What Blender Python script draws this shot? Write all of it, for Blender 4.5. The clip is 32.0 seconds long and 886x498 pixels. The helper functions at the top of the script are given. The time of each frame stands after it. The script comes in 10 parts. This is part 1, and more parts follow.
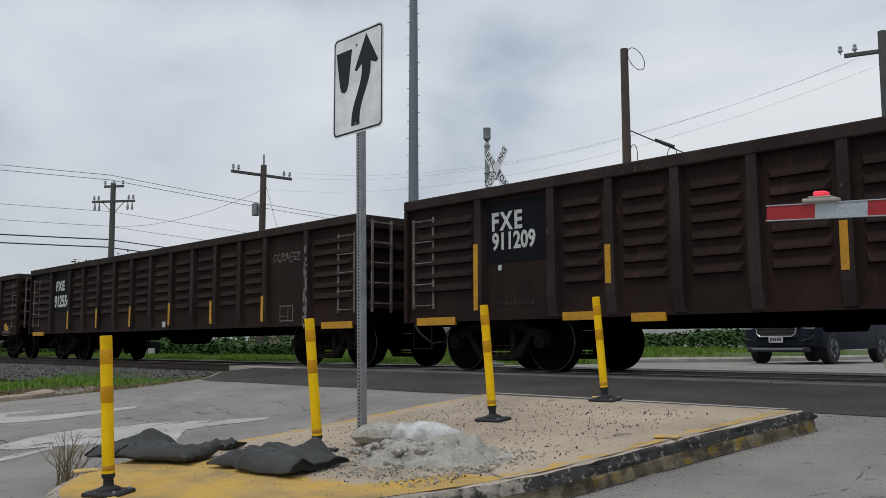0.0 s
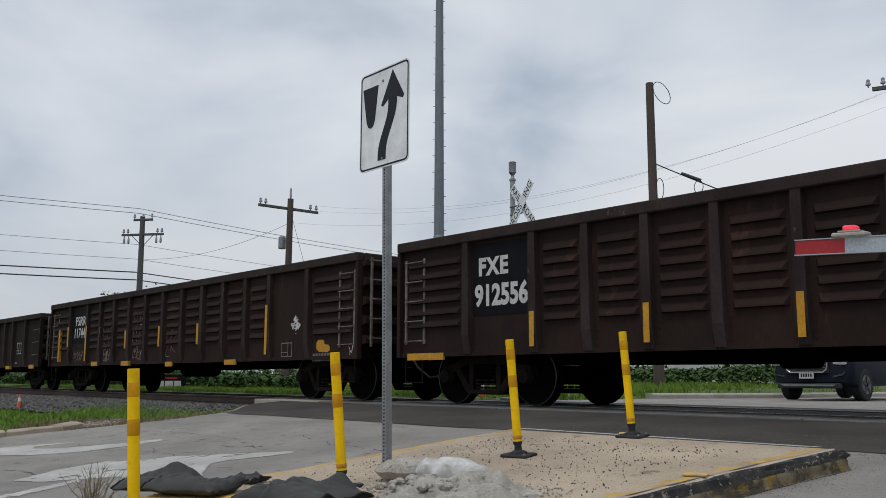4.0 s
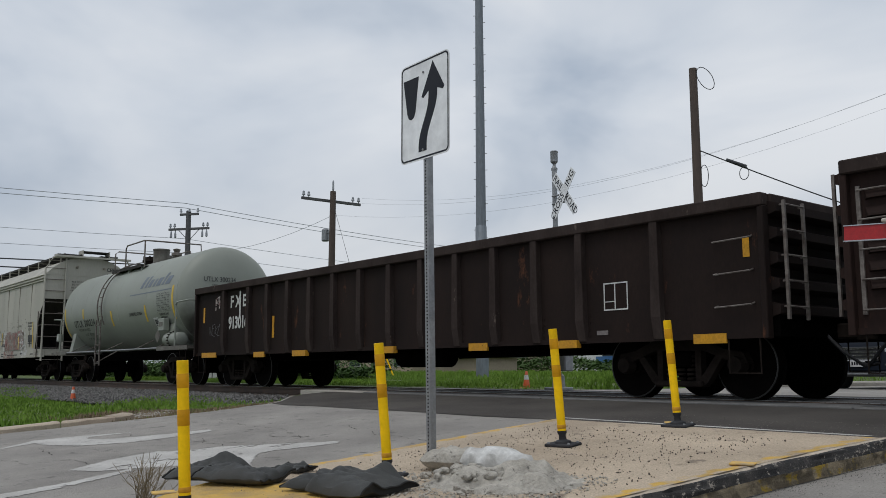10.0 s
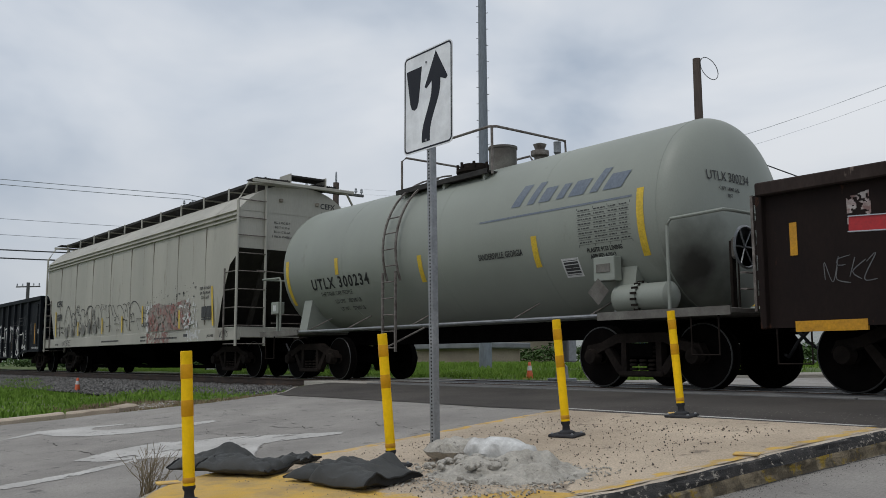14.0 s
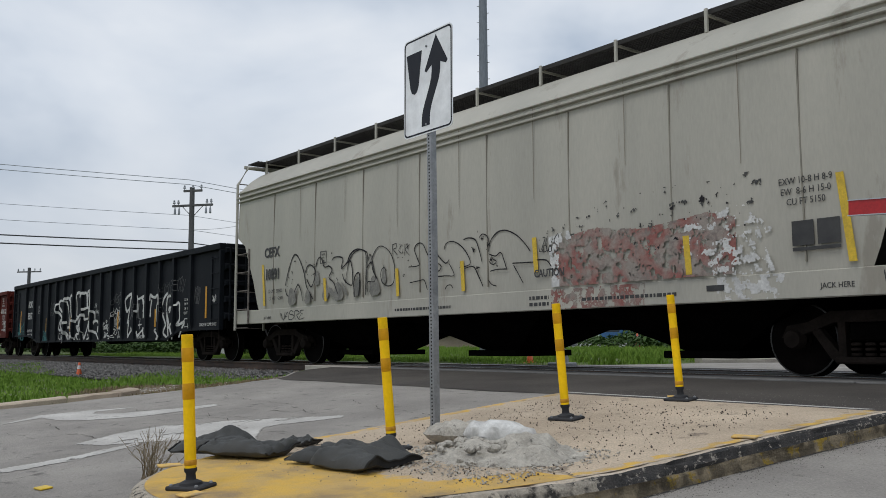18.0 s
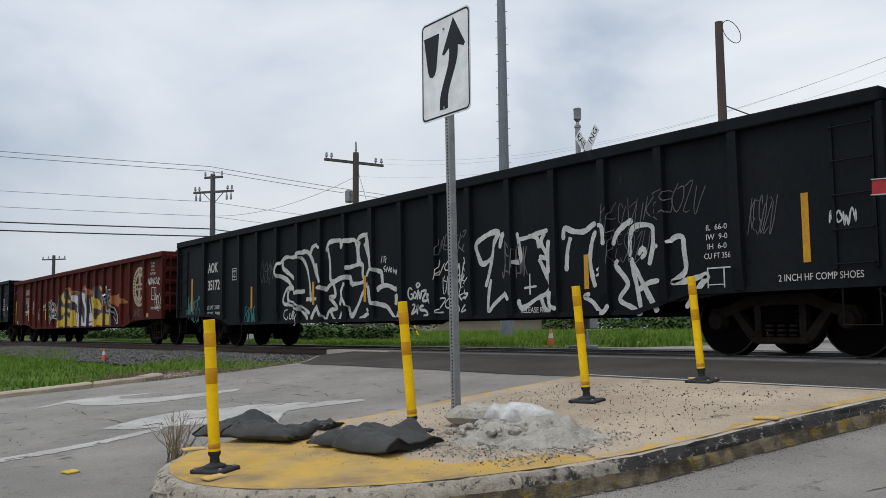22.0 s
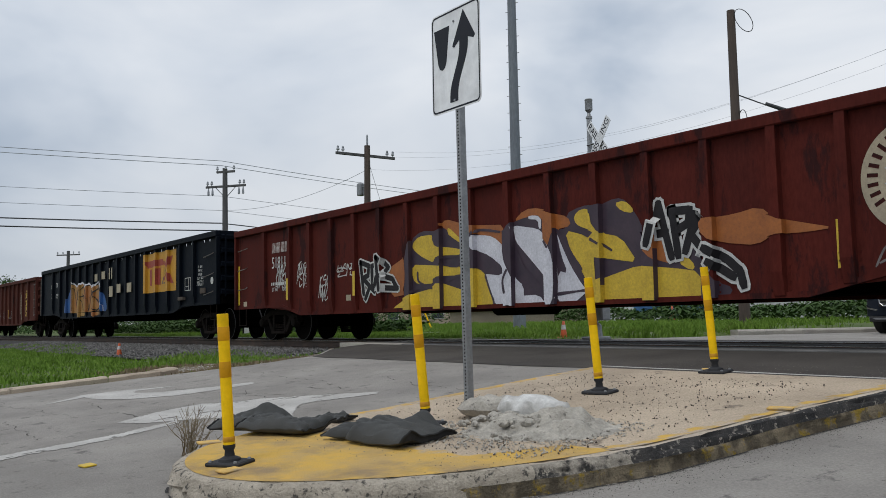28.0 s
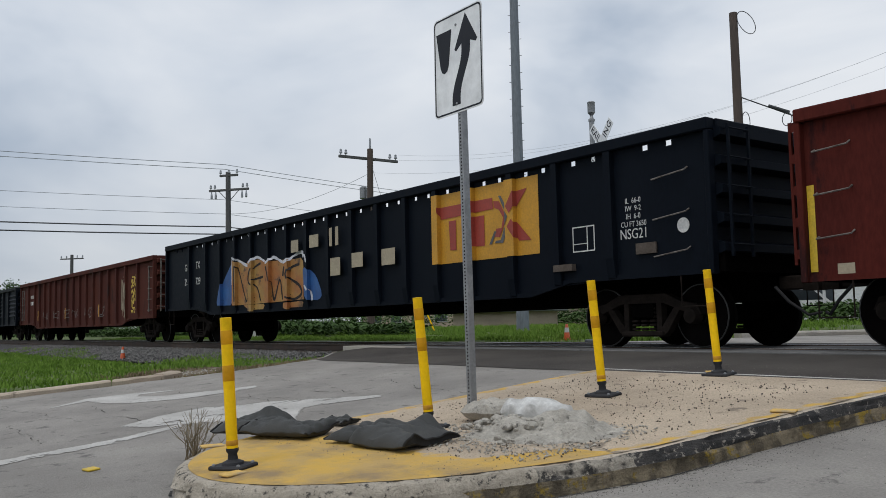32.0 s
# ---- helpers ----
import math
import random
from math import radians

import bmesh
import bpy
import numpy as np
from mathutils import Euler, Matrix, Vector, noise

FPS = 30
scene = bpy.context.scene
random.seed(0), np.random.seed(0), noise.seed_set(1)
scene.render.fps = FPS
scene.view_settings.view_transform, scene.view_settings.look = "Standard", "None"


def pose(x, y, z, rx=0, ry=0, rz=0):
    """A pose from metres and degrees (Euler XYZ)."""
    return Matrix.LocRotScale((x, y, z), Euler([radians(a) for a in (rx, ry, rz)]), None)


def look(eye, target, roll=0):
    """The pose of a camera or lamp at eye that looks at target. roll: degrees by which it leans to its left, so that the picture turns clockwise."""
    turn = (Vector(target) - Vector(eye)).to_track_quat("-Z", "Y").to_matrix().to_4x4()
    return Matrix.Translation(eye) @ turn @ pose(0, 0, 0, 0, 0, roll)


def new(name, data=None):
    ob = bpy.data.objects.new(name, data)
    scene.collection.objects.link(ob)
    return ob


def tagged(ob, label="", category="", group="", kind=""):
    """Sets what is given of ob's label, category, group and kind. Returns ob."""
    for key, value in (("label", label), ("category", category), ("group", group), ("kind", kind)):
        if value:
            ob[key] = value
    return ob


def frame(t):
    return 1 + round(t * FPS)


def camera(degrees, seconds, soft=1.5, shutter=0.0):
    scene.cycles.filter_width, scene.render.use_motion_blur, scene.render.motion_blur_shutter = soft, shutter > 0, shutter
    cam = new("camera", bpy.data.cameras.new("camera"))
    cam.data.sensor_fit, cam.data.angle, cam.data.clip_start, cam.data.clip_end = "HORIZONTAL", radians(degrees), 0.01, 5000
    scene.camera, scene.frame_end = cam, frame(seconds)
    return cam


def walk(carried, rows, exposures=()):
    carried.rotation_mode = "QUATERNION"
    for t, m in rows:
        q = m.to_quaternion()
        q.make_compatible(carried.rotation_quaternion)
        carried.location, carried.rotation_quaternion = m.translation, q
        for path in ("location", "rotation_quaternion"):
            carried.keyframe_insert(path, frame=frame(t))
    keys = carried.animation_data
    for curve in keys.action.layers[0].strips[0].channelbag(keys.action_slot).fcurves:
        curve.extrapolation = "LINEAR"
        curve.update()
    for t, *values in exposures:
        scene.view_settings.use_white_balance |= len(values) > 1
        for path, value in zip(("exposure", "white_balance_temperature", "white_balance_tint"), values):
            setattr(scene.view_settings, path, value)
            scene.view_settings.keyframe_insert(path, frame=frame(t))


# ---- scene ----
from mathutils.geometry import tessellate_polygon
# ---- camera ----
cam = camera(53.0, 32.0, soft=0.45)
PATH = [
    (0.0, pose(-0.020, 0.008, 0.406, 96.122, 0.207, 46.636)),
    (0.5, pose(-0.017, 0.003, 0.407, 96.431, 0.165, 46.434)),
    (1.0, pose(-0.015, 0.002, 0.407, 98.203, -0.037, 47.084)),
    (1.5, pose(-0.017, 0.007, 0.411, 98.497, -0.149, 47.906)),
    (2.0, pose(-0.013, 0.004, 0.409, 98.509, -0.186, 48.098)),
    (2.5, pose(-0.017, 0.005, 0.411, 98.441, -0.185, 48.177)),
    (4.5, pose(-0.017, 0.004, 0.410, 98.268, -0.061, 48.287)),
    (5.0, pose(-0.011, 0.002, 0.409, 98.308, -0.006, 48.358)),
    (5.5, pose(-0.017, 0.007, 0.409, 98.231, -0.085, 48.419)),
    (6.0, pose(-0.012, 0.003, 0.408, 98.269, -0.001, 48.643)),
    (6.5, pose(-0.012, 0.000, 0.408, 98.247, 0.193, 48.914)),
    (7.0, pose(-0.012, 0.001, 0.410, 98.197, 0.108, 48.950)),
    (7.5, pose(-0.009, 0.001, 0.407, 98.186, 0.161, 49.211)),
    (8.0, pose(-0.010, 0.001, 0.408, 98.173, 0.062, 49.473)),
    (8.5, pose(-0.009, 0.002, 0.407, 98.188, 0.095, 49.536)),
    (9.0, pose(-0.006, -0.001, 0.407, 98.049, 0.158, 49.887)),
    (9.5, pose(-0.002, -0.004, 0.402, 97.940, 0.368, 50.109)),
    (10.0, pose(-0.003, -0.004, 0.407, 97.675, 0.208, 51.046)),
    (10.5, pose(-0.001, -0.001, 0.405, 97.584, 0.222, 51.029)),
    (11.0, pose(-0.001, -0.002, 0.404, 97.460, 0.236, 51.029)),
    (11.5, pose(-0.002, -0.002, 0.406, 97.349, 0.268, 51.086)),
    (12.0, pose(-0.006, -0.001, 0.405, 97.259, 0.315, 51.206)),
    (12.5, pose(-0.004, 0.002, 0.400, 97.255, 0.372, 51.323)),
    (13.0, pose(-0.003, -0.003, 0.403, 97.225, 0.301, 51.191)),
    (13.5, pose(-0.006, 0.001, 0.399, 97.203, 0.277, 51.184)),
    (14.0, pose(-0.012, -0.000, 0.404, 97.109, 0.247, 51.248)),
    (14.5, pose(0.000, -0.000, 0.400, 97.105, 0.285, 51.350)),
    (16.5, pose(-0.005, -0.008, 0.391, 96.817, 0.405, 51.159)),
    (17.0, pose(-0.005, -0.005, 0.400, 96.578, 0.391, 51.184)),
    (17.5, pose(0.001, 0.001, 0.398, 96.495, 0.254, 51.228)),
    (18.0, pose(0.000, -0.003, 0.395, 96.153, 0.256, 51.296)),
    (18.5, pose(0.003, -0.002, 0.398, 95.166, 0.238, 51.256)),
    (19.0, pose(0.005, -0.003, 0.390, 95.168, 0.092, 52.172)),
    (19.5, pose(0.009, -0.002, 0.394, 95.216, 0.030, 52.273)),
    (20.0, pose(0.009, -0.003, 0.391, 95.218, 0.174, 52.430)),
    (20.5, pose(0.008, 0.002, 0.394, 95.117, 0.384, 52.441)),
    (21.0, pose(0.010, -0.002, 0.392, 95.073, 0.581, 52.151)),
    (21.5, pose(0.009, -0.001, 0.394, 95.019, 0.659, 51.912)),
    (22.0, pose(0.008, -0.001, 0.392, 95.132, 0.670, 52.646)),
    (22.5, pose(0.008, -0.003, 0.392, 95.106, 0.606, 52.756)),
    (23.0, pose(0.009, -0.001, 0.396, 95.022, 0.639, 52.585)),
    (23.5, pose(0.011, -0.003, 0.392, 95.049, 0.713, 52.334)),
    (24.0, pose(0.009, -0.000, 0.396, 94.939, 0.771, 52.450)),
    (24.5, pose(0.010, -0.001, 0.392, 94.869, 0.885, 53.181)),
    (25.0, pose(0.005, 0.000, 0.395, 94.784, 0.887, 53.227)),
    (25.5, pose(0.015, 0.000, 0.393, 94.857, 0.990, 53.235)),
    (27.5, pose(0.010, 0.003, 0.394, 94.632, 1.027, 53.398)),
    (28.0, pose(0.014, -0.002, 0.393, 94.652, 1.075, 53.465)),
    (28.5, pose(0.018, -0.003, 0.394, 94.655, 0.965, 53.337)),
    (29.0, pose(0.013, 0.001, 0.394, 94.633, 0.996, 53.110)),
    (29.5, pose(0.011, 0.001, 0.398, 94.607, 1.049, 52.866)),
    (30.0, pose(0.011, 0.003, 0.397, 94.628, 1.190, 52.602)),
    (30.5, pose(0.014, -0.004, 0.396, 94.652, 1.247, 53.163)),
    (31.0, pose(0.011, 0.001, 0.392, 94.756, 1.166, 53.915)),
    (31.5, pose(0.015, -0.001, 0.395, 94.756, 1.139, 53.714)),
    (32.0, pose(0.019, -0.002, 0.394, 94.849, 1.199, 53.676)),
]
walk(cam, PATH, [(0, 0.03), (13, 0.02), (17, 0.13), (19, 0.23), (25, 0.21), (28, 0.15), (32, 0.13)])

# ---- sky and light: a bright overcast noon ----
YC = 10.9            # centre line of the track
HALF = 1.54          # half width of a railcar over its posts


def sky():
    w = bpy.data.worlds.new("overcast_sky")
    scene.world = w
    w.use_nodes = True
    nt = w.node_tree
    nt.nodes.clear()
    out = nt.nodes.new("ShaderNodeOutputWorld")
    bg = nt.nodes.new("ShaderNodeBackground")
    tc = nt.nodes.new("ShaderNodeTexCoord")
    mp = nt.nodes.new("ShaderNodeMapping")
    mp.inputs["Scale"].default_value = (1.0, 1.0, 2.4)
    mp.inputs["Location"].default_value = (0.35, 0.1, 0.2)
    n1 = nt.nodes.new("ShaderNodeTexNoise")
    n1.inputs["Scale"].default_value = 2.1
    n1.inputs["Detail"].default_value = 5.0
    n1.inputs["Roughness"].default_value = 0.48
    n1.inputs["Distortion"].default_value = 0.35
    ramp = nt.nodes.new("ShaderNodeValToRGB")
    e = ramp.color_ramp.elements
    e[0].position, e[0].color = 0.33, (0.36, 0.43, 0.53, 1)
    e[1].position, e[1].color = 0.63, (0.76, 0.785, 0.82, 1)
    mid = e.new(0.48)
    mid.color = (0.59, 0.64, 0.71, 1)
    nish = nt.nodes.new("ShaderNodeTexSky")
    nish.sky_type = 'NISHITA'
    nish.sun_disc = False
    nish.sun_elevation = radians(58)
    nish.sun_rotation = radians(200)
    dim = nt.nodes.new("ShaderNodeMixRGB")
    dim.blend_type = 'MULTIPLY'
    dim.inputs[0].default_value = 1.0
    dim.inputs[2].default_value = (0.1, 0.1, 0.1, 1)
    mix = nt.nodes.new("ShaderNodeMixRGB")
    mix.inputs[0].default_value = 0.93
    L = nt.links.new
    L(tc.outputs["Generated"], mp.inputs["Vector"])
    L(mp.outputs["Vector"], n1.inputs["Vector"])
    L(n1.outputs["Fac"], ramp.inputs["Fac"])
    L(nish.outputs["Color"], dim.inputs[1])
    L(dim.outputs["Color"], mix.inputs[1])
    L(ramp.outputs["Color"], mix.inputs[2])
    sep = nt.nodes.new("ShaderNodeSeparateXYZ")
    L(tc.outputs["Generated"], sep.inputs["Vector"])
    rise = nt.nodes.new("ShaderNodeMapRange")
    for key, v in (("From Min", 0.03), ("From Max", 0.27), ("To Min", 0.82), ("To Max", 1.0)):
        rise.inputs[key].default_value = v
    L(sep.outputs["Z"], rise.inputs["Value"])
    fade = nt.nodes.new("ShaderNodeMixRGB")
    fade.blend_type = 'MULTIPLY'
    fade.inputs[0].default_value = 1.0
    L(mix.outputs["Color"], fade.inputs[1])
    L(rise.outputs["Result"], fade.inputs[2])
    L(fade.outputs["Color"], bg.inputs["Color"])
    bg.inputs["Strength"].default_value = 1.0
    L(bg.outputs["Background"], out.inputs["Surface"])


sky()
sun_data = bpy.data.lights.new("sun", 'SUN')
sun_data.energy, sun_data.angle, sun_data.color = 0.9, radians(20), (1.0, 0.97, 0.93)
sun = new("sun", sun_data)
sun.matrix_world = look((0, -12, 40), (-6, 8, 0))


# ---- materials ----
def mat(name, a, b=None, rough=0.7, metal=0.0, scale=1.5, fine=22.0, bump=0.15, streak=0.0, contrast=0.5,
        spots=None, spot_at=0.62, spot_scale=3.0, glow=0.0, spec=0.5, grain=1.0):
    """Two colours mixed by a broad noise, broken by a fine one; spots: a third colour in patches; streak: stretched along z."""
    m = bpy.data.materials.new(name)
    m.use_nodes = True
    nt = m.node_tree
    p = nt.nodes["Principled BSDF"]
    L = nt.links.new
    b = b or tuple(c * 0.75 for c in a)
    tc = nt.nodes.new("ShaderNodeTexCoord")
    mp = nt.nodes.new("ShaderNodeMapping")
    mp.inputs["Scale"].default_value = (1, 1, 1 - 0.92 * streak)
    L(tc.outputs["Object"], mp.inputs["Vector"])

    def noise_node(sc, detail=5.0, rg=0.55):
        n = nt.nodes.new("ShaderNodeTexNoise")
        n.inputs["Scale"].default_value, n.inputs["Detail"].default_value = sc, detail
        n.inputs["Roughness"].default_value = rg
        L(mp.outputs["Vector"], n.inputs["Vector"])
        return n

    def ramp(src, lo, hi):
        r = nt.nodes.new("ShaderNodeMapRange")
        r.inputs["From Min"].default_value, r.inputs["From Max"].default_value = lo, hi
        L(src, r.inputs["Value"])
        return r.outputs["Result"]

    def blend(fac, c1, c2, mode='MIX'):
        x = nt.nodes.new("ShaderNodeMixRGB")
        x.blend_type = mode
        for sock, v in ((x.inputs[0], fac), (x.inputs[1], c1), (x.inputs[2], c2)):
            if isinstance(v, (int, float)):
                sock.default_value = v
            elif isinstance(v, tuple):
                sock.default_value = (*v, 1)
            else:
                L(v, sock)
        return x.outputs["Color"]

    big, small = noise_node(scale), noise_node(fine, 6.0, 0.65)
    w = 0.22 * (1.15 - contrast)
    col = blend(ramp(big.outputs["Fac"], 0.5 - w - 0.04, 0.5 + w), a, b)
    if spots:
        sp = noise_node(spot_scale, 8.0, 0.7)
        col = blend(ramp(sp.outputs["Fac"], spot_at - 0.015, spot_at + 0.05), col, spots)
    grey = blend(ramp(small.outputs["Fac"], 0.25, 0.75), (1 - 0.28 * grain,) * 3, (1 + 0.22 * grain,) * 3)
    col = blend(1.0, col, grey, 'MULTIPLY')
    L(col, p.inputs["Base Color"])
    p.inputs["Metallic"].default_value = metal
    p.inputs["Specular IOR Level"].default_value = spec
    L(blend(ramp(small.outputs["Fac"], 0.2, 0.8), (max(rough - 0.12, 0.05),) * 3, (min(rough + 0.12, 1),) * 3), p.inputs["Roughness"])
    if bump:
        bm_ = nt.nodes.new("ShaderNodeBump")
        bm_.inputs["Strength"].default_value, bm_.inputs["Distance"].default_value = bump, 0.02
        L(small.outputs["Fac"], bm_.inputs["Height"])
        L(bm_.outputs["Normal"], p.inputs["Normal"])
    if glow:
        L(col, p.inputs["Emission Color"])
        p.inputs["Emission Strength"].default_value = glow
    return m


M = {}
M["asphalt"] = mat("worn_asphalt", (0.375, 0.352, 0.322), (0.275, 0.258, 0.237), 0.9, scale=1.1, fine=70, bump=0.9, spots=(0.19, 0.18, 0.167), spot_at=0.60, spot_scale=5.0, spec=0.25)
M["tar"] = mat("dark_asphalt", (0.060, 0.054, 0.050), (0.095, 0.086, 0.077), 0.85, scale=0.8, fine=60, bump=0.5, spec=0.15, spots=(0.13, 0.115, 0.10), spot_at=0.66, spot_scale=2.0)
M["concrete"] = mat("worn_concrete", (0.52, 0.435, 0.335), (0.30, 0.24, 0.185), 0.9, scale=0.8, fine=60, bump=0.35, spots=(0.22, 0.18, 0.14), spot_at=0.60, spot_scale=2.0, contrast=0.45)
M["island_top"] = mat("island_concrete", (0.62, 0.505, 0.375), (0.42, 0.335, 0.245), 0.9, scale=1.0, fine=75, bump=0.8, spots=(0.25, 0.20, 0.15), spot_at=0.615, spot_scale=3.2, contrast=0.5, grain=1.3)


def paint_over(m, fresh, worn, stain):
    """Faded paint over a surface, where the mesh carries paint, broken up by wear and stains."""
    nt = m.node_tree
    pr = nt.nodes["Principled BSDF"]
    L = nt.links.new
    src = pr.inputs["Base Color"].links[0].from_socket
    tc = nt.nodes.new("ShaderNodeTexCoord")
    at = nt.nodes.new("ShaderNodeAttribute")
    at.attribute_name = "paint"

    def cloud(sc, lo, hi, detail=6.0):
        n = nt.nodes.new("ShaderNodeTexNoise")
        n.inputs["Scale"].default_value, n.inputs["Detail"].default_value, n.inputs["Roughness"].default_value = sc, detail, 0.62
        L(tc.outputs["Object"], n.inputs["Vector"])
        r = nt.nodes.new("ShaderNodeMapRange")
        r.inputs["From Min"].default_value, r.inputs["From Max"].default_value = lo, hi
        L(n.outputs["Fac"], r.inputs["Value"])
        return r.outputs["Result"]

    def mixed(fac, a, b):
        x = nt.nodes.new("ShaderNodeMixRGB")
        L(fac, x.inputs[0])
        for sock, v in ((x.inputs[1], a), (x.inputs[2], b)):
            if isinstance(v, tuple):
                sock.default_value = (*v, 1)
            else:
                L(v, sock)
        return x.outputs["Color"]
    coat = mixed(cloud(3.5, 0.42, 0.62), fresh, worn)
    coat = mixed(cloud(2.3, 0.46, 0.66), coat, stain)
    add = nt.nodes.new("ShaderNodeMath")
    add.operation = 'ADD'
    L(at.outputs["Fac"], add.inputs[0])
    L(cloud(7.0, 0.95, 0.05, 8.0), add.inputs[1])
    edge = nt.nodes.new("ShaderNodeMapRange")
    edge.inputs["From Min"].default_value, edge.inputs["From Max"].default_value = 0.92, 1.12
    edge.inputs["To Max"].default_value = 0.92
    L(add.outputs["Value"], edge.inputs["Value"])
    L(mixed(edge.outputs["Result"], src, coat), pr.inputs["Base Color"])


paint_over(M["island_top"], (0.72, 0.44, 0.065), (0.58, 0.38, 0.12), (0.34, 0.235, 0.115))
M["kerb"] = mat("rough_exposed_aggregate", (0.56, 0.50, 0.41), (0.37, 0.325, 0.26), 0.92, scale=6.0, fine=75, bump=0.9, spots=(0.09, 0.082, 0.07), spot_at=0.565, spot_scale=20)
M["kerb_rim"] = mat("pale_worn_kerb_top", (0.58, 0.50, 0.40), (0.44, 0.37, 0.29), 0.9, scale=5.0, fine=60, bump=0.6, spots=(0.10, 0.09, 0.08), spot_at=0.62, spot_scale=14)
M["kerb_mixed"] = mat("partly_blackened_kerb", (0.05, 0.047, 0.044), (0.40, 0.36, 0.30), 0.9, scale=16.0, fine=75, bump=1.1, spots=(0.50, 0.45, 0.37), spot_at=0.55, spot_scale=20, contrast=0.9)
M["kerb_black"] = mat("tyre_blackened_kerb", (0.020, 0.021, 0.024), (0.075, 0.07, 0.066), 0.85, scale=7.0, fine=70, bump=1.2, spots=(0.44, 0.40, 0.34), spot_at=0.575, spot_scale=20)
M["kerb_moss"] = mat("dirty_stained_kerb_face", (0.33, 0.27, 0.18), (0.13, 0.105, 0.07), 0.92, scale=9.0, fine=70, bump=1.3, spots=(0.38, 0.26, 0.035), spot_at=0.575, spot_scale=6, contrast=0.9)
M["kerb_yellow"] = mat("faded_yellow_kerb", (0.50, 0.36, 0.11), (0.38, 0.30, 0.17), 0.9, scale=3.0, fine=40, bump=0.4, spots=(0.22, 0.19, 0.15), spot_at=0.6, spot_scale=6)
M["paint_yellow"] = mat("worn_yellow_paint", (0.74, 0.46, 0.10), (0.54, 0.37, 0.15), 0.85, scale=3.2, fine=40, bump=0.3, spots=(0.38, 0.29, 0.17), spot_at=0.54, spot_scale=5)
M["line_white"] = mat("worn_white_paint", (0.52, 0.505, 0.475), (0.40, 0.385, 0.36), 0.85, scale=2.0, fine=50, bump=0.1, spots=(0.27, 0.26, 0.24), spot_at=0.60, spot_scale=6)
M["grass_soil"] = mat("grassy_soil", (0.06, 0.10, 0.018), (0.10, 0.13, 0.035), 0.95, scale=0.8, fine=18, bump=0.6, spots=(0.18, 0.15, 0.09), spot_at=0.66, spot_scale=1.2)
M["grass"] = mat("grass_blades", (0.10, 0.19, 0.022), (0.18, 0.29, 0.05), 0.8, scale=1.3, fine=9, bump=0, spec=0.15, spots=(0.25, 0.28, 0.09), spot_at=0.62, spot_scale=2.5)
M["dry_grass"] = mat("dry_weeds", (0.26, 0.20, 0.11), (0.17, 0.13, 0.08), 0.9, scale=3, fine=12, bump=0)
M["soil"] = mat("bare_brown_soil", (0.21, 0.165, 0.11), (0.10, 0.082, 0.06), 0.95, scale=2.2, fine=30, bump=0.8, spots=(0.34, 0.30, 0.22), spot_at=0.60, spot_scale=7)
M["ballast"] = mat("ballast_stone", (0.22, 0.213, 0.202), (0.06, 0.058, 0.056), 0.9, scale=11, fine=50, bump=0.4)
# bed colour darker than its stone: the train's shade is painted in
M["bed"] = mat("shade_dark_ballast_bed", (0.06, 0.057, 0.054), (0.032, 0.030, 0.029), 0.95, scale=7, fine=40, bump=0.5)
M["tie"] = mat("creosoted_timber", (0.07, 0.055, 0.045), (0.12, 0.10, 0.085), 0.9, scale=4, fine=30, bump=0.4, spec=0.15)
M["rail"] = mat("rusty_rail", (0.10, 0.065, 0.045), (0.06, 0.045, 0.038), 0.7, metal=0.3, scale=4, fine=40, bump=0.2)
M["rail_top"] = mat("polished_rail_head", (0.5, 0.5, 0.5), (0.36, 0.36, 0.36), 0.3, metal=0.9, scale=4, fine=30, bump=0.03)
M["panel"] = mat("crossing_panel", (0.10, 0.10, 0.10), (0.15, 0.148, 0.143), 0.85, scale=2, fine=40, bump=0.3)
M["panel_light"] = mat("pale_concrete_panel", (0.429, 0.4, 0.348), (0.338, 0.3125, 0.2784), 0.9, scale=2, fine=40, bump=0.25)
M["post_yellow"] = mat("yellow_plastic", (0.9639, 0.5998, 0.008568), (0.8782, 0.5355, 0.008568), 0.5, scale=4, fine=8, bump=0.02, spots=(0.5998, 0.3856, 0.03213), spot_at=0.74, spot_scale=9, spec=0.12)
M["post_amber"] = mat("amber_reflective_band", (0.66, 0.33, 0.01), (0.6, 0.29, 0.01), 0.4, scale=6, fine=12, bump=0.02, spec=0.15)
M["rubber"] = mat("black_rubber", (0.022, 0.023, 0.026), (0.04, 0.04, 0.043), 0.75, scale=6, fine=40, bump=0.15, spec=0.25)
M["sandbag"] = mat("dark_sandbag_cloth", (0.03879, 0.04059, 0.03969), (0.05592, 0.05683, 0.05412), 0.62, scale=5, fine=160, bump=0.2, spec=0.3)
M["sandbag_seam"] = mat("black_seam_cloth", (0.018, 0.018, 0.018), (0.028, 0.028, 0.027), 0.8, scale=5, fine=90, bump=0.2, spec=0.2)
M["grit"] = mat("dull_grit", (0.20, 0.185, 0.16), (0.12, 0.11, 0.10), 0.95, scale=9, fine=50, bump=0.3)
M["rubble"] = mat("grey_dried_cement", (0.56, 0.525, 0.46), (0.37, 0.345, 0.30), 0.95, scale=9, fine=50, bump=1.0, spots=(0.1785, 0.1666, 0.1487), spot_at=0.6, spot_scale=16)
M["bag_white"] = mat("white_torn_bag", (0.6587, 0.6587, 0.6375), (0.425, 0.4144, 0.3931), 0.8, scale=8, fine=30, bump=0.3)
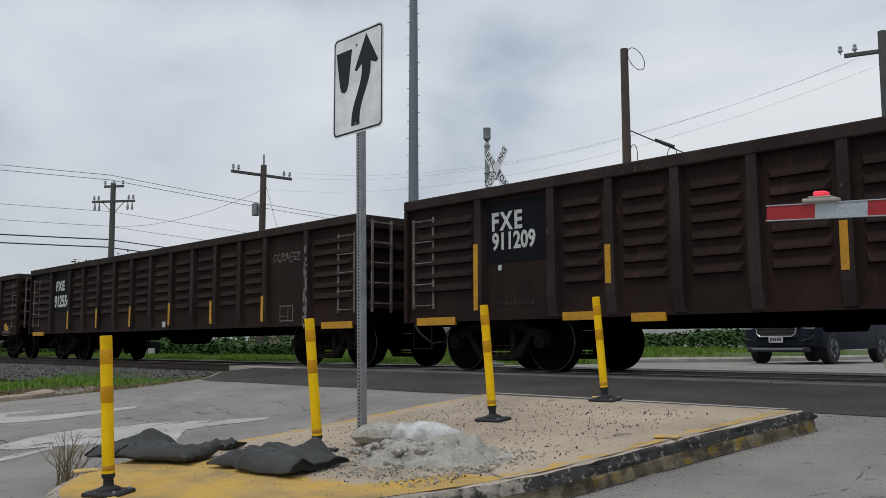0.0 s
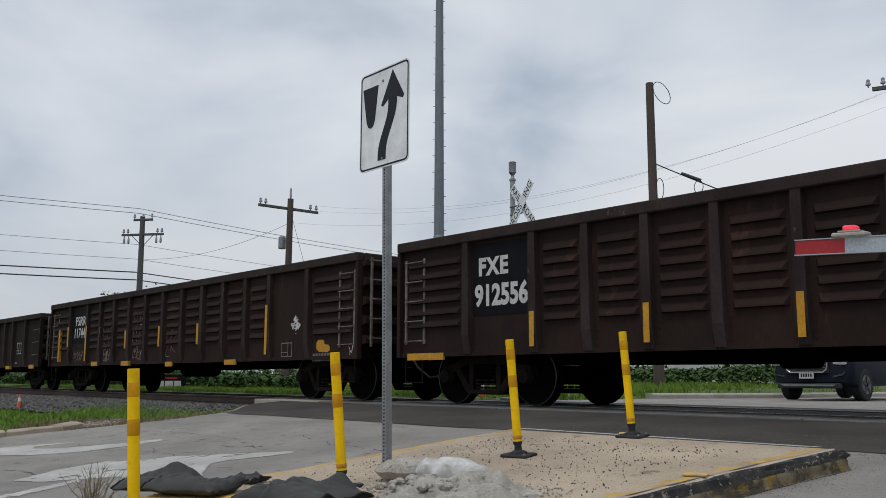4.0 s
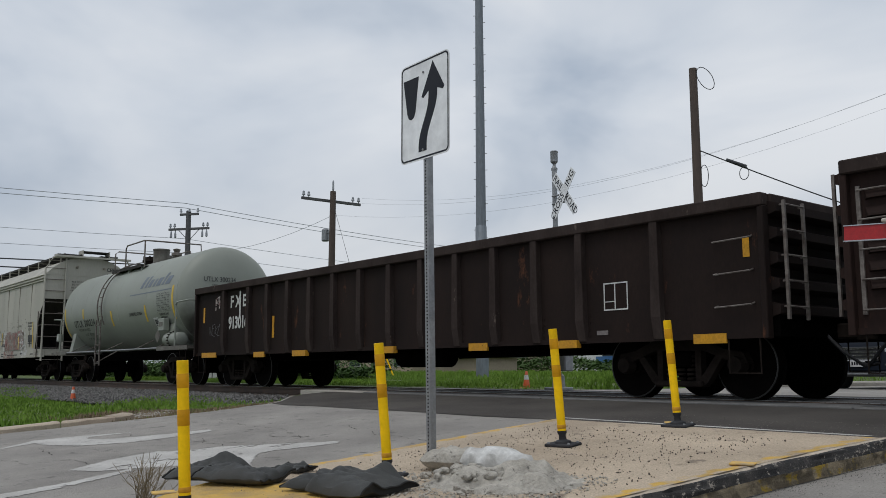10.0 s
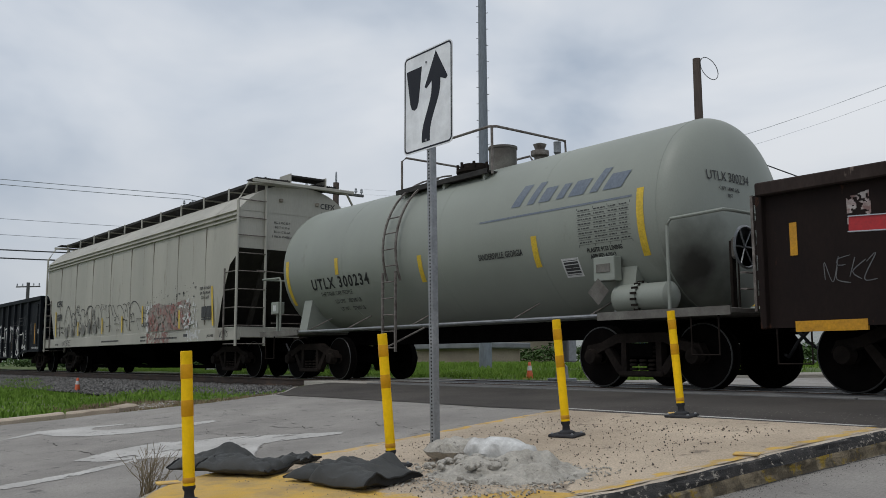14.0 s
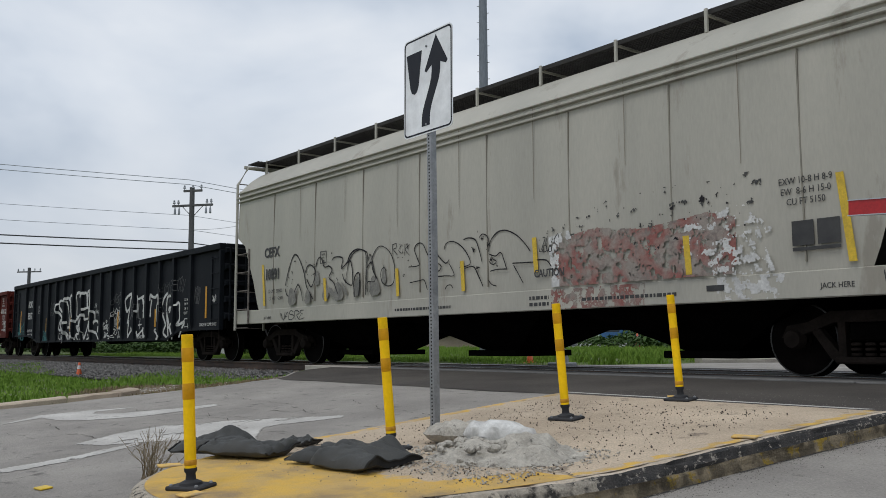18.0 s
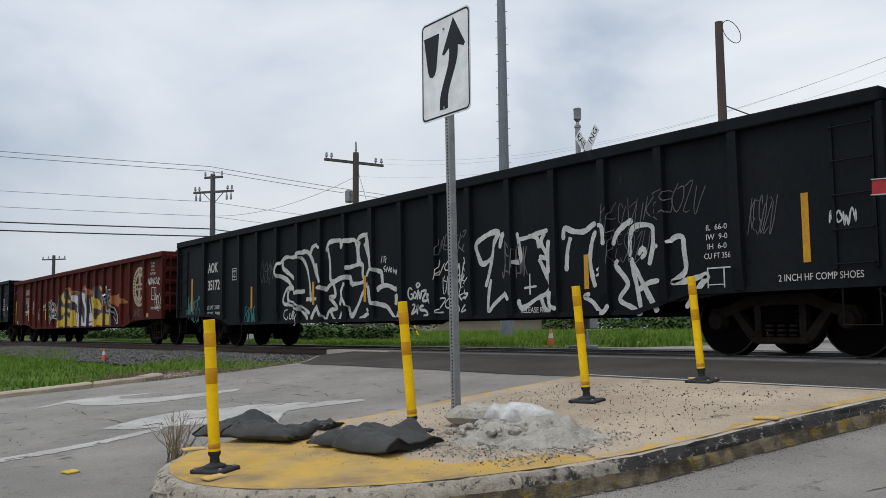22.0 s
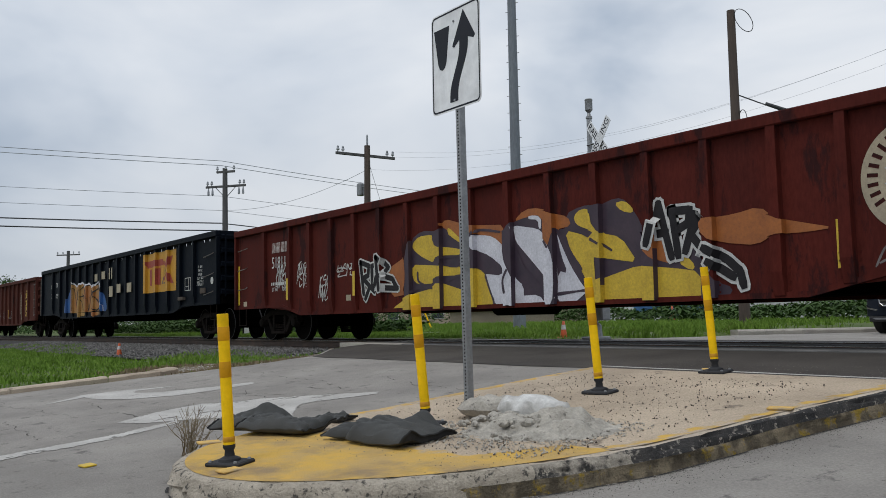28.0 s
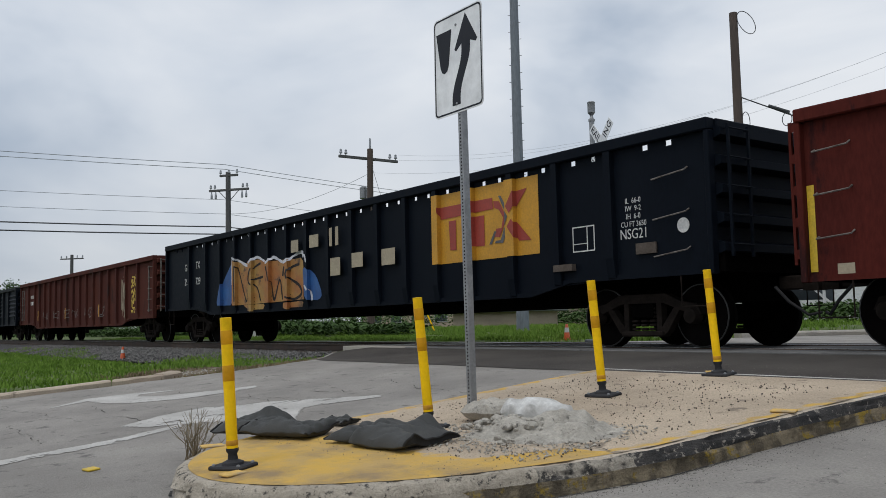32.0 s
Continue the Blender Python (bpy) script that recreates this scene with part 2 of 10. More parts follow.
M["galv"] = mat("galvanised_steel", (0.33, 0.34, 0.35), (0.24, 0.25, 0.26), 0.5, metal=0.6, scale=8, fine=40, bump=0.05)
M["steel_pole"] = mat("grey_steel_pole", (0.20, 0.225, 0.25), (0.165, 0.185, 0.21), 0.55, metal=0.3, scale=1.2, fine=18, bump=0.05, streak=0.8)
M["sign_white"] = mat("white_reflective_sheeting", (0.80, 0.82, 0.83), (0.77, 0.79, 0.80), 0.4, scale=3, fine=4, bump=0.01)
M["sign_black"] = mat("dark_sign_ink", (0.010, 0.012, 0.018), (0.013, 0.015, 0.022), 0.5, scale=3, fine=40, bump=0.02, spec=0.2)
M["timber_pole"] = mat("weathered_pole_timber", (0.115, 0.085, 0.068), (0.075, 0.058, 0.05), 0.9, scale=2.5, fine=30, bump=0.3, streak=0.9)
M["timber_grey"] = mat("grey_pole_timber", (0.12, 0.12, 0.12), (0.08, 0.08, 0.082), 0.9, scale=2.5, fine=30, bump=0.3, streak=0.9)
M["wire"] = mat("weathered_cable", (0.05, 0.055, 0.06), None, 0.7, bump=0)
M["wire_pale"] = mat("bare_aluminium_cable", (0.40, 0.43, 0.47), None, 0.6, bump=0)
M["insulator"] = mat("grey_porcelain", (0.35, 0.37, 0.40), None, 0.3, bump=0)
M["red_stripe"] = mat("red_reflective", (0.40, 0.014, 0.018), (0.34, 0.012, 0.016), 0.4, scale=4, fine=50, bump=0.02)
M["arm_grey"] = mat("silver_reflective", (0.42, 0.46, 0.50), (0.37, 0.41, 0.45), 0.4, scale=4, fine=50, bump=0.02)
M["lamp_red"] = mat("lit_red_lens", (0.9, 0.05, 0.09), None, 0.3, fine=90, bump=0, glow=0.7)
M["rust_brown"] = mat("dark_brown_car_paint", (0.036, 0.020, 0.0165), (0.021, 0.0132, 0.0115), 0.75, scale=0.9, fine=26, bump=0.12, streak=0.7, spots=(0.054, 0.027, 0.019), spot_at=0.615, spot_scale=2.4, spec=0.12)
M["rust_brown_two"] = mat("faded_brown_car_paint", (0.024, 0.0155, 0.013), (0.015, 0.0105, 0.0095), 0.78, scale=0.8, fine=22, bump=0.12, streak=0.6, spots=(0.085, 0.036, 0.02), spot_at=0.63, spot_scale=2.2, spec=0.12)
M["chord_brown"] = mat("dusty_brown_chord", (0.050, 0.038, 0.034), (0.030, 0.022, 0.020), 0.85, scale=2.2, fine=30, bump=0.15, streak=0.6, spec=0.1, spots=(0.15, 0.118, 0.10), spot_at=0.655, spot_scale=4)
M["black_car"] = mat("black_car_paint", (0.0088, 0.0108, 0.0138), (0.0135, 0.0155, 0.019), 0.6, scale=0.9, fine=20, bump=0.08, streak=0.7, spots=(0.026, 0.028, 0.031), spot_at=0.63, spot_scale=1.2, spec=0.06)
M["navy_car"] = mat("navy_black_car_paint", (0.003938, 0.006188, 0.01069), (0.005625, 0.008156, 0.01294), 0.55, scale=0.9, fine=20, bump=0.08, streak=0.7, spots=(0.009844, 0.01266, 0.01688), spot_at=0.64, spot_scale=1.2, spec=0.05)
M["red_car"] = mat("oxide_red_car_paint", (0.09678, 0.01901, 0.01411), (0.07152, 0.01584, 0.01262), 0.65, scale=1.0, fine=22, bump=0.1, streak=0.75, spots=(0.036, 0.0125, 0.0122), spot_at=0.565, spot_scale=2.2, spec=0.05)
M["rust_car"] = mat("rusty_red_car_paint", (0.0945, 0.0315, 0.0234), (0.0675, 0.0234, 0.0198), 0.75, scale=1.2, fine=22, bump=0.1, streak=0.8, spots=(0.045, 0.0225, 0.0198), spot_at=0.58, spot_scale=1.5, spec=0.05)
M["tank_grey"] = mat("grey_green_tank_paint", (0.268, 0.288, 0.248), (0.228, 0.244, 0.212), 0.5, scale=0.6, fine=60, bump=0.0, streak=0.5, spots=(0.20, 0.205, 0.175), spot_at=0.66, spot_scale=1.0, grain=0.25)


def add_stain(m, centre, near, far, colour):
    """A soft sooty stain around a point of the object."""
    nt = m.node_tree
    pr = nt.nodes["Principled BSDF"]
    src = pr.inputs["Base Color"].links[0].from_socket
    tc = nt.nodes.new("ShaderNodeTexCoord")
    dist = nt.nodes.new("ShaderNodeVectorMath")
    dist.operation = 'DISTANCE'
    dist.inputs[1].default_value = centre
    n = nt.nodes.new("ShaderNodeTexNoise")
    n.inputs["Scale"].default_value, n.inputs["Detail"].default_value = 2.2, 6.0
    add = nt.nodes.new("ShaderNodeMath")
    add.operation = 'MULTIPLY_ADD'
    add.inputs[1].default_value = 0.9
    rg = nt.nodes.new("ShaderNodeMapRange")
    for key, v in (("From Min", near), ("From Max", far), ("To Min", 0.92), ("To Max", 0.0)):
        rg.inputs[key].default_value = v
    mx = nt.nodes.new("ShaderNodeMixRGB")
    mx.inputs[2].default_value = (*colour, 1)
    L = nt.links.new
    L(tc.outputs["Object"], dist.inputs[0])
    L(tc.outputs["Object"], n.inputs["Vector"])
    L(n.outputs["Fac"], add.inputs[0])
    L(dist.outputs["Value"], add.inputs[2])
    L(add.outputs["Value"], rg.inputs["Value"])
    L(rg.outputs["Result"], mx.inputs[0])
    L(src, mx.inputs[1])
    L(mx.outputs["Color"], pr.inputs["Base Color"])
    return m


M["tank_shell"] = add_stain(mat("grey_green_tank_shell", (0.268, 0.288, 0.248), (0.228, 0.244, 0.212), 0.5, scale=0.6, fine=60, bump=0.0, streak=0.5, spots=(0.20, 0.205, 0.175), spot_at=0.66, spot_scale=1.0, grain=0.25), (11.55, -0.95, 1.55), 0.70, 1.30, (0.030, 0.026, 0.023))
M["platform"] = mat("stained_grey_platform", (0.17, 0.165, 0.145), (0.09, 0.08, 0.07), 0.8, scale=3, fine=40, bump=0.1)
M["tank_stain"] = mat("brown_spill_stain", (0.05, 0.042, 0.036), (0.12, 0.115, 0.10), 0.8, scale=3.0, fine=20, bump=0.05)
M["hopper_grey"] = mat("pale_grey_hopper_paint", (0.43, 0.412, 0.355), (0.35, 0.338, 0.292), 0.6, scale=0.7, fine=30, bump=0.0, streak=0.85, spots=(0.29, 0.27, 0.225), spot_at=0.60, spot_scale=1.3, grain=0.35)
# near-black base colour carries the deep shade beneath the cars
M["frame_black"] = mat("shade_black_underframe", (0.00273, 0.00252, 0.00252), (0.00462, 0.0042, 0.00399), 0.85, scale=3, fine=30, bump=0.3, spec=0)
M["bogie"] = mat("dusty_cast_steel", (0.027, 0.021, 0.018), (0.014, 0.0115, 0.010), 0.9, scale=4, fine=30, bump=0.3, spec=0.05)
# wheel steel darkened in its colour for the shade under the cars
M["wheel"] = mat("shade_dark_wheel_steel", (0.00462, 0.0042, 0.0042), (0.00735, 0.0063, 0.00588), 0.7, metal=0.2, scale=5, fine=30, bump=0.15, spec=0)
M["tread"] = mat("bright_wheel_tread", (0.077, 0.077, 0.077), None, 0.35, metal=0.9, bump=0)
M["ladder"] = mat("worn_grey_iron", (0.21, 0.19, 0.172), (0.085, 0.068, 0.058), 0.7, scale=9, fine=40, bump=0.1)
M["decal_yellow"] = mat("amber_car_decal", (0.6, 0.3, 0.02), (0.5, 0.25, 0.03), 0.5, scale=5, fine=30, bump=0.05, spots=(0.16, 0.09, 0.03), spot_at=0.68, spot_scale=8, spec=0.2)
M["decal_lemon"] = mat("yellow_car_decal", (0.66, 0.45, 0.03), (0.56, 0.38, 0.03), 0.5, scale=5, fine=30, bump=0.05)
M["letter_white"] = mat("white_stencil", (0.62, 0.62, 0.60), (0.50, 0.50, 0.49), 0.7, scale=6, fine=30, bump=0.03, spots=(0.22, 0.20, 0.19), spot_at=0.67, spot_scale=9)
M["letter_dim"] = mat("faded_white_stencil", (0.22, 0.20, 0.19), (0.13, 0.11, 0.105), 0.75, scale=8, fine=30, bump=0.03)
M["letter_faint"] = mat("worn_white_mark", (0.42, 0.38, 0.36), (0.20, 0.12, 0.11), 0.75, scale=10, fine=30, bump=0.03, contrast=0.8)
M["letter_black"] = mat("black_stencil", (0.03, 0.03, 0.032), (0.05, 0.05, 0.05), 0.7, scale=6, fine=30, bump=0.03)
M["patch_black"] = mat("fresh_black_patch", (0.009, 0.0095, 0.012), (0.012, 0.0125, 0.015), 0.7, scale=3, fine=25, bump=0.05, spec=0.06)
M["spray_white"] = mat("white_spray_paint", (0.58, 0.58, 0.56), (0.44, 0.44, 0.43), 0.6, scale=7, fine=24, bump=0.0, spots=(0.16, 0.16, 0.17), spot_at=0.64, spot_scale=6)
M["spray_grey"] = mat("grey_spray_paint", (0.12, 0.12, 0.12), (0.08, 0.08, 0.085), 0.6, scale=7, fine=24, bump=0.0)
M["spray_black"] = mat("black_spray_paint", (0.03, 0.03, 0.03), (0.07, 0.068, 0.063), 0.6, scale=5, fine=24, bump=0.0)
M["spray_shade"] = mat("grey_spray_shading", (0.13, 0.128, 0.115), (0.22, 0.212, 0.19), 0.7, scale=6, fine=24, bump=0.0)
M["spray_teal"] = mat("teal_spray_paint", (0.02, 0.19, 0.20), (0.02, 0.13, 0.14), 0.6, scale=5, fine=24, bump=0.0)
M["spray_yellow"] = mat("yellow_spray_paint", (0.62, 0.43, 0.035), (0.50, 0.34, 0.03), 0.55, scale=4, fine=24, bump=0.0)
M["spray_orange"] = mat("orange_spray_paint", (0.36, 0.115, 0.022), (0.27, 0.085, 0.02), 0.55, scale=4, fine=24, bump=0.0)
M["spray_lilac"] = mat("pale_lilac_spray_paint", (0.64, 0.64, 0.69), (0.52, 0.52, 0.57), 0.55, scale=3, fine=24, bump=0.0, spots=(0.34, 0.34, 0.38), spot_at=0.64, spot_scale=3)
M["spray_ink"] = mat("black_ink_spray_paint", (0.014, 0.013, 0.015), (0.022, 0.02, 0.022), 0.6, scale=5, fine=24, bump=0.0, spec=0.2)
M["spray_tan"] = mat("tan_and_orange_spray_paint", (0.36, 0.22, 0.06), (0.34, 0.12, 0.03), 0.6, scale=1.6, fine=12, bump=0.0, spots=(0.10, 0.055, 0.03), spot_at=0.60, spot_scale=3)
M["seam"] = mat("dirty_sheet_seam", (0.27, 0.255, 0.21), (0.19, 0.175, 0.145), 0.8, scale=1.5, fine=20, bump=0, streak=0.9)
M["streak"] = mat("faint_rust_streak", (0.25, 0.22, 0.175), (0.18, 0.15, 0.12), 0.8, scale=2.0, fine=20, bump=0, streak=0.9)
M["walk_dark"] = mat("dark_walkway_grating", (0.05, 0.048, 0.045), (0.03, 0.028, 0.027), 0.8, scale=6, fine=40, bump=0.1, spec=0.2)
M["spray_purple"] = mat("dark_purple_spray_paint", (0.032, 0.02, 0.035), (0.05, 0.03, 0.045), 0.55, scale=4, fine=24, bump=0.0)
M["spray_blue"] = mat("blue_spray_paint", (0.02, 0.10, 0.30), (0.02, 0.07, 0.22), 0.55, scale=4, fine=24, bump=0.0)
M["spray_red"] = mat("red_spray_paint", (0.25, 0.085, 0.07), (0.27, 0.235, 0.205), 0.6, scale=3.0, fine=24, bump=0.0, contrast=0.8, spots=(0.20, 0.165, 0.145), spot_at=0.55, spot_scale=5)
M["logo_yellow"] = mat("yellow_logo_panel", (0.56, 0.28, 0.02), (0.48, 0.24, 0.02), 0.55, scale=3, fine=24, bump=0.03)
M["logo_red"] = mat("red_logo_letters", (0.33, 0.045, 0.03), (0.27, 0.04, 0.028), 0.55, scale=3, fine=24, bump=0.03)
# dirty brown, halved again to paint in the shade below the hopper ends
M["slope_dirt_shade"] = mat("dirty_shaded_slope_sheet", (0.05, 0.045, 0.0375), (0.03, 0.027, 0.024), 0.85, scale=2.0, fine=20, bump=0.1, streak=0.6, spec=0.2)
M["cream"] = mat("cream_emblem_paint", (0.40, 0.34, 0.24), (0.33, 0.28, 0.20), 0.65, scale=3, fine=24, bump=0.03)
M["blue_logo"] = mat("faded_blue_lettering", (0.12, 0.148, 0.19), (0.15, 0.175, 0.205), 0.55, scale=3, fine=24, bump=0.02)
M["cone"] = mat("orange_cone_plastic", (0.62, 0.11, 0.03), None, 0.5, bump=0.02)
M["white_plastic"] = mat("white_plastic", (0.62, 0.62, 0.62), None, 0.5, bump=0.02)
M["car_dark"] = mat("dark_blue_grey_car_paint", (0.007, 0.010, 0.017), (0.009, 0.013, 0.021), 0.5, scale=2, fine=30, bump=0, grain=0.2, spec=0.12)
M["alloy"] = mat("dull_alloy", (0.16, 0.165, 0.17), None, 0.5, metal=0.3, bump=0)
M["car_white"] = mat("white_car_paint", (0.6, 0.6, 0.6), None, 0.3, bump=0)
M["car_blue"] = mat("blue_truck_paint", (0.03, 0.12, 0.30), None, 0.35, bump=0)
M["chrome"] = mat("satin_chrome", (0.55, 0.55, 0.56), None, 0.2, metal=1.0, bump=0)
M["tyre"] = mat("tyre_rubber", (0.018, 0.018, 0.018), None, 0.85, bump=0.1)
M["car_glass"] = mat("tinted_car_glass", (0.02, 0.025, 0.03), None, 0.08, bump=0)
M["headlight"] = mat("clear_headlight_lens", (0.5, 0.53, 0.56), None, 0.12, bump=0)
M["plate"] = mat("white_plate", (0.6, 0.6, 0.6), None, 0.5, bump=0)
M["wall_white"] = mat("white_metal_cladding", (0.62, 0.63, 0.64), (0.56, 0.57, 0.58), 0.6, scale=0.5, fine=8, bump=0.02)
M["wall_tan"] = mat("tan_masonry", (0.40, 0.33, 0.25), (0.33, 0.27, 0.21), 0.85, scale=0.8, fine=12, bump=0.1)
M["roof_grey"] = mat("grey_roofing", (0.2, 0.21, 0.22), None, 0.7, bump=0.1)
M["band_black"] = mat("black_fascia", (0.02, 0.02, 0.022), None, 0.5, bump=0)
M["band_yellow"] = mat("yellow_fascia", (0.72, 0.47, 0.02), None, 0.5, bump=0)
M["window_dark"] = mat("dark_window_glass", (0.03, 0.04, 0.05), None, 0.1, bump=0)
M["leaf"] = mat("tree_leaves", (0.03, 0.065, 0.015), (0.06, 0.105, 0.028), 0.8, scale=1.2, fine=6, bump=0, spec=0.2)
M["bark"] = mat("tree_bark", (0.10, 0.08, 0.06), None, 0.9, bump=0.4)


# ---- mesh building ----
class Shape:
    """Gathers vertices and faces for one mesh."""

    def __init__(self):
        self.v, self.f = [], []

    def add(self, vs, fs):
        k = len(self.v)
        self.v += [tuple(q) for q in vs]
        self.f += [tuple(i + k for i in f) for f in fs]
        return self

    def box(self, x0, x1, y0, y1, z0, z1, bev=0.0):
        if bev <= 0:
            return self.add([(x, y, z) for x in (x0, x1) for y in (y0, y1) for z in (z0, z1)],
                            [(0, 1, 3, 2), (4, 6, 7, 5), (0, 4, 5, 1), (2, 3, 7, 6), (0, 2, 6, 4), (1, 5, 7, 3)])
        b = min(bev, (x1 - x0) / 3, (y1 - y0) / 3, (z1 - z0) / 3)
        pts, key = [], {}
        for i, x in enumerate((x0, x1)):
            for j, y in enumerate((y0, y1)):
                for k, z in enumerate((z0, z1)):
                    sx, sy, sz = (1, -1)[i] * b, (1, -1)[j] * b, (1, -1)[k] * b
                    for ax, q in enumerate(((x, y + sy, z + sz), (x + sx, y, z + sz), (x + sx, y + sy, z))):
                        key[i, j, k, ax] = len(pts)
                        pts.append(q)
        fs = []
        for s in (0, 1):
            for ax, o in enumerate((((0, 0), (1, 0), (1, 1), (0, 1)),) * 3):
                def c(a, bb):
                    return [(s, a, bb), (a, s, bb), (a, bb, s)][ax]
                quad = [key[(*c(a, bb), ax)] for a, bb in o]
                flip = (s == 0) ^ (ax == 1)
                fs.append(tuple(quad[::-1] if flip else quad))
        for i in (0, 1):
            for j in (0, 1):
                fs.append((key[i, j, 0, 0], key[i, j, 0, 1], key[i, j, 1, 1], key[i, j, 1, 0]))
                fs.append((key[i, 0, j, 0], key[i, 0, j, 2], key[i, 1, j, 2], key[i, 1, j, 0]))
                fs.append((key[0, i, j, 1], key[0, i, j, 2], key[1, i, j, 2], key[1, i, j, 1]))
                for k in (0, 1):
                    fs.append((key[i, j, k, 0], key[i, j, k, 1], key[i, j, k, 2]))
        return self.add(pts, fs)

    def tube(self, pts, r, n=8, close=True, r2=None):
        pts = [Vector(p) for p in pts]
        rings, m = [], len(pts)
        up = Vector((0, 0, 1))
        for i, p in enumerate(pts):
            d = (pts[min(i + 1, m - 1)] - pts[max(i - 1, 0)]).normalized()
            u = d.cross(up if abs(d.z) < 0.95 else Vector((0, 1, 0))).normalized()
            w = u.cross(d)
            rad = r if r2 is None else r + (r2 - r) * i / (m - 1)
            rings.append([p + (u * math.cos(a) + w * math.sin(a)) * rad for a in [2 * math.pi * k / n for k in range(n)]])
        vs = [q for ring in rings for q in ring]
        fs = [(i * n + k, i * n + (k + 1) % n, (i + 1) * n + (k + 1) % n, (i + 1) * n + k) for i in range(m - 1) for k in range(n)]
        if close:
            fs += [tuple(range(n))[::-1], tuple(range((m - 1) * n, m * n))]
        return self.add(vs, fs)

    def prism(self, poly, lo, hi, axis="y"):
        """A polygon of two coordinates, drawn out from lo to hi along axis (y: poly is x, z; z: x, y; x: y, z)."""
        def at(p, h):
            return {"y": (p[0], h, p[1]), "z": (p[0], p[1], h), "x": (h, p[0], p[1])}[axis]
        n = len(poly)
        vs = [at(p, lo) for p in poly] + [at(p, hi) for p in poly]
        fs = [tuple(range(n)), tuple(range(n, 2 * n))[::-1]] + [(i, i + n, (i + 1) % n + n, (i + 1) % n) for i in range(n)]
        return self.add(vs, fs)

    def lathe(self, prof, centre, axis="x", n=24, caps=True):
        """Profile rows of (along, radius) turned about an axis through centre."""
        c = Vector(centre)
        vs = []
        for a, r in prof:
            for k in range(n):
                w = 2 * math.pi * k / n
                q = {"x": (a, r * math.cos(w), r * math.sin(w)), "y": (r * math.cos(w), a, r * math.sin(w)), "z": (r * math.cos(w), r * math.sin(w), a)}[axis]
                vs.append(c + Vector(q))
        m = len(prof)
        fs = [(i * n + k, i * n + (k + 1) % n, (i + 1) * n + (k + 1) % n, (i + 1) * n + k) for i in range(m - 1) for k in range(n)]
        if caps:
            fs += [tuple(range(n))[::-1], tuple(range((m - 1) * n, m * n))]
        return self.add(vs, fs)

    def mesh(self, name, material, smooth=False):
        me = bpy.data.meshes.new(name)
        me.from_pydata(self.v, [], self.f)
        bm = bmesh.new()
        bm.from_mesh(me)
        bmesh.ops.recalc_face_normals(bm, faces=bm.faces)
        bm.to_mesh(me)
        bm.free()
        if smooth:
            me.polygons.foreach_set("use_smooth", [True] * len(me.polygons))
            me.set_sharp_from_angle(angle=radians(40))
        me.materials.append(material)
        return me


def part(name, shape, material, parent=None, label="", smooth=False, m=None):
    me = shape if isinstance(shape, bpy.types.Mesh) else shape.mesh(name, material, smooth)
    ob = new(name, me)
    if parent is not None:
        ob.parent = parent
    if m is not None:
        ob.matrix_basis = m
    return tagged(ob, label) if label else ob


def thing(name, m, label, category, group="", kind=""):
    ob = new(name)
    ob.empty_display_size = 0.3
    ob.matrix_basis = m
    return tagged(ob, label, category, group, kind)


def text_mesh(words, height, material, stretch=1.0, spacing=1.0, bold=0.0):
    """Flat letters in the x-y plane, centred on the origin, capitals of the given height."""
    cu = bpy.data.curves.new("letters", 'FONT')
    cu.body, cu.size, cu.align_x, cu.align_y = words, height / 0.69, 'CENTER', 'CENTER'
    cu.space_character, cu.extrude, cu.resolution_u, cu.offset = spacing, 0.0015, 3, bold
    ob = bpy.data.objects.new("letters", cu)
    me = bpy.data.meshes.new_from_object(ob)
    bpy.data.objects.remove(ob)
    bpy.data.curves.remove(cu)
    for v in me.vertices:
        v.co.x *= stretch
    me.materials.clear()
    me.materials.append(material)
    return me


def side_text(parent, words, x, z, height, material, y=None, name="lettering", label="", stretch=1.0, spacing=1.0, bold=0.0):
    """Letters upright on the near side of a car."""
    me = text_mesh(words, height, material, stretch, spacing, bold)
    yy = -HALF + 0.085 if y is None else y
    return part(name, me, material, parent, label, m=pose(x, yy, z, 90, 0, 0))


# ---- ground, road and crossing ----
ROAD_Y = (-60, 0, 2.3, 3.8, 5.4, 6.7, 8.6, 9.5, 12.3, 14, 19, 30, 60, 400)
ROAD_Z = (-1.5, -0.72, -0.53, -0.44, -0.29, -0.18, -0.09, -0.03, -0.03, -0.06, -0.08, -0.12, -0.3, -0.5)


def road_z(y):
    return float(np.interp(y, ROAD_Y, ROAD_Z))


def sheet(name, xs, ys, height, material, label="", kind="structure", category=""):
    s = Shape()
    n = len(ys)
    s.add([(x, y, height(x, y)) for x in xs for y in ys],
          [(i * n + j, (i + 1) * n + j, (i + 1) * n + j + 1, i * n + j + 1) for i in range(len(xs) - 1) for j in range(n - 1)])
    ob = part(name, s, material, smooth=True)
    return tagged(ob, label, category, "", kind)


def edge_left(y):
    return float(np.interp(y, (-60, 2.0, 4.4, 4.9, 6.2, 7.3, 8.4, 9.2, 14.6, 16), (-13.95, -13.95, -13.72, -13.45, -13.15, -13.5, -15.0, -16.2, -16.2, -60)))


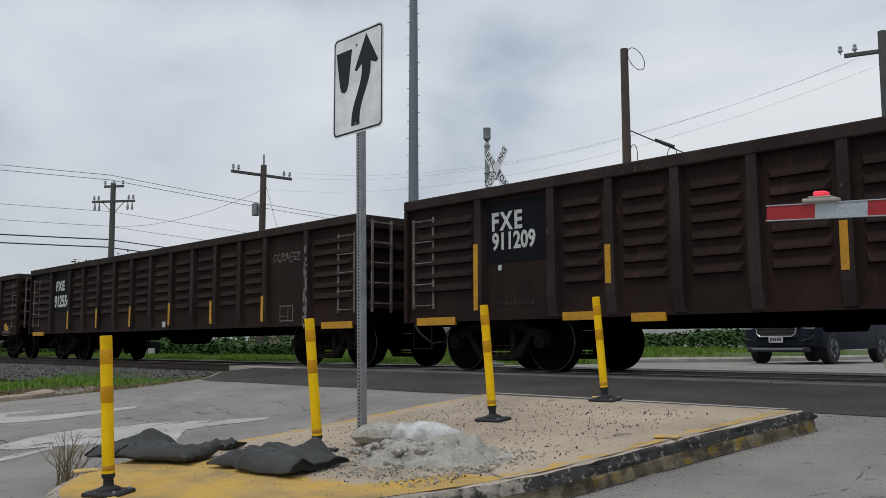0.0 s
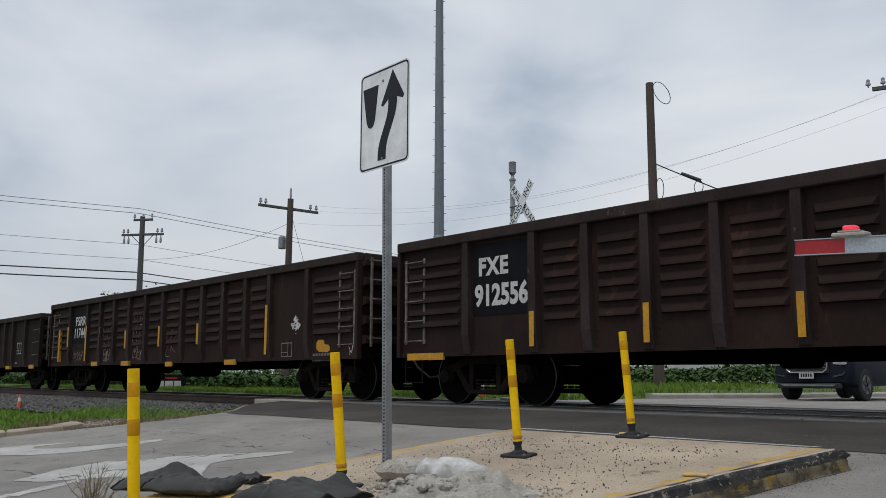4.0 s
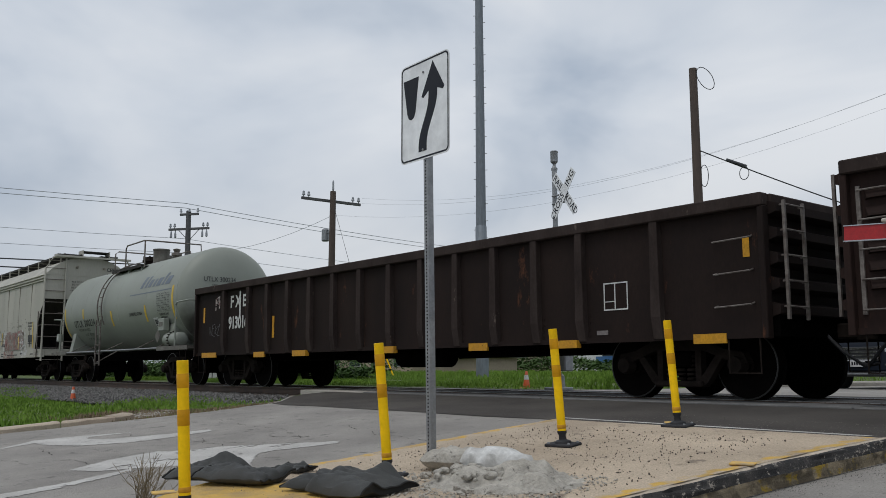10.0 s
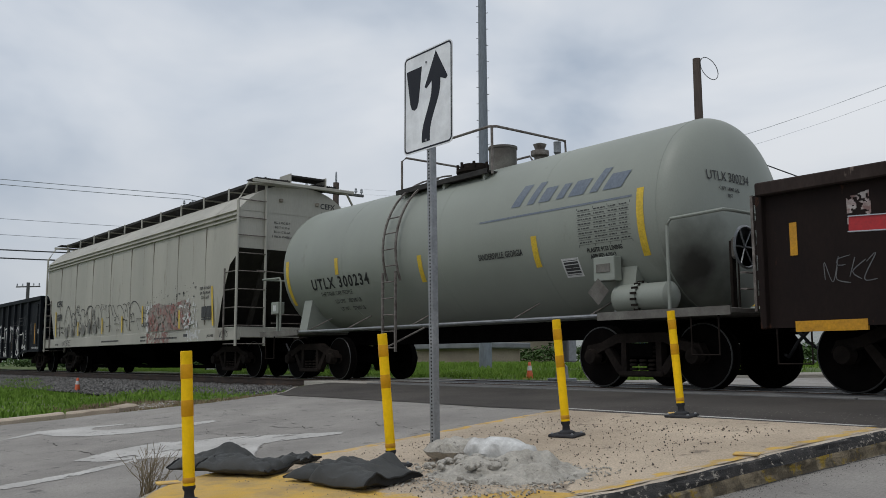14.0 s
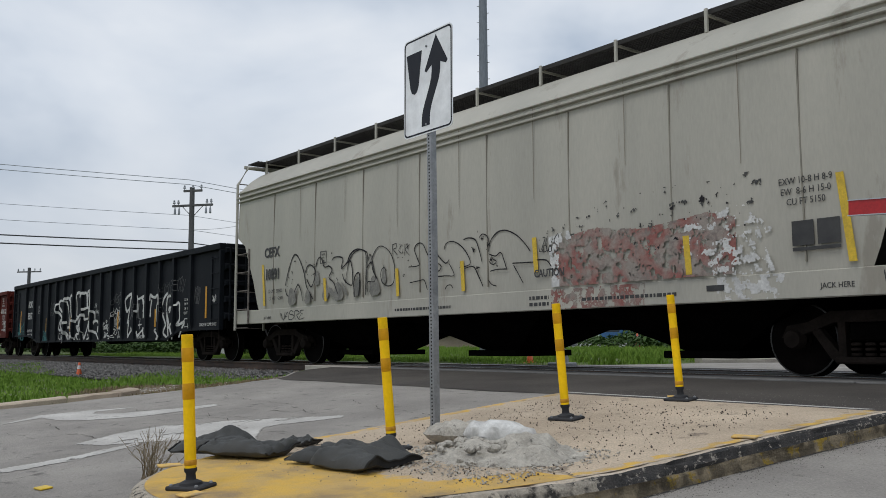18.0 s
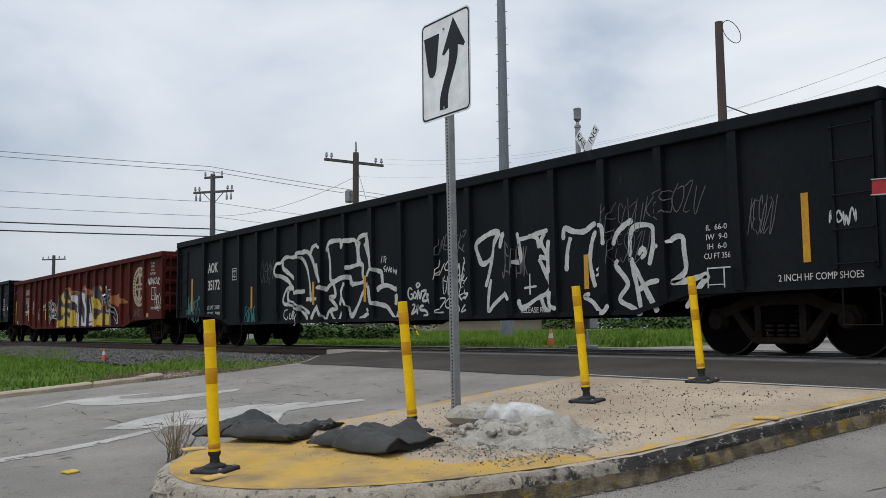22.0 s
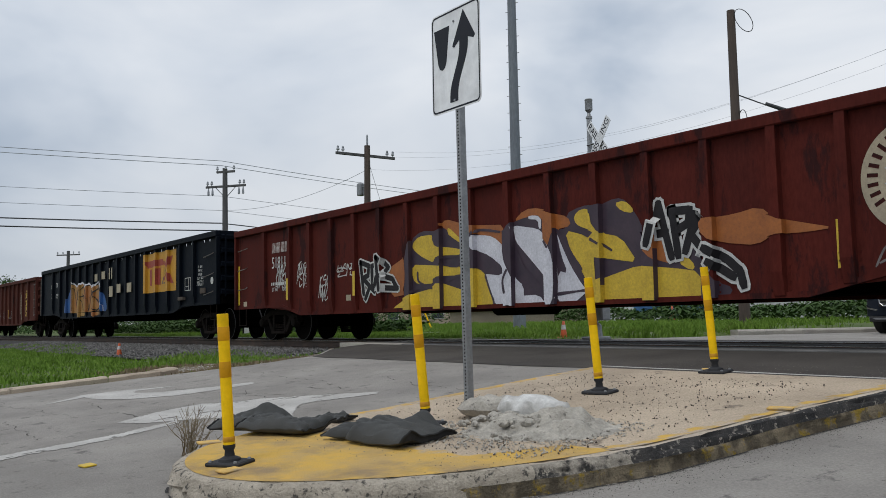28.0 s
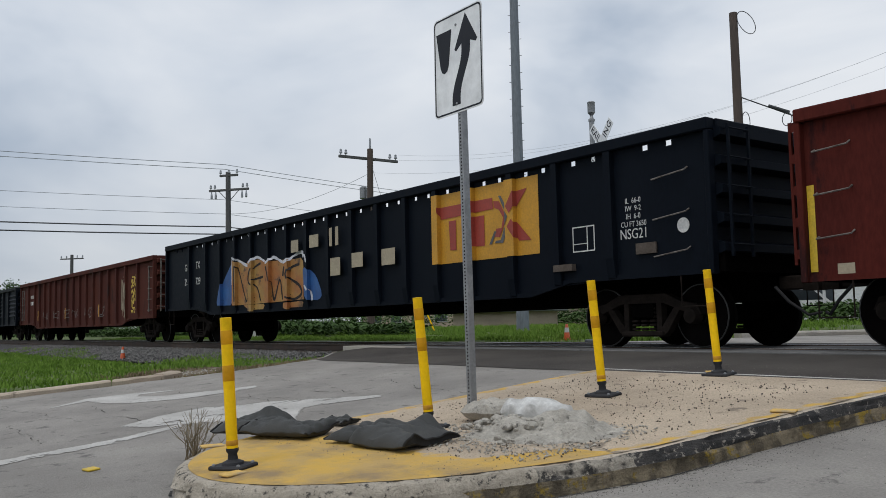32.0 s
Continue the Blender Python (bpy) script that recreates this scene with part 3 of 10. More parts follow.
def ground_z(x, y):
    z = road_z(y) - 0.05
    if y < 13.2:
        lift = min(1.0, max(0.0, (edge_left(min(y, 14.5)) - 0.1 - x) / (0.4 if y < 4.6 else 1.7)))
        k = 1.5 * min(1.0, max(0.0, (x + 21) / 3))
        low = float(np.interp(y, (-10, 1, 2.7, 5, 6.6 + k, 7.4 + k, 12.6, 13.2), (-0.9, -0.56, -0.43, -0.40, -0.40 + 0.07 * k, -0.56, -0.56, -0.2))) + 0.05 * noise.noise((x * 0.35, y * 0.5, 0))
        z += lift * (low - z)
    else:
        z = min(z, -0.16)
    if y > 13.2:
        side = float(np.interp(y, (13.2, 14.2, 15.4, 17, 18.6, 20.2, 22, 26), (-15.6, -14.6, -13.4, -13.2, -13.3, -12.7, -12.0, -11.7)))
        k = min(1.0, max(0.0, (side - x) / 0.8))
        z += k * (road_z(y) + 0.03 + 0.05 * noise.noise((x * 0.5, y * 0.5, 3)) + min(0.22, max(0.0, y - 16) * 0.03) - z)
    return z


gx = sorted(set([-15.4, -15.0, -14.6, -14.2, -13.8, -13.4, -13.1, -12.9, -12.5, -12.2, -11.9, -11.6, -900, -500, -300, -200, -140] + [-100 + 4 * i for i in range(16)] + [-38 + 0.7 * i for i in range(36)] + [-12.8, -11, -6, 0, 8, 16, 30, 60, 120, 300, 900]))
gy = sorted(set([-300, -120, -60, -30, -10, -4, 0] + [1 + 0.5 * i for i in range(24)] + [12.9, 13.2, 13.6, 14.2, 14.8, 15.4, 16, 17, 18, 19, 20, 21, 22, 24, 27, 30, 34, 40, 50, 60, 80, 120, 200, 400, 900]))
sheet("ground", gx, gy, ground_z, M["grass_soil"], "grassy ground with bare soil reaching to the horizon")


def road_sheet():
    s = Shape()
    ys = sorted(set([-60, -30, -10, -3] + [0.4 * i for i in range(0, 22)] + [v for v in ROAD_Y if 0 < v < 8.4]))
    cols = 26
    for y in ys:
        a, b = edge_left(y), 9.0
        for i in range(cols):
            x = a + (b - a) * i / (cols - 1)
            s.v.append((x, y, road_z(y)))
    s.f = [(j * cols + i, j * cols + i + 1, (j + 1) * cols + i + 1, (j + 1) * cols + i) for j in range(len(ys) - 1) for i in range(cols - 1)]
    return part("road", s, M["asphalt"], smooth=True)


tagged(road_sheet(), "worn grey asphalt road rising to the crossing", "road", "", "structure")
far = Shape()
for y in (12.5, 13.3, 14.2, 15.4, 17, 18.6, 20.2, 22, 26, 30, 40, 60, 120):
    lx = float(np.interp(y, (12.5, 13.3, 14.2, 15.4, 17, 18.6, 20.2, 22, 26, 30), (-16.2, -15.2, -14.4, -13.2, -13.0, -13.15, -12.55, -11.85, -11.5, -11.4)))
    far.v += [(lx, y, road_z(y)), (-6, y, road_z(y)), (9, y, road_z(y))]
far.f = [(j * 3 + i, j * 3 + i + 1, (j + 1) * 3 + i + 1, (j + 1) * 3 + i) for j in range(12) for i in range(2)]
tagged(part("road_far", far, M["asphalt"]), "grey asphalt road beyond the tracks", "road", "", "structure")

# the dark apron along the rails
ap = Shape()
ays = [7.15, 7.6, 8.2, 8.8, 9.38]
for x in [-15.2 + 0.8 * i for i in range(31)]:
    for k, y in enumerate(ays):
        wob = 0.12 * noise.noise((x * 0.9, 0, 1)) if k == 0 else 0
        xx = max(x, edge_left(y) + 0.1)
        ap.v.append((xx, y + wob, road_z(y) + 0.006))
ap.f = [(i * 5 + j, (i + 1) * 5 + j, (i + 1) * 5 + j + 1, i * 5 + j + 1) for i in range(30) for j in range(4)]
tagged(part("apron", ap, M["tar"]), "dark asphalt apron with grit beside the rails", "road", "", "structure")
ap2 = Shape()
ap2.add([(-16.2, 12.45, -0.024), (9, 12.45, -0.024), (9, 13.9, -0.048), (-14.9, 13.9, -0.048)], [(0, 1, 2, 3)])
tagged(part("apron_far", ap2, M["tar"]), "dark asphalt apron behind the track", "road", "", "structure")


# ---- track ----
def rail_line(y):
    s = Shape()
    prof = [(-0.07, -0.18), (0.07, -0.18), (0.07, -0.165), (0.012, -0.14), (0.012, -0.045), (0.036, -0.035), (0.036, -0.004), (0.028, 0.0),
            (-0.028, 0.0), (-0.036, -0.004), (-0.036, -0.035), (-0.012, -0.045), (-0.012, -0.14), (-0.07, -0.165)]
    s.prism([(y + a, b) for a, b in prof], -400, 120, "x")
    ob = tagged(part("rail", s, M["rail"]), "steel rail with a polished head on the track", "rail", "rails of the track", "structure")
    part("rail_head", Shape().box(-400, 120, y - 0.022, y + 0.022, 0.0, 0.003), M["rail_top"], ob, "wheel-polished running surface")


rail_line(YC - 0.7535)
rail_line(YC + 0.7535)


def ballast():
    s = Shape()
    xs = [-200, -140, -100, -80, -60] + [-50 + 0.5 * i for i in range(68)] + [-16.3]
    prof = [(YC - 3.3, -0.42), (YC - 2.7, -0.30), (YC - 1.9, -0.21), (YC - 1.4, -0.19), (YC + 1.4, -0.19), (YC + 1.9, -0.21), (YC + 3.0, -0.36), (YC + 3.6, -0.44)]
    n = len(prof)
    for x in xs:
        for y, z in prof:
            s.v.append((x, y + 0.12 * noise.noise((x, y, 0)), z + 0.03 * noise.noise((x * 2, y * 2, 2))))
    s.f = [(i * n + j, i * n + j + 1, (i + 1) * n + j + 1, (i + 1) * n + j) for i in range(len(xs) - 1) for j in range(n - 1)]
    return tagged(part("ballast_bed", s, M["bed"]), "grey crushed-stone ballast bed under the track", "ballast", "", "structure")


bed = ballast()


def stones(name, count, region, size, material, label, zf, seed, parent=None):
    rnd = random.Random(seed)
    s = Shape()
    for _ in range(count):
        x, y = rnd.uniform(*region[0]), rnd.uniform(*region[1])
        r = rnd.uniform(*size)
        z = zf(x, y) + r * 0.3
        vs = []
        for d in ((1, 0, 0), (-1, 0, 0), (0, 1, 0), (0, -1, 0), (0, 0, 1), (0, 0, -1)):
            k = r * rnd.uniform(0.6, 1.25)
            vs.append((x + d[0] * k + rnd.uniform(-.3, .3) * r, y + d[1] * k + rnd.uniform(-.3, .3) * r, z + d[2] * k * 0.8))
        s.add(vs, [(0, 2, 4), (2, 1, 4), (1, 3, 4), (3, 0, 4), (2, 0, 5), (1, 2, 5), (3, 1, 5), (0, 3, 5)])
    ob = part(name, s, material, parent)
    return tagged(ob, label, "stones", "", "stuff")


def bed_z(x, y):
    return float(np.interp(y, (7.2, 7.6, 8.2, 9.0, 9.5, 12.3), (-0.46, -0.42, -0.30, -0.21, -0.19, -0.19)))


stones("ballast_stones", 9500, ((-44, -16.2), (7.4, 9.9)), (0.02, 0.05), M["ballast"], "loose grey crushed stone beside the rails", bed_z, 3)
tie_mesh = Shape().box(-0.115, 0.115, -1.3, 1.3, -0.33, -0.165, 0.01).mesh("tie", M["tie"])
tie_set = tagged(thing("tie_row", pose(0, YC, 0), "creosoted timber ties under the rails", "railway ties"), kind="structure")
for i in range(110):
    part("tie", tie_mesh, None, tie_set, m=pose(-16.7 - 0.52 * i, random.uniform(-0.04, 0.04), 0, 0, 0, random.uniform(-1, 1)))

# crossing panels between and beside the rails
panel_set = tagged(thing("crossing_deck", pose(0, YC, 0), "dark crossing panels between the rails", "crossing deck"), kind="structure")
for (y0, y1), pale in (((-1.52, -0.80), False), ((-0.66, 0.66), False), ((0.80, 1.55), False)):
    for i in range(11):
        a = -16.3 + 2.32 * i
        part("panel", Shape().box(a, a + 2.305, y0, y1, -0.2, -0.012 - 0.004 * (i % 2), 0.008), M["panel_light" if i == 0 else "panel"], panel_set)


# ---- the traffic island ----
def island_outline(inset=0.0):
    pts = [(-2.86, 6.30), (-3.06, 4.9), (-3.22, 3.6), (-3.42, 2.9), (-3.72, 2.36), (-4.15, 1.98), (-4.65, 1.80), (-5.15, 1.85), (-5.55, 2.08), (-5.85, 2.5), (-6.02, 3.1), (-6.08, 4.2), (-6.08, 6.34)]
    out = []
    c = Vector((-4.6, 4.3))
    for p in pts:
        d = (c - Vector(p))
        k = inset
        q = Vector(p) + Vector((k if p[0] < c.x else -k, 0)) * (1 if p[1] > 2.6 else abs(d.normalized().x)) + Vector((0, k * max(0, d.normalized().y) if p[1] < 2.6 else (-k if p[1] > 6 else 0)))
        out.append((q.x, q.y))
    return out


def smooth_outline(pts, n=4):
    out = []
    for i in range(len(pts) - 1):
        p0, p1, p2, p3 = [Vector(pts[max(0, min(len(pts) - 1, i + k))]) for k in (-1, 0, 1, 2)]
        for j in range(n):
            t = j / n
            out.append(tuple(0.5 * ((2 * p1) + (p2 - p0) * t + (2 * p0 - 5 * p1 + 4 * p2 - p3) * t * t + (3 * p1 - p0 - 3 * p2 + p3) * t ** 3)))
    return out + [tuple(pts[-1])]


KERB_H = 0.15


def top_z(y):
    return road_z(y) + KERB_H


island = tagged(thing("traffic_island", pose(0, 0, 0), "raised concrete traffic island with faded yellow edges", "traffic island"), kind="structure")
outer, inner = smooth_outline(island_outline(0.0), 12), smooth_outline(island_outline(0.17), 12)
rng = random.Random(11)


def kerb_strip(i0, i1, levels, material, name, parent):
    """A strip of the kerb between outline points: levels are rows of (outward offset 0..1, height share)."""
    s = Shape()
    n = len(levels)
    for i in range(i0, i1 + 1):
        ox, oy = outer[i]
        ix, iy = inner[i]
        for k, h in levels:
            jit = (0.020 * noise.noise((ox * 5, oy * 5, k * 3 + h * 4)) + 0.024 * noise.noise((ox * 17, oy * 17, k * 8 + h * 9))) * (1 if k < 0.5 else 0.15)
            x, y = ox + (ix - ox) * k, oy + (iy - oy) * k
            s.v.append((x + jit, y + jit, road_z(y) - 0.03 + (KERB_H + 0.03) * h + min(0.0, jit) * 0.8 * (h > 0.5)))
    s.f = [(i * n + j, (i + 1) * n + j, (i + 1) * n + j + 1, i * n + j + 1) for i in range(i1 - i0) for j in range(n - 1)]
    return part(name, s, material, parent, smooth=True)


ND = len(outer) - 1
FACE_LOW = [(-0.10, 0.0), (-0.07, 0.2), (-0.05, 0.35), (-0.03, 0.5), (-0.02, 0.62)]
FACE_HIGH = [(-0.02, 0.62), (0.0, 0.74), (0.03, 0.84), (0.09, 0.93), (0.2, 0.985), (0.36, 1.0), (0.52, 1.0)]
kerb_strip(0, 40, FACE_LOW, M["kerb_moss"], "kerb_face", island)
kerb_strip(40, ND, FACE_LOW, M["kerb"], "kerb_face", island)
kerb_strip(0, 24, FACE_HIGH[:5], M["kerb_black"], "kerb_edge", island)
kerb_strip(24, 33, FACE_HIGH[:5], M["kerb_mixed"], "kerb_edge", island)
kerb_strip(0, 33, FACE_HIGH[4:], M["kerb_rim"], "kerb_rim", island)
kerb_strip(33, 104, FACE_HIGH, M["kerb"], "kerb_edge", island)
kerb_strip(104, ND, FACE_HIGH, M["kerb_yellow"], "kerb_edge", island)
rim_line = [(a[0] + (b[0] - a[0]) * 0.40, a[1] + (b[1] - a[1]) * 0.40) for a, b in zip(outer, inner)]


def edge_gap(x, y):
    return min(math.hypot(x - a, y - b) for a, b in outer[::2])


def paint_share(x, y):
    """How much yellow paint is left on the island: a full nose, a broad band on the road side, thin bands further back."""
    g = edge_gap(x, y)
    nose_ = min(1.0, max(0.0, (3.15 + 0.12 * noise.noise((x * 2, 0, 7)) - y) / 0.35))
    if x > -4.6:
        broad = min(1.0, max(0.0, (0.46 + 0.06 * noise.noise((x * 3, y * 3, 1)) - g) / 0.10)) * (y < 3.56)
        thin = 0.62 * min(1.0, max(0.0, (0.21 - g) / 0.04)) * min(1.0, max(0.0, (g - 0.075) / 0.02))
    else:
        broad = 0.0
        thin = 0.55 * min(1.0, max(0.0, (0.24 - g) / 0.04))
    return max(nose_, broad, thin)


top = Shape()
marks = []
NC = 56
tip = min(q[1] for q in rim_line)
ys_top = [tip + 0.002 + (2.6 - tip) * (i / 39) ** 1.6 for i in range(40)] + [2.66 + 0.06 * i for i in range(60)]
for y in ys_top:
    poly = rim_line + [rim_line[0]]
    hits = [xa + (xb - xa) * (y - ya) / (yb - ya) for (xa, ya), (xb, yb) in zip(poly, poly[1:]) if (ya - y) * (yb - y) <= 0 and ya != yb]
    a, b = (min(hits), max(hits)) if len(hits) > 1 else (-4.70, -4.60)
    for i in range(NC):
        x = a + (b - a) * i / (NC - 1)
        top.v.append((x, y, top_z(y) + 0.002 + 0.001 * noise.noise((x * 1.5, y * 1.5, 0))))
        marks.append(paint_share(x, y))
top.f = [(j * NC + i, j * NC + i + 1, (j + 1) * NC + i + 1, (j + 1) * NC + i) for j in range(len(ys_top) - 1) for i in range(NC - 1)]
slab = part("slab", top, M["island_top"], island, "worn concrete slab with faded yellow paint", smooth=True)
slab.data.attributes.new("paint", 'FLOAT', 'POINT').data.foreach_set("value", marks)
foot_line = Shape()
for i in range(0, 92):
    (ox, oy), (ix, iy) = outer[i], inner[i]
    k0 = -0.13 - 0.05 * noise.noise((ox * 4, oy * 4, 2))
    k1 = k0 - 0.09 - 0.06 * noise.noise((ox * 9, oy * 9, 5))
    for k in (k0, k1):
        foot_line.v.append((ox + (ix - ox) * k, oy + (iy - oy) * k, road_z(oy) + 0.003))
foot_line.f = [(2 * i, 2 * i + 1, 2 * i + 3, 2 * i + 2) for i in range(91) if noise.noise((i * 0.31, 0, 3)) > -0.25]
part("gutter_joint", foot_line, M["kerb_black"], island, "dark open joint at the foot of the kerb")
part("white_edge", Shape().add([(-6.0, 6.27, top_z(6.27) + 0.006), (-3.05, 6.21, top_z(6.21) + 0.006), (-3.0, 6.25, top_z(6.25) + 0.006), (-6.05, 6.31, top_z(6.31) + 0.006)], [(0, 1, 2, 3)]), M["line_white"], island)
joint = Shape()
for i in range(15):
    x, y = -3.76 + 0.036 * i, 3.57 + 0.02 * math.sin(i * 0.9)
    joint.v += [(x, y - 0.005, top_z(y) + 0.0095), (x, y + 0.005, top_z(y) + 0.0095)]
joint.f = [(2 * i, 2 * i + 1, 2 * i + 3, 2 * i + 2) for i in range(14)]
part("slab_joint", joint, M["kerb_black"], island, "thin dark crack across the slab edge")


# road markings, 4 mm proud of the asphalt, worn through in places
def inside(poly, x, y):
    hit = False
    for (xa, ya), (xb, yb) in zip(poly, poly[1:] + poly[:1]):
        if (ya > y) != (yb > y) and x < xa + (xb - xa) * (y - ya) / (yb - ya):
            hit = not hit
    return hit


def marking(name, poly, label, material="line_white", cell=0.025, wear=0.33):
    s = Shape()
    x0, x1 = min(q[0] for q in poly), max(q[0] for q in poly)
    y0, y1 = min(q[1] for q in poly), max(q[1] for q in poly)
    for i in range(int((x1 - x0) / cell) + 1):
        for j in range(int((y1 - y0) / cell) + 1):
            x, y = x0 + (i + 0.5) * cell, y0 + (j + 0.5) * cell
            n = noise.noise((x * 5, y * 2.2, 1)) * 0.6 + noise.noise((x * 18, y * 9, 2)) * 0.5
            if n > wear or not inside(poly, x + 0.02 * noise.noise((x * 9, y * 9, 6)), y):
                continue
            h = cell / 2
            s.add([(x - h, y - h, road_z(y - h) + 0.004), (x + h, y - h, road_z(y - h) + 0.004), (x + h, y + h, road_z(y + h) + 0.004), (x - h, y + h, road_z(y + h) + 0.004)], [(0, 1, 2, 3)])
    tagged(part(name, s, M[material]), label, "road marking", "", "structure")


marking("turn_arrow", [(-11.43, 2.52), (-12.16, 3.17), (-12.1, 3.77), (-11.66, 4.23), (-11.84, 3.76), (-11.58, 3.64), (-11.23, 3.85), (-10.82, 4.47), (-10.67, 4.86), (-10.48, 4.78), (-10.45, 4.32), (-10.56, 3.87), (-10.84, 3.36), (-11.34, 3.11), (-11.81, 3.1)], "white turn arrow on asphalt", wear=0.6)
marking("turn_arrow", [(-8.71, 2.58), (-9.15, 3.13), (-9.33, 3.66), (-9.01, 3.96), (-8.93, 4.2), (-7.89, 5.0), (-7.77, 4.93), (-8.03, 4.31), (-7.98, 4.13), (-7.56, 3.85), (-7.15, 3.64), (-7.37, 3.45), (-7.87, 3.44), (-8.18, 3.09), (-8.38, 2.73)], "worn white turn arrow beside the island", wear=0.33)
marking("lane_line", [(-7.3, -4.0), (-7.0, -4.0), (-7.65, 2.21), (-8.05, 2.94), (-8.25, 3.01), (-7.88, 2.28)], "worn white lane line on asphalt")
crack_rng = random.Random(5)


def crack(x, y, ang, steps, step, wid):
    """A thin broken line of tar that follows the road."""
    s = Shape()
    prev = None
    for i in range(steps):
        w = wid * (0.35 + 0.9 * crack_rng.random())
        nx, ny = -math.sin(ang) * w, math.cos(ang) * w
        z = road_z(y) + 0.003
        s.v += [(x - nx, y - ny, z), (x + nx, y + ny, z)]
        if prev is not None and crack_rng.random() > 0.35:
            k = len(s.v)
            s.f.append((k - 4, k - 3, k - 1, k - 2))
        prev = i
        ang += crack_rng.uniform(-0.45, 0.45) - (ang - round(ang / 1.5) * 1.5) * 0.5
        x, y = x + step * math.cos(ang), y + step * math.sin(ang)
    tagged(part("road_crack", s, M["tar"]), "thin dark crack in the asphalt", "crack", "", "structure")


for x, y, ang, steps, wid in ((-12.9, 3.9, 0.02, 60, 0.006), (-10.6, 4.4, 0.02, 50, 0.006), (-12.2, 5.5, 0.0, 60, 0.006), (-9.2, 5.85, 0.02, 44, 0.008), (-12.9, 2.2, 0.02, 50, 0.004), (-7.3, 1.2, 1.5, 34, 0.003),
                              (-10.2, 1.9, 0.0, 30, 0.005), (-2.2, 4.2, 1.5, 22, 0.004), (-2.6, 3.1, 0.7, 10, 0.003), (-9.7, 2.75, 0.1, 12, 0.012), (-9.3, 4.9, 0.0, 12, 0.012), (-11.2, 2.9, 0.0, 16, 0.008)):
    crack(x, y, ang, steps, 0.07, wid)


# ---- kerb on the left verge and the far kerbs ----
def kerb_run(pts, label, width=0.16, height=0.14, base=road_z, cut=2.4, rough=0.006):
    run = tagged(thing("kerb", pose(0, 0, 0), label, "kerb"), kind="structure")
    pts = [Vector(p) for p in pts]
    for a, b in zip(pts, pts[1:]):
        n = max(1, round((b - a).length / cut))
        for i in range(n):
            p, q = a.lerp(b, i / n), a.lerp(b, (i + 1) / n)
            d = (q - p).normalized()
            p, q = p + d * 0.004, q - d * 0.004
            side = Vector((-d.y, d.x)) * width
            s = Shape()
            cuts = 9
            for c in range(cuts):
                e = p.lerp(q, c / (cuts - 1))
                z = base(e.y)
                wob = rough * noise.noise((e.x * 3, e.y * 3, 1)) + rough * noise.noise((e.x * 11, e.y * 11, 4))
                for off, h in ((0, -0.05), (0.0, height * 0.65 + wob), (0.03 / width, height * 0.9 + wob), (0.07 / width, height + wob * 0.5), (1, height), (1, -0.05)):
                    w = e + side * (off + (wob * 0.5 if 0 <= off < 0.6 else 0))
                    s.v.append((w.x, w.y, z + h))
            s.f = [(c * 6 + j, c * 6 + j + 6, c * 6 + (j + 1) % 6 + 6, c * 6 + (j + 1) % 6) for c in range(cuts - 1) for j in range(6)]
            s.f += [(0, 1, 2, 3, 4, 5), tuple(range(cuts * 6 - 6, cuts * 6))[::-1]]
            part("kerbstone", s, M["concrete"] if label.startswith("cracked") else M["panel_light"], run)
    return run


kerb_run([(-13.72, -12), (-13.74, 2.6), (-13.95, 4.0), (-13.66, 4.7), (-13.85, 5.05)], "cracked pale concrete kerb beside the grass verge", 0.22, 0.075, rough=0.014)
kerb_run([(-13.2, 18.75), (-12.95, 19.5), (-12.5, 20.4), (-11.85, 22.0), (-11.5, 26), (-11.4, 60)], "pale cracked concrete kerb in front of tall grass", 0.32, 0.13, rough=0.014)
kerb_run([(-3.6, 17.6), (-5.4, 17.2), (-6.3, 17.7), (-6.4, 19.5), (-6.4, 30)], "pale concrete kerb of the far traffic island", 0.3, 0.18)


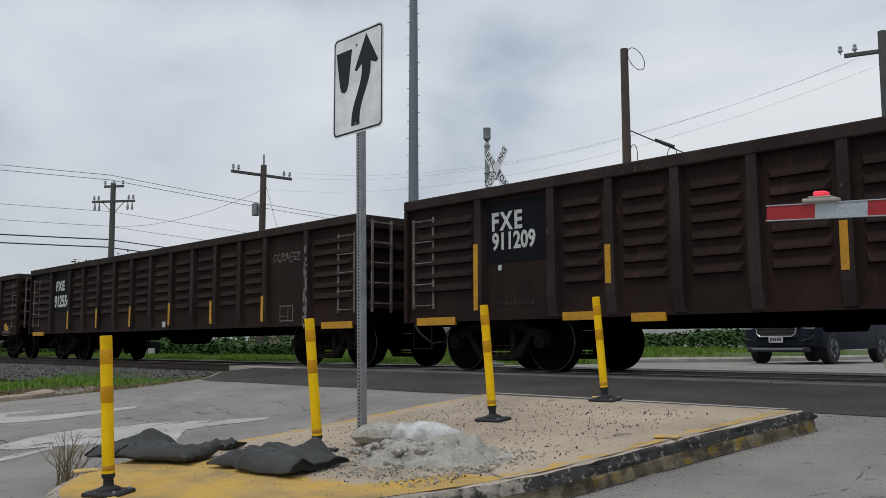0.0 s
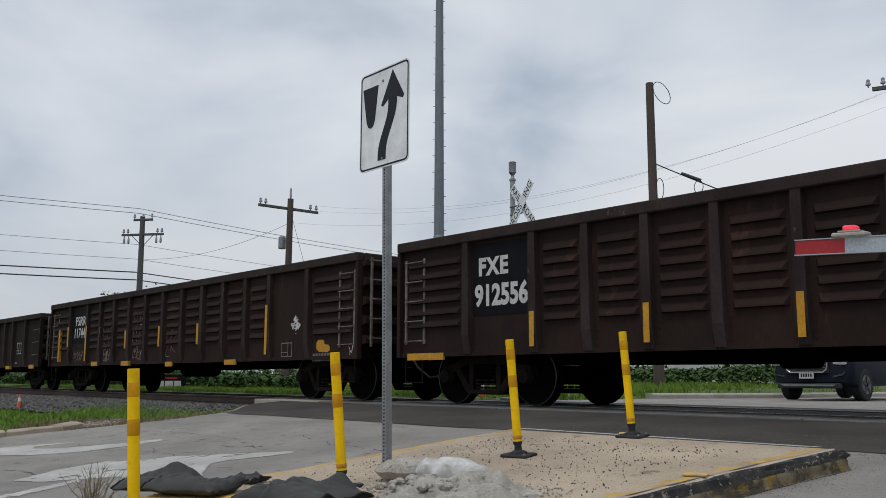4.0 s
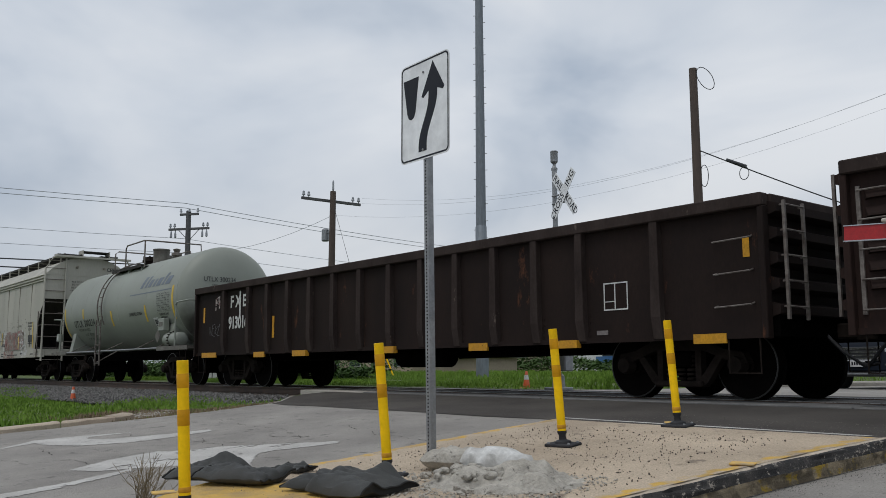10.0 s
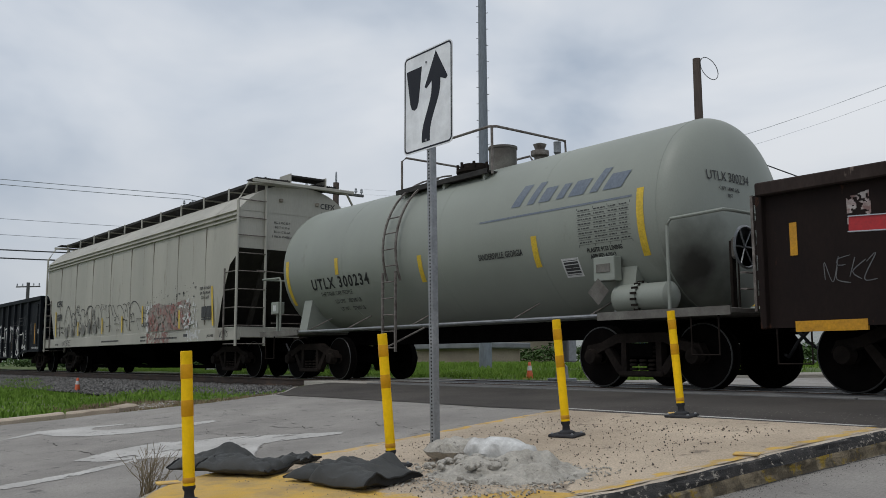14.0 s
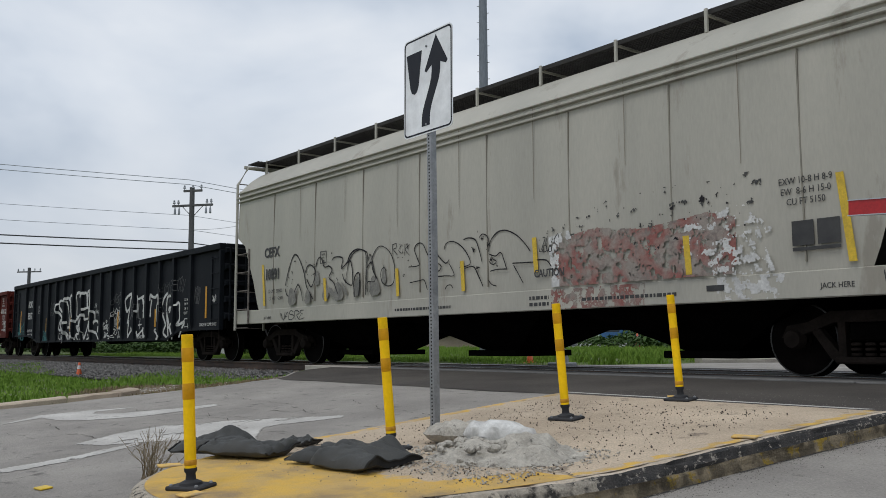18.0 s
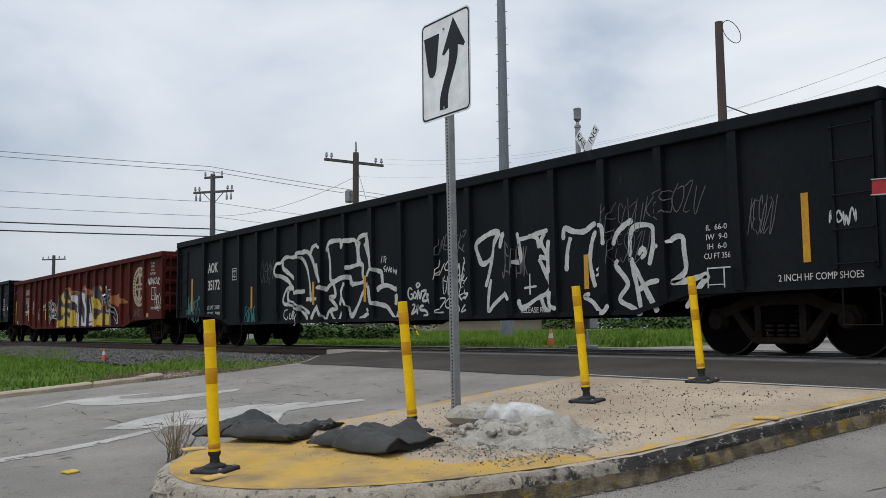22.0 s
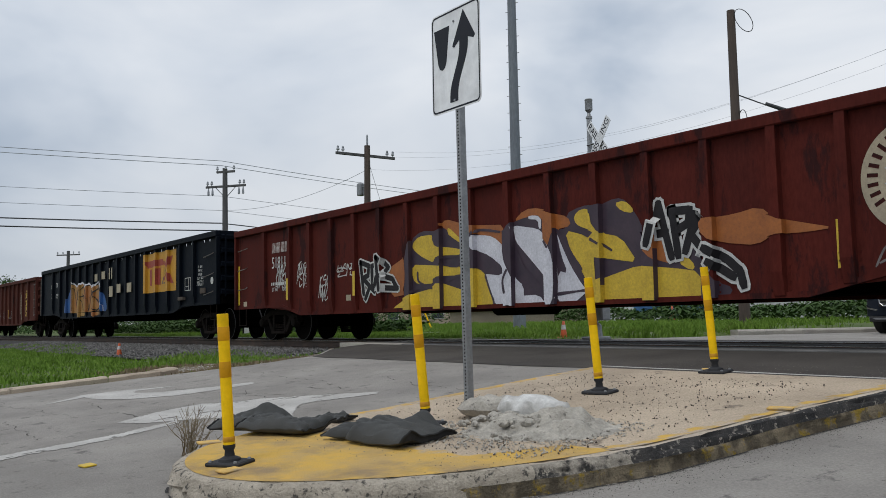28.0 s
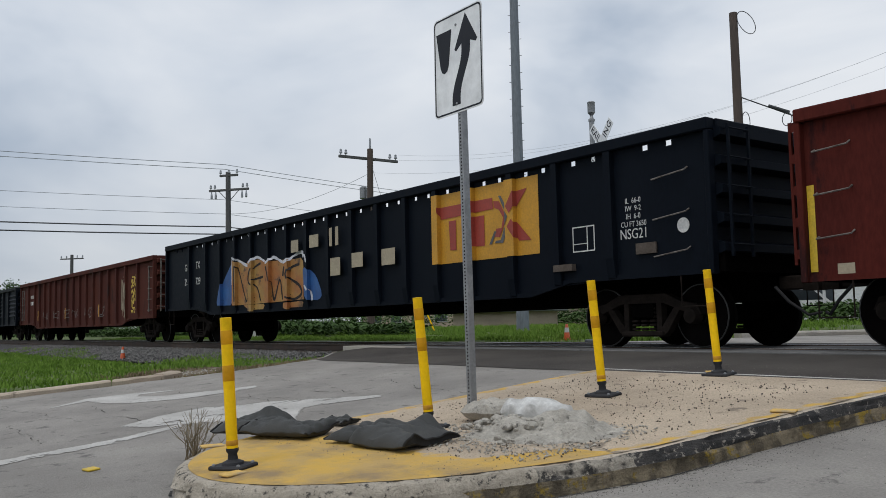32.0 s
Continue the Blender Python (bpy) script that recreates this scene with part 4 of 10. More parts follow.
# ---- flexible posts, sign and clutter on the island ----
def delineator(base, top, yaw):
    """A yellow tube with two amber bands on a black rubber foot; it leans a little."""
    b, t = Vector(base), Vector(top)
    up = (t - b).normalized()
    q = Vector((0, 0, 1)).rotation_difference(up).to_matrix().to_4x4()
    h = (t - b).length
    post = thing("delineator_post", Matrix.Translation(b), "yellow plastic marker post with amber bands on a black rubber foot", "marker post", "marker posts on the island")
    foot = Shape().box(-0.118, 0.118, -0.085, 0.085, 0.0, 0.024, 0.01)
    slope = pose(0, 0, 0, 4.5, 0, 0) @ pose(0, 0, 0, 0, 0, yaw)
    f = part("rubber_foot", foot, M["rubber"], post, "black rubber foot", m=slope)
    for sx in (-0.092, 0.092):
        for sy in (-0.06, 0.06):
            part("bolt", Shape().lathe([(0.024, 0.011), (0.032, 0.010), (0.035, 0.005)], (sx, sy, 0), "z", 8), M["galv"], f)
    part("hinge", Shape().lathe([(0.0, 0.068), (0.022, 0.062), (0.036, 0.03), (0.068, 0.026), (0.084, 0.036), (0.10, 0.036)], (0, 0, 0.015), "z", 14), M["rubber"], post, smooth=True, m=q)
    r = 0.0328
    tube = part("tube", Shape().lathe([(0.105, r), (h - 0.002, r), (h, r * 0.9), (h, r * 0.8), (h - 0.03, r * 0.8), (h - 0.03, 0.001)], (0, 0, 0), "z", 20), M["post_yellow"], post, smooth=True, m=q)
    for z0, z1 in ((h - 0.155, h - 0.075), (h - 0.365, h - 0.275)):
        part("reflective_band", Shape().lathe([(z0, r), (z0 + 0.003, r + 0.0015), (z1 - 0.003, r + 0.0015), (z1, r)], (0, 0, 0), "z", 20), M["post_amber"], tube, "amber reflective band", smooth=True)
    part("strap", Shape().lathe([(0.13, r), (0.133, r + 0.002), (0.157, r + 0.002), (0.16, r)], (0, 0, 0), "z", 20), M["decal_yellow"], tube, smooth=True)
    return post


for base, top, yaw in (
    ((-4.855, 2.076, -0.399), (-4.872, 2.036, 0.46), 25),
    ((-4.948, 3.522, -0.307), (-4.988, 3.465, 0.581), 12),
    ((-4.766, 5.014, -0.176), (-4.812, 4.97, 0.707), 8),
    ((-4.583, 6.192, -0.073), (-4.631, 6.156, 0.803), 5),
):
    delineator(base, top, yaw)


# the keep-right sign on a perforated square post
SIGN_BASE, SIGN_YAW, SIGN_LEAN, SIGN_TILT, SIGN_TOP = (-5.075, 3.99, top_z(3.97)), -1.3, -0.93, 1.1, 2.965
sign = thing("road_sign", pose(*SIGN_BASE, 0, 0, SIGN_YAW), "white sign with a bent black arrow on perforated steel post", "road sign")
lean = pose(0, 0, 0, 0, SIGN_LEAN, 0)
psz, ph = 0.025, SIGN_TOP
tube = Shape()
tube.box(-psz, psz, -psz, psz, -0.12, ph)
pole = part("perforated_post", tube, M["galv"], sign, m=lean)
hole = Shape().lathe([(0, 0.0066), (0.0015, 0.0066)], (0, 0, 0), "y", 8).mesh("hole", M["frame_black"])
for i in range(int((ph - 0.05) / 0.0254)):
    part("hole", hole, None, pole, m=pose(0, -psz - 0.0015, 0.03 + i * 0.0254))
    part("hole", hole, None, pole, m=pose(-psz - 0.0015, 0, 0.03 + i * 0.0254, 0, 0, 90))


def rounded(w, h, r, n=5):
    out = []
    for cx, cy, a0 in ((w - r, h - r, 0), (-w + r, h - r, 90), (-w + r, -h + r, 180), (w - r, -h + r, 270)):
        for k in range(n + 1):
            a = radians(a0 + 90 * k / n)
            out.append((cx + r * math.cos(a), cy + r * math.sin(a)))
    return out


SW, SH = 0.305, 0.386
plate = part("sign_plate", Shape().prism(rounded(SW, SH, 0.045), -0.002, 0.002, "y"), M["sign_white"], sign, "white reflective sign plate", m=lean @ pose(0, -psz - 0.004, ph - SH + 0.04, 0, SIGN_TILT, 0))
ring_o, ring_i = rounded(SW - 0.009, SH - 0.009, 0.04), rounded(SW - 0.022, SH - 0.022, 0.03)
rs = Shape()
nr = len(ring_o)
rs.add([(x, -0.003, z) for x, z in ring_o] + [(x, -0.003, z) for x, z in ring_i], [(i, (i + 1) % nr, (i + 1) % nr + nr, i + nr) for i in range(nr)])
part("border", rs, M["sign_black"], plate)
part("median_symbol", Shape().prism([(-0.268, 0.268), (-0.07, 0.268), (-0.112, 0.0), (-0.132, -0.042), (-0.165, -0.056), (-0.198, -0.042), (-0.218, 0.0)], -0.004, -0.0025, "y"), M["sign_black"], plate)
arrow = [(0.105, 0.345), (0.248, 0.118), (0.228, 0.098), (0.160, 0.125)]
for i in range(9):
    t = i / 8
    arrow.append((0.155 - 0.13 * (3 * t * t - 2 * t ** 3) + 0.005, 0.118 - 0.03 - 0.36 * t))
arrow += [(0.03, -0.325), (-0.07, -0.325)]
for i in range(9):
    t = 1 - i / 8
    arrow.append((0.055 - 0.125 * (3 * t * t - 2 * t ** 3), 0.118 - 0.03 - 0.36 * t - 0.01))
arrow += [(0.055, 0.125), (-0.012, 0.082), (-0.034, 0.096)]
part("arrow", Shape().prism(arrow, -0.004, -0.0025, "y"), M["sign_black"], plate)
for z in (0.285, -0.315):
    part("bolt", Shape().lathe([(-0.012, 0.004), (-0.010, 0.009), (-0.002, 0.009)], (-0.012, 0, z), "y", 10), M["galv"], plate)


def sandbag(m, sx, sy, sz, seed, label, waist=None, lifts=(), taper=0.0):
    """A half-filled sack: two cloth faces sewn along an edge, corners drawn out, some of them turned up."""
    nu, nv = 36, 24

    def at(i, j, top):
        u, v = -1 + 2 * i / nu, -1 + 2 * j / nv
        x = sx * u * (1 - 0.07 * (1 - v * v) * abs(u)) + 0.02 * noise.noise((v * 2, seed, 1))
        y = sy * v * (1 - 0.10 * (1 - u * u) * abs(v)) + 0.03 * noise.noise((u * 1.6, seed, 2))
        ue = u * (0.93 if u > 0 and taper else 1)
        full = max(0.0, (1 - abs(ue) ** 5) * (1 - abs(v) ** 3.4)) ** 0.6
        full *= 1 - taper * max(0.0, min(1.0, (u - 0.1) / 0.9)) ** 1.5
        if waist is not None:
            k = 1 - 0.45 * math.exp(-((u - waist) / 0.14) ** 2)
            full *= k * (0.75 if u < waist else 1)
            y *= 0.6 + 0.4 * k if u > waist else 0.72 * (0.6 + 0.4 * k)
        lump = 1 + 0.28 * noise.noise((u * 1.3 + seed, v * 1.1, 3))
        ridge = 1 - abs(noise.noise((u * 1.6 + v * 1.4 + seed, v * 2.4 - u * 0.8, 8))) * 3.0
        fold = 0.34 * max(0.0, ridge) ** 4 + 0.05 * noise.noise((u * 7, v * 5 + seed, 4))
        edge = 0.03 + 0.02 * noise.noise((u * 2.5 + seed, v * 2.5, 6))
        for cu, cv, up, reach in lifts:
            edge += up * math.exp(-((u - cu) ** 2 / reach + (v - cv) ** 2 / 0.16))
        if top:
            z = max(0.008, edge) + full * (sz * lump - 0.03) - fold * sz * 0.6 * full + 0.004
        else:
            z = max(0.002, max(0.006, edge) * (1 - full) ** 1.5)
        return (x, y, z)

    s = Shape()
    w = nv + 1
    s.v = [at(i, j, True) for i in range(nu + 1) for j in range(w)] + [at(i, j, False) for i in range(nu + 1) for j in range(w)]
    o = (nu + 1) * w
    quads = [(i * w + j, (i + 1) * w + j, (i + 1) * w + j + 1, i * w + j + 1) for i in range(nu) for j in range(nv)]
    s.f = quads + [tuple(k + o for k in f)[::-1] for f in quads]
    s.f += [(i * w + c, (i + 1) * w + c, (i + 1) * w + c + o, i * w + c + o) for i in range(nu) for c in (0, nv)]
    s.f += [(j, j + 1, j + 1 + o, j + o) for j in range(nv)]
    mouth = Shape()
    mouth.v = list(s.v)
    mouth.f = [(nu * w + j, nu * w + j + 1, nu * w + j + 1 + o, nu * w + j + o) for j in range(nv)]
    bag = thing("sandbag", m, label, "sandbag", "sandbags on the island")
    part("sack", s, M["sandbag"], bag, smooth=True)
    used = sorted({i for f in mouth.f for i in f})
    order = {q: n for n, q in enumerate(used)}
    part("end_fold", Shape().add([mouth.v[q] for q in used], [tuple(order[q] for q in f) for f in mouth.f]), M["sandbag_seam"], bag, "dark folded end")
    for c, sg in ((0, -1), (nu, 1)):
        seam = [Vector(at(c, j, True)) + Vector((sg * 0.006, 0, 0.002)) for j in range(nv + 1)]
        part("sewn_edge", Shape().tube(seam, 0.007, 5), M["sandbag_seam"], bag, "stitched end seam")
    return bag


for x, y, yaw, sx, sy, sz, seed, waist, lifts, taper, label in (
        (-5.93, 2.72, 228, 0.27, 0.19, 0.10, 1, None, ((-0.1, -1, 0.13, 0.5), (1.0, 0.0, 0.03, 0.1)), 0.3, "dark grey sandbag slumped against another sandbag"),
        (-5.60, 2.80, 205, 0.28, 0.19, 0.105, 2, None, ((-0.9, -1, 0.075, 0.08), (1.0, 0.3, 0.03, 0.1)), 0.1, "dark grey flat sandbag with a turned-up corner"),
        (-5.76, 3.27, 8, 0.15, 0.09, 0.035, 4, None, ((0, 1, 0.03, 0.16),), 0.0, "small empty dark sandbag lying flat"),
        (-4.72, 3.03, 10, 0.40, 0.24, 0.13, 3, -0.42, ((0.45, 1, 0.10, 0.05), (1.0, -0.6, 0.05, 0.06)), 0.45, "dark grey half-filled sandbag pinched in the middle")):
    sandbag(pose(x, y, top_z(y) + 0.002, 4, 0, yaw), sx, sy, sz, seed, label, waist, lifts, taper)


def cement_mound():
    s = Shape()
    n = 44
    for i in range(n + 1):
        for j in range(n + 1):
            u, v = -1 + 2 * i / n, -1 + 2 * j / n
            r = math.hypot(u, v)
            h = max(0.0, (1 - r ** 1.6)) * 0.14 * (0.75 + 0.9 * noise.noise((u * 2.2, v * 2.2, 4))) + (0.03 * noise.noise((u * 7, v * 7, 1)) + 0.014 * noise.noise((u * 19, v * 19, 5))) * (r < 0.97)
            x, y = -4.12 + u * 0.52 + 0.1 * v, 3.78 + v * 0.40
            s.v.append((x, y, top_z(y) - 0.005 + max(h, -0.004)))
    s.f = [(i * (n + 1) + j, (i + 1) * (n + 1) + j, (i + 1) * (n + 1) + j + 1, i * (n + 1) + j + 1) for i in range(n) for j in range(n)]
    ob = thing("cement_heap", pose(0, 0, 0), "spilled grey cement heap with torn white bags", "cement heap")
    part("spilled_cement", s, M["rubble"], ob, smooth=True)
    rnd = random.Random(8)
    for k in range(90):
        a, d = rnd.uniform(0, 6.28), rnd.uniform(0.1, 0.62)
        r = rnd.uniform(0.008, 0.034) * (1.25 - d) * (1.5 if k < 9 else 1)
        x, y = -4.28 + math.cos(a) * d * 0.95, 3.66 + math.sin(a) * d * 0.6
        hh = max(0, 0.10 * (1 - (d / 0.5)))
        lump = bmesh.new()
        bmesh.ops.create_icosphere(lump, subdivisions=2 if r > 0.02 else 1, radius=r)
        for v in lump.verts:
            v.co *= 1 + 0.55 * noise.noise(v.co / r * 1.3 + Vector((k, 0, 0)))
            v.co.z *= 0.8
        me = bpy.data.meshes.new("lump")
        lump.to_mesh(me)
        lump.free()
        me.materials.append(M["rubble"])
        part("lump", me, None, ob, m=Matrix.Translation((x, y, top_z(y) + hh + r * 0.3)))
    for x, y, yaw, sx, sy, sz, seed in ((-4.80, 3.98, 40, 0.24, 0.15, 0.15, 21), (-4.42, 4.02, 15, 0.26, 0.14, 0.17, 25)):
        b = Shape()
        nn, k = 12, 10
        for i in range(nn + 1):
            u = -1 + 2 * i / nn
            for j in range(k):
                a = 2 * math.pi * j / k
                pr = (1 - abs(u) ** 2.6) ** 0.5 if abs(u) < 1 else 0.0
                w = noise.noise((u * 3 + seed, math.cos(a) * 2, math.sin(a) * 2)) * 0.22
                b.v.append((u * sx, math.cos(a) * sy * (0.4 + 0.6 * pr) * (1 + w), max(0.0, (0.45 + 0.55 * math.sin(a) * pr) * sz * (1 + w))))
        b.f = [(i * k + j, i * k + (j + 1) % k, (i + 1) * k + (j + 1) % k, (i + 1) * k + j) for i in range(nn) for j in range(k)] + [tuple(range(k)), tuple(range(nn * k, (nn + 1) * k))]
        part("torn_bag", b, M["bag_white"] if seed == 25 else M["rubble"], ob, "torn pale cement bag", smooth=True, m=pose(x, y, top_z(y), 4, 0, yaw))
    return ob


cement_mound()
for k, (x, y, col) in enumerate(((-3.18, 4.92, "paint_yellow"), (-4.72, 6.32, "paint_yellow"), (-5.68, 2.28, "paint_yellow"), (-4.66, 1.99, "paint_yellow"))):
    part_ob = tagged(part("road_stud", Shape().box(-0.075, 0.075, -0.04, 0.04, 0, 0.012, 0.006), M[col], m=pose(x, y, top_z(y) + 0.004, 4, 0, 20 + 30 * k)), "chipped amber stud plate on the island", "road stud", "studs on the island")
tagged(part("road_stud", Shape().box(-0.055, 0.055, -0.045, 0.045, 0, 0.014, 0.008), M["decal_lemon"], m=pose(-6.57, 1.75, road_z(1.75) + 0.002, 4, 0, 10)), "yellow raised stud on the asphalt", "road stud")
stones("gravel", 900, ((-5.7, -3.4), (3.0, 5.9)), (0.003, 0.009), M["tie"], "dark loose grit on the island", lambda x, y: top_z(y) + 0.005, 31)
stones("gravel", 1500, ((-4.9, -3.5), (3.1, 4.2)), (0.003, 0.012), M["rubble"], "pale crumbs of cement round the heap", lambda x, y: top_z(y) + 0.005, 37)
stones("gravel", 900, ((-5.8, -3.4), (2.6, 5.9)), (0.002, 0.005), M["grit"], "fine brown grit on the island", lambda x, y: top_z(y) + 0.004, 38)
grit_rng = random.Random(32)
gutter = Shape()
for _ in range(1500):
    y = grit_rng.uniform(2.7, 6.6)
    x = float(np.interp(y, (2.7, 2.9, 3.6, 4.9, 6.28), (-3.5, -3.4, -3.2, -3.08, -2.96))) + 0.012 + grit_rng.expovariate(11)
    r = grit_rng.uniform(0.0015, 0.005)
    z = road_z(y)
    gutter.add([(x - r, y - r * 0.5, z), (x + r * 0.9, y - r, z), (x + r * 0.3, y + r, z), (x + grit_rng.uniform(-.4, .4) * r, y, z + r * 1.2)], [(0, 1, 3), (1, 2, 3), (2, 0, 3)])
tagged(part("gutter_grit", gutter, M["grit"]), "loose grit along the kerb", "stones", "", "stuff")
stones("road_specks", 1500, ((-2.9, 0.6), (2.2, 6.4)), (0.0015, 0.0036), M["grit"], "dark aggregate specks in the worn asphalt", lambda x, y: road_z(y) - 0.001, 35)
stones("road_specks", 1800, ((-2.9, 0.6), (2.2, 6.4)), (0.0015, 0.004), M["panel_light"], "pale aggregate specks in the worn asphalt", lambda x, y: road_z(y) - 0.001, 36)
stones("apron_grit", 900, ((-6.5, -1.5), (6.8, 8.2)), (0.003, 0.008), M["grit"], "loose grit on the dark apron", lambda x, y: road_z(y) + 0.006, 33)


def dry_bush(base, h, seed, label):
    rnd = random.Random(seed)
    b = thing("dry_weed", Matrix.Translation(base), label, "weed")
    for k in range(34):
        a, t = rnd.uniform(0, 6.28), rnd.uniform(0.15, 0.9)
        p = Vector((rnd.uniform(-.05, .05), rnd.uniform(-.05, .05), 0))
        pts = [p]
        d = Vector((math.cos(a) * t, math.sin(a) * t, 1)).normalized()
        for i in range(5):
            d = (d + Vector((rnd.uniform(-.3, .3), rnd.uniform(-.3, .3), 0.05))).normalized()
            pts.append(pts[-1] + d * h * rnd.uniform(0.12, 0.26))
        s = Shape().tube(pts, 0.0035, 4, r2=0.0012)
        for i in (2, 3, 4):
            e = pts[i] + Vector((rnd.uniform(-.1, .1), rnd.uniform(-.1, .1), rnd.uniform(0.02, .1))) * h * 2
            s.tube([pts[i], e], 0.002, 3, r2=0.001)
        part("stem", s, M["dry_grass"], b)
    return b


dry_bush((-6.22, 2.35, road_z(2.35)), 0.36, 4, "dry leafless weed at the island kerb")


def grass_patch(name, count, region, h, seed, label, material="grass", zf=ground_z, keep=None):
    rnd = random.Random(seed)
    s = Shape()
    for _ in range(count):
        x, y = rnd.uniform(*region[0]), rnd.uniform(*region[1])
        if keep and not keep(x, y):
            continue
        if noise.noise((x * 0.5, y * 0.7, 9)) < -0.32:
            continue
        z, a = zf(x, y) - 0.01, rnd.uniform(0, 6.28)
        hh = h * rnd.uniform(0.4, 1.2) * (1 + 0.6 * noise.noise((x * 0.8, y * 0.8, 2)))
        w = 0.012 + hh * 0.05
        bx, by = math.cos(a) * hh * 0.45, math.sin(a) * hh * 0.45
        s.add([(x - w * math.sin(a), y + w * math.cos(a), z), (x + w * math.sin(a), y - w * math.cos(a), z), (x + bx * 0.4, y + by * 0.4, z + hh * 0.7), (x + bx, y + by, z + hh)],
              [(0, 1, 2), (0, 2, 3)])
    return tagged(part(name, s, M[material]), label, "grass", "", "stuff")


def verge_limit(x):
    """How far the verge grass reaches towards the rails."""
    return float(np.interp(x, (-60, -42, -35, -30, -27, -23.5, -22.4, -21.4, -18, -16.3), (8.0, 8.3, 8.8, 8.1, 7.45, 7.3, 7.7, 8.9, 8.7, 8.0))) + 0.35 * noise.noise((x * 1.1, 0, 0))


def verge_z(x, y):
    return max(ground_z(x, y), bed_z(x, y) - 0.02 if y > 7.3 else -9)


def bare(x, y):
    """Trampled soil between the end of the kerb and the crossing."""
    d = edge_left(y) - x
    return 4.3 < y < 8.0 and d < 3.0 - 0.75 * abs(y - 5.4) + 1.0 * noise.noise((x * 0.9, y * 1.2, 5))


grass_patch("verge_grass", 52000, ((-44, -13.9), (1.2, 9.2)), 0.10, 1, "bright green rough grass on the verge", zf=verge_z, keep=lambda x, y: y < verge_limit(x) and x < edge_left(y) - 0.25 and not bare(x, y) and noise.noise((x * 0.7, y, 4)) > -0.45)
grass_patch("verge_grass", 1500, ((-16.6, -13.2), (4.3, 8.2)), 0.06, 2, "thin dusty grass at the road edge", keep=lambda x, y: x < edge_left(y) - 0.1)
soil = Shape()
for i in range(60):
    for j in range(26):
        y = 4.2 + 4.6 * i / 59
        x = edge_left(y) + 0.06 - 3.9 * j / 25
        soil.v.append((x, y, max(verge_z(x, y), road_z(y) - 0.30 if j > 2 else road_z(y) - 0.03 - 0.05 * j) + 0.012 + 0.02 * noise.noise((x * 3, y * 3, 7))))
for i in range(59):
    for j in range(25):
        y = 4.2 + 4.6 * (i + 0.5) / 59
        if j < 1 or bare(edge_left(y) + 0.06 - 3.9 * (j + 0.5) / 25, y):
            soil.f.append((i * 26 + j, (i + 1) * 26 + j, (i + 1) * 26 + j + 1, i * 26 + j + 1))
tagged(part("bare_soil", soil, M["soil"], smooth=True), "bare trampled soil at the road edge", "soil", "", "structure")
stones("litter", 420, ((-15.6, -13.3), (4.6, 7.6)), (0.006, 0.03), M["panel_light"], "pale litter and rubble at the end of the kerb", lambda x, y: ground_z(x, y) + 0.012, 34)
grass_patch("dead_grass", 5200, ((-17.0, -13.2), (4.3, 7.4)), 0.08, 3, "dead straw and litter at the end of the kerb", "dry_grass", keep=lambda x, y: x < edge_left(y) - 0.1 and bare(x, y))
def far_edge(y):
    return float(np.interp(y, (12.8, 14.2, 15.4, 17, 18.6, 20.2, 22, 26), (-15.6, -14.5, -13.3, -13.1, -13.5, -13.0, -12.4, -11.9)))


grass_patch("field_grass", 34000, ((-60, -11.9), (18.6, 30)), 0.17, 5, "tall green grass beyond the crossing", keep=lambda x, y: x < far_edge(y) - 0.1)
grass_patch("trackside_grass", 36000, ((-48, -13.0), (12.9, 19)), 0.10, 6, "green grass behind the tracks", keep=lambda x, y: x < far_edge(y) + 0.15 * noise.noise((x * 2, y * 2, 1)))
grass_patch("kerbside_weeds", 5000, ((-17, -12.6), (15.4, 21)), 0.20, 8, "ragged green weeds over the far kerb", keep=lambda x, y: x < far_edge(y) - 0.2 and noise.noise((x, y, 2)) > -0.1)


# ---- poles, wires and the crossing sign ----
def crossarm(parent, half, z, yaw, label, pins):
    arm = part("crossarm", Shape().box(-half, half, -0.05, 0.05, z - 0.06, z + 0.06, 0.01), M["timber_grey"], parent, label, m=pose(0, 0, 0, 0, 0, yaw))
    for x in pins:
        part("insulator", Shape().lathe([(z + 0.06, 0.02), (z + 0.12, 0.025), (z + 0.14, 0.075), (z + 0.2, 0.07), (z + 0.22, 0.05), (z + 0.29, 0.055), (z + 0.33, 0.02)], (x, 0, 0), "z", 10), M["insulator"], arm, smooth=True)
    return arm


def utility_pole(x, y, top, r0, r1, label, material="timber_grey", dx=0.0, dy=0.0, z0=-0.3):
    p = thing("utility_pole", pose(x, y, z0), label, "utility pole", "utility poles along the line")
    pts = [(dx * t, dy * t, (top - z0) * t) for t in (0, 0.25, 0.5, 0.75, 1.0)]
    part("shaft", Shape().tube(pts, r0, 12, r2=r1), M[material], p, smooth=True)
    return p


u1 = utility_pole(-45.53, 19.17, 8.95, 0.19, 0.13, "grey timber utility pole with two crossarms and insulators", dx=-0.1)
crossarm(u1, 1.2, 8.25, 38, "grey timber crossarm", (-1.1, -0.85, 0.85, 1.1))
crossarm(u1, 0.55, 9.05, 38, "short upper crossarm", (-0.5, 0.0, 0.5))
for sx in (-1, 1):
    part("brace", Shape().tube([(sx * 0.62 * math.cos(radians(38)), sx * 0.62 * math.sin(radians(38)), 8.22), (0, 0, 7.6)], 0.02, 5), M["timber_grey"], u1)
    for d in (1.05, 0.8):
        part("insulator", Shape().lathe([(-0.42, 0.03), (-0.38, 0.07), (-0.2, 0.06), (0, 0.02)], (sx * d * math.cos(radians(38)), sx * d * math.sin(radians(38)), 8.2), "z", 8), M["insulator"], u1)
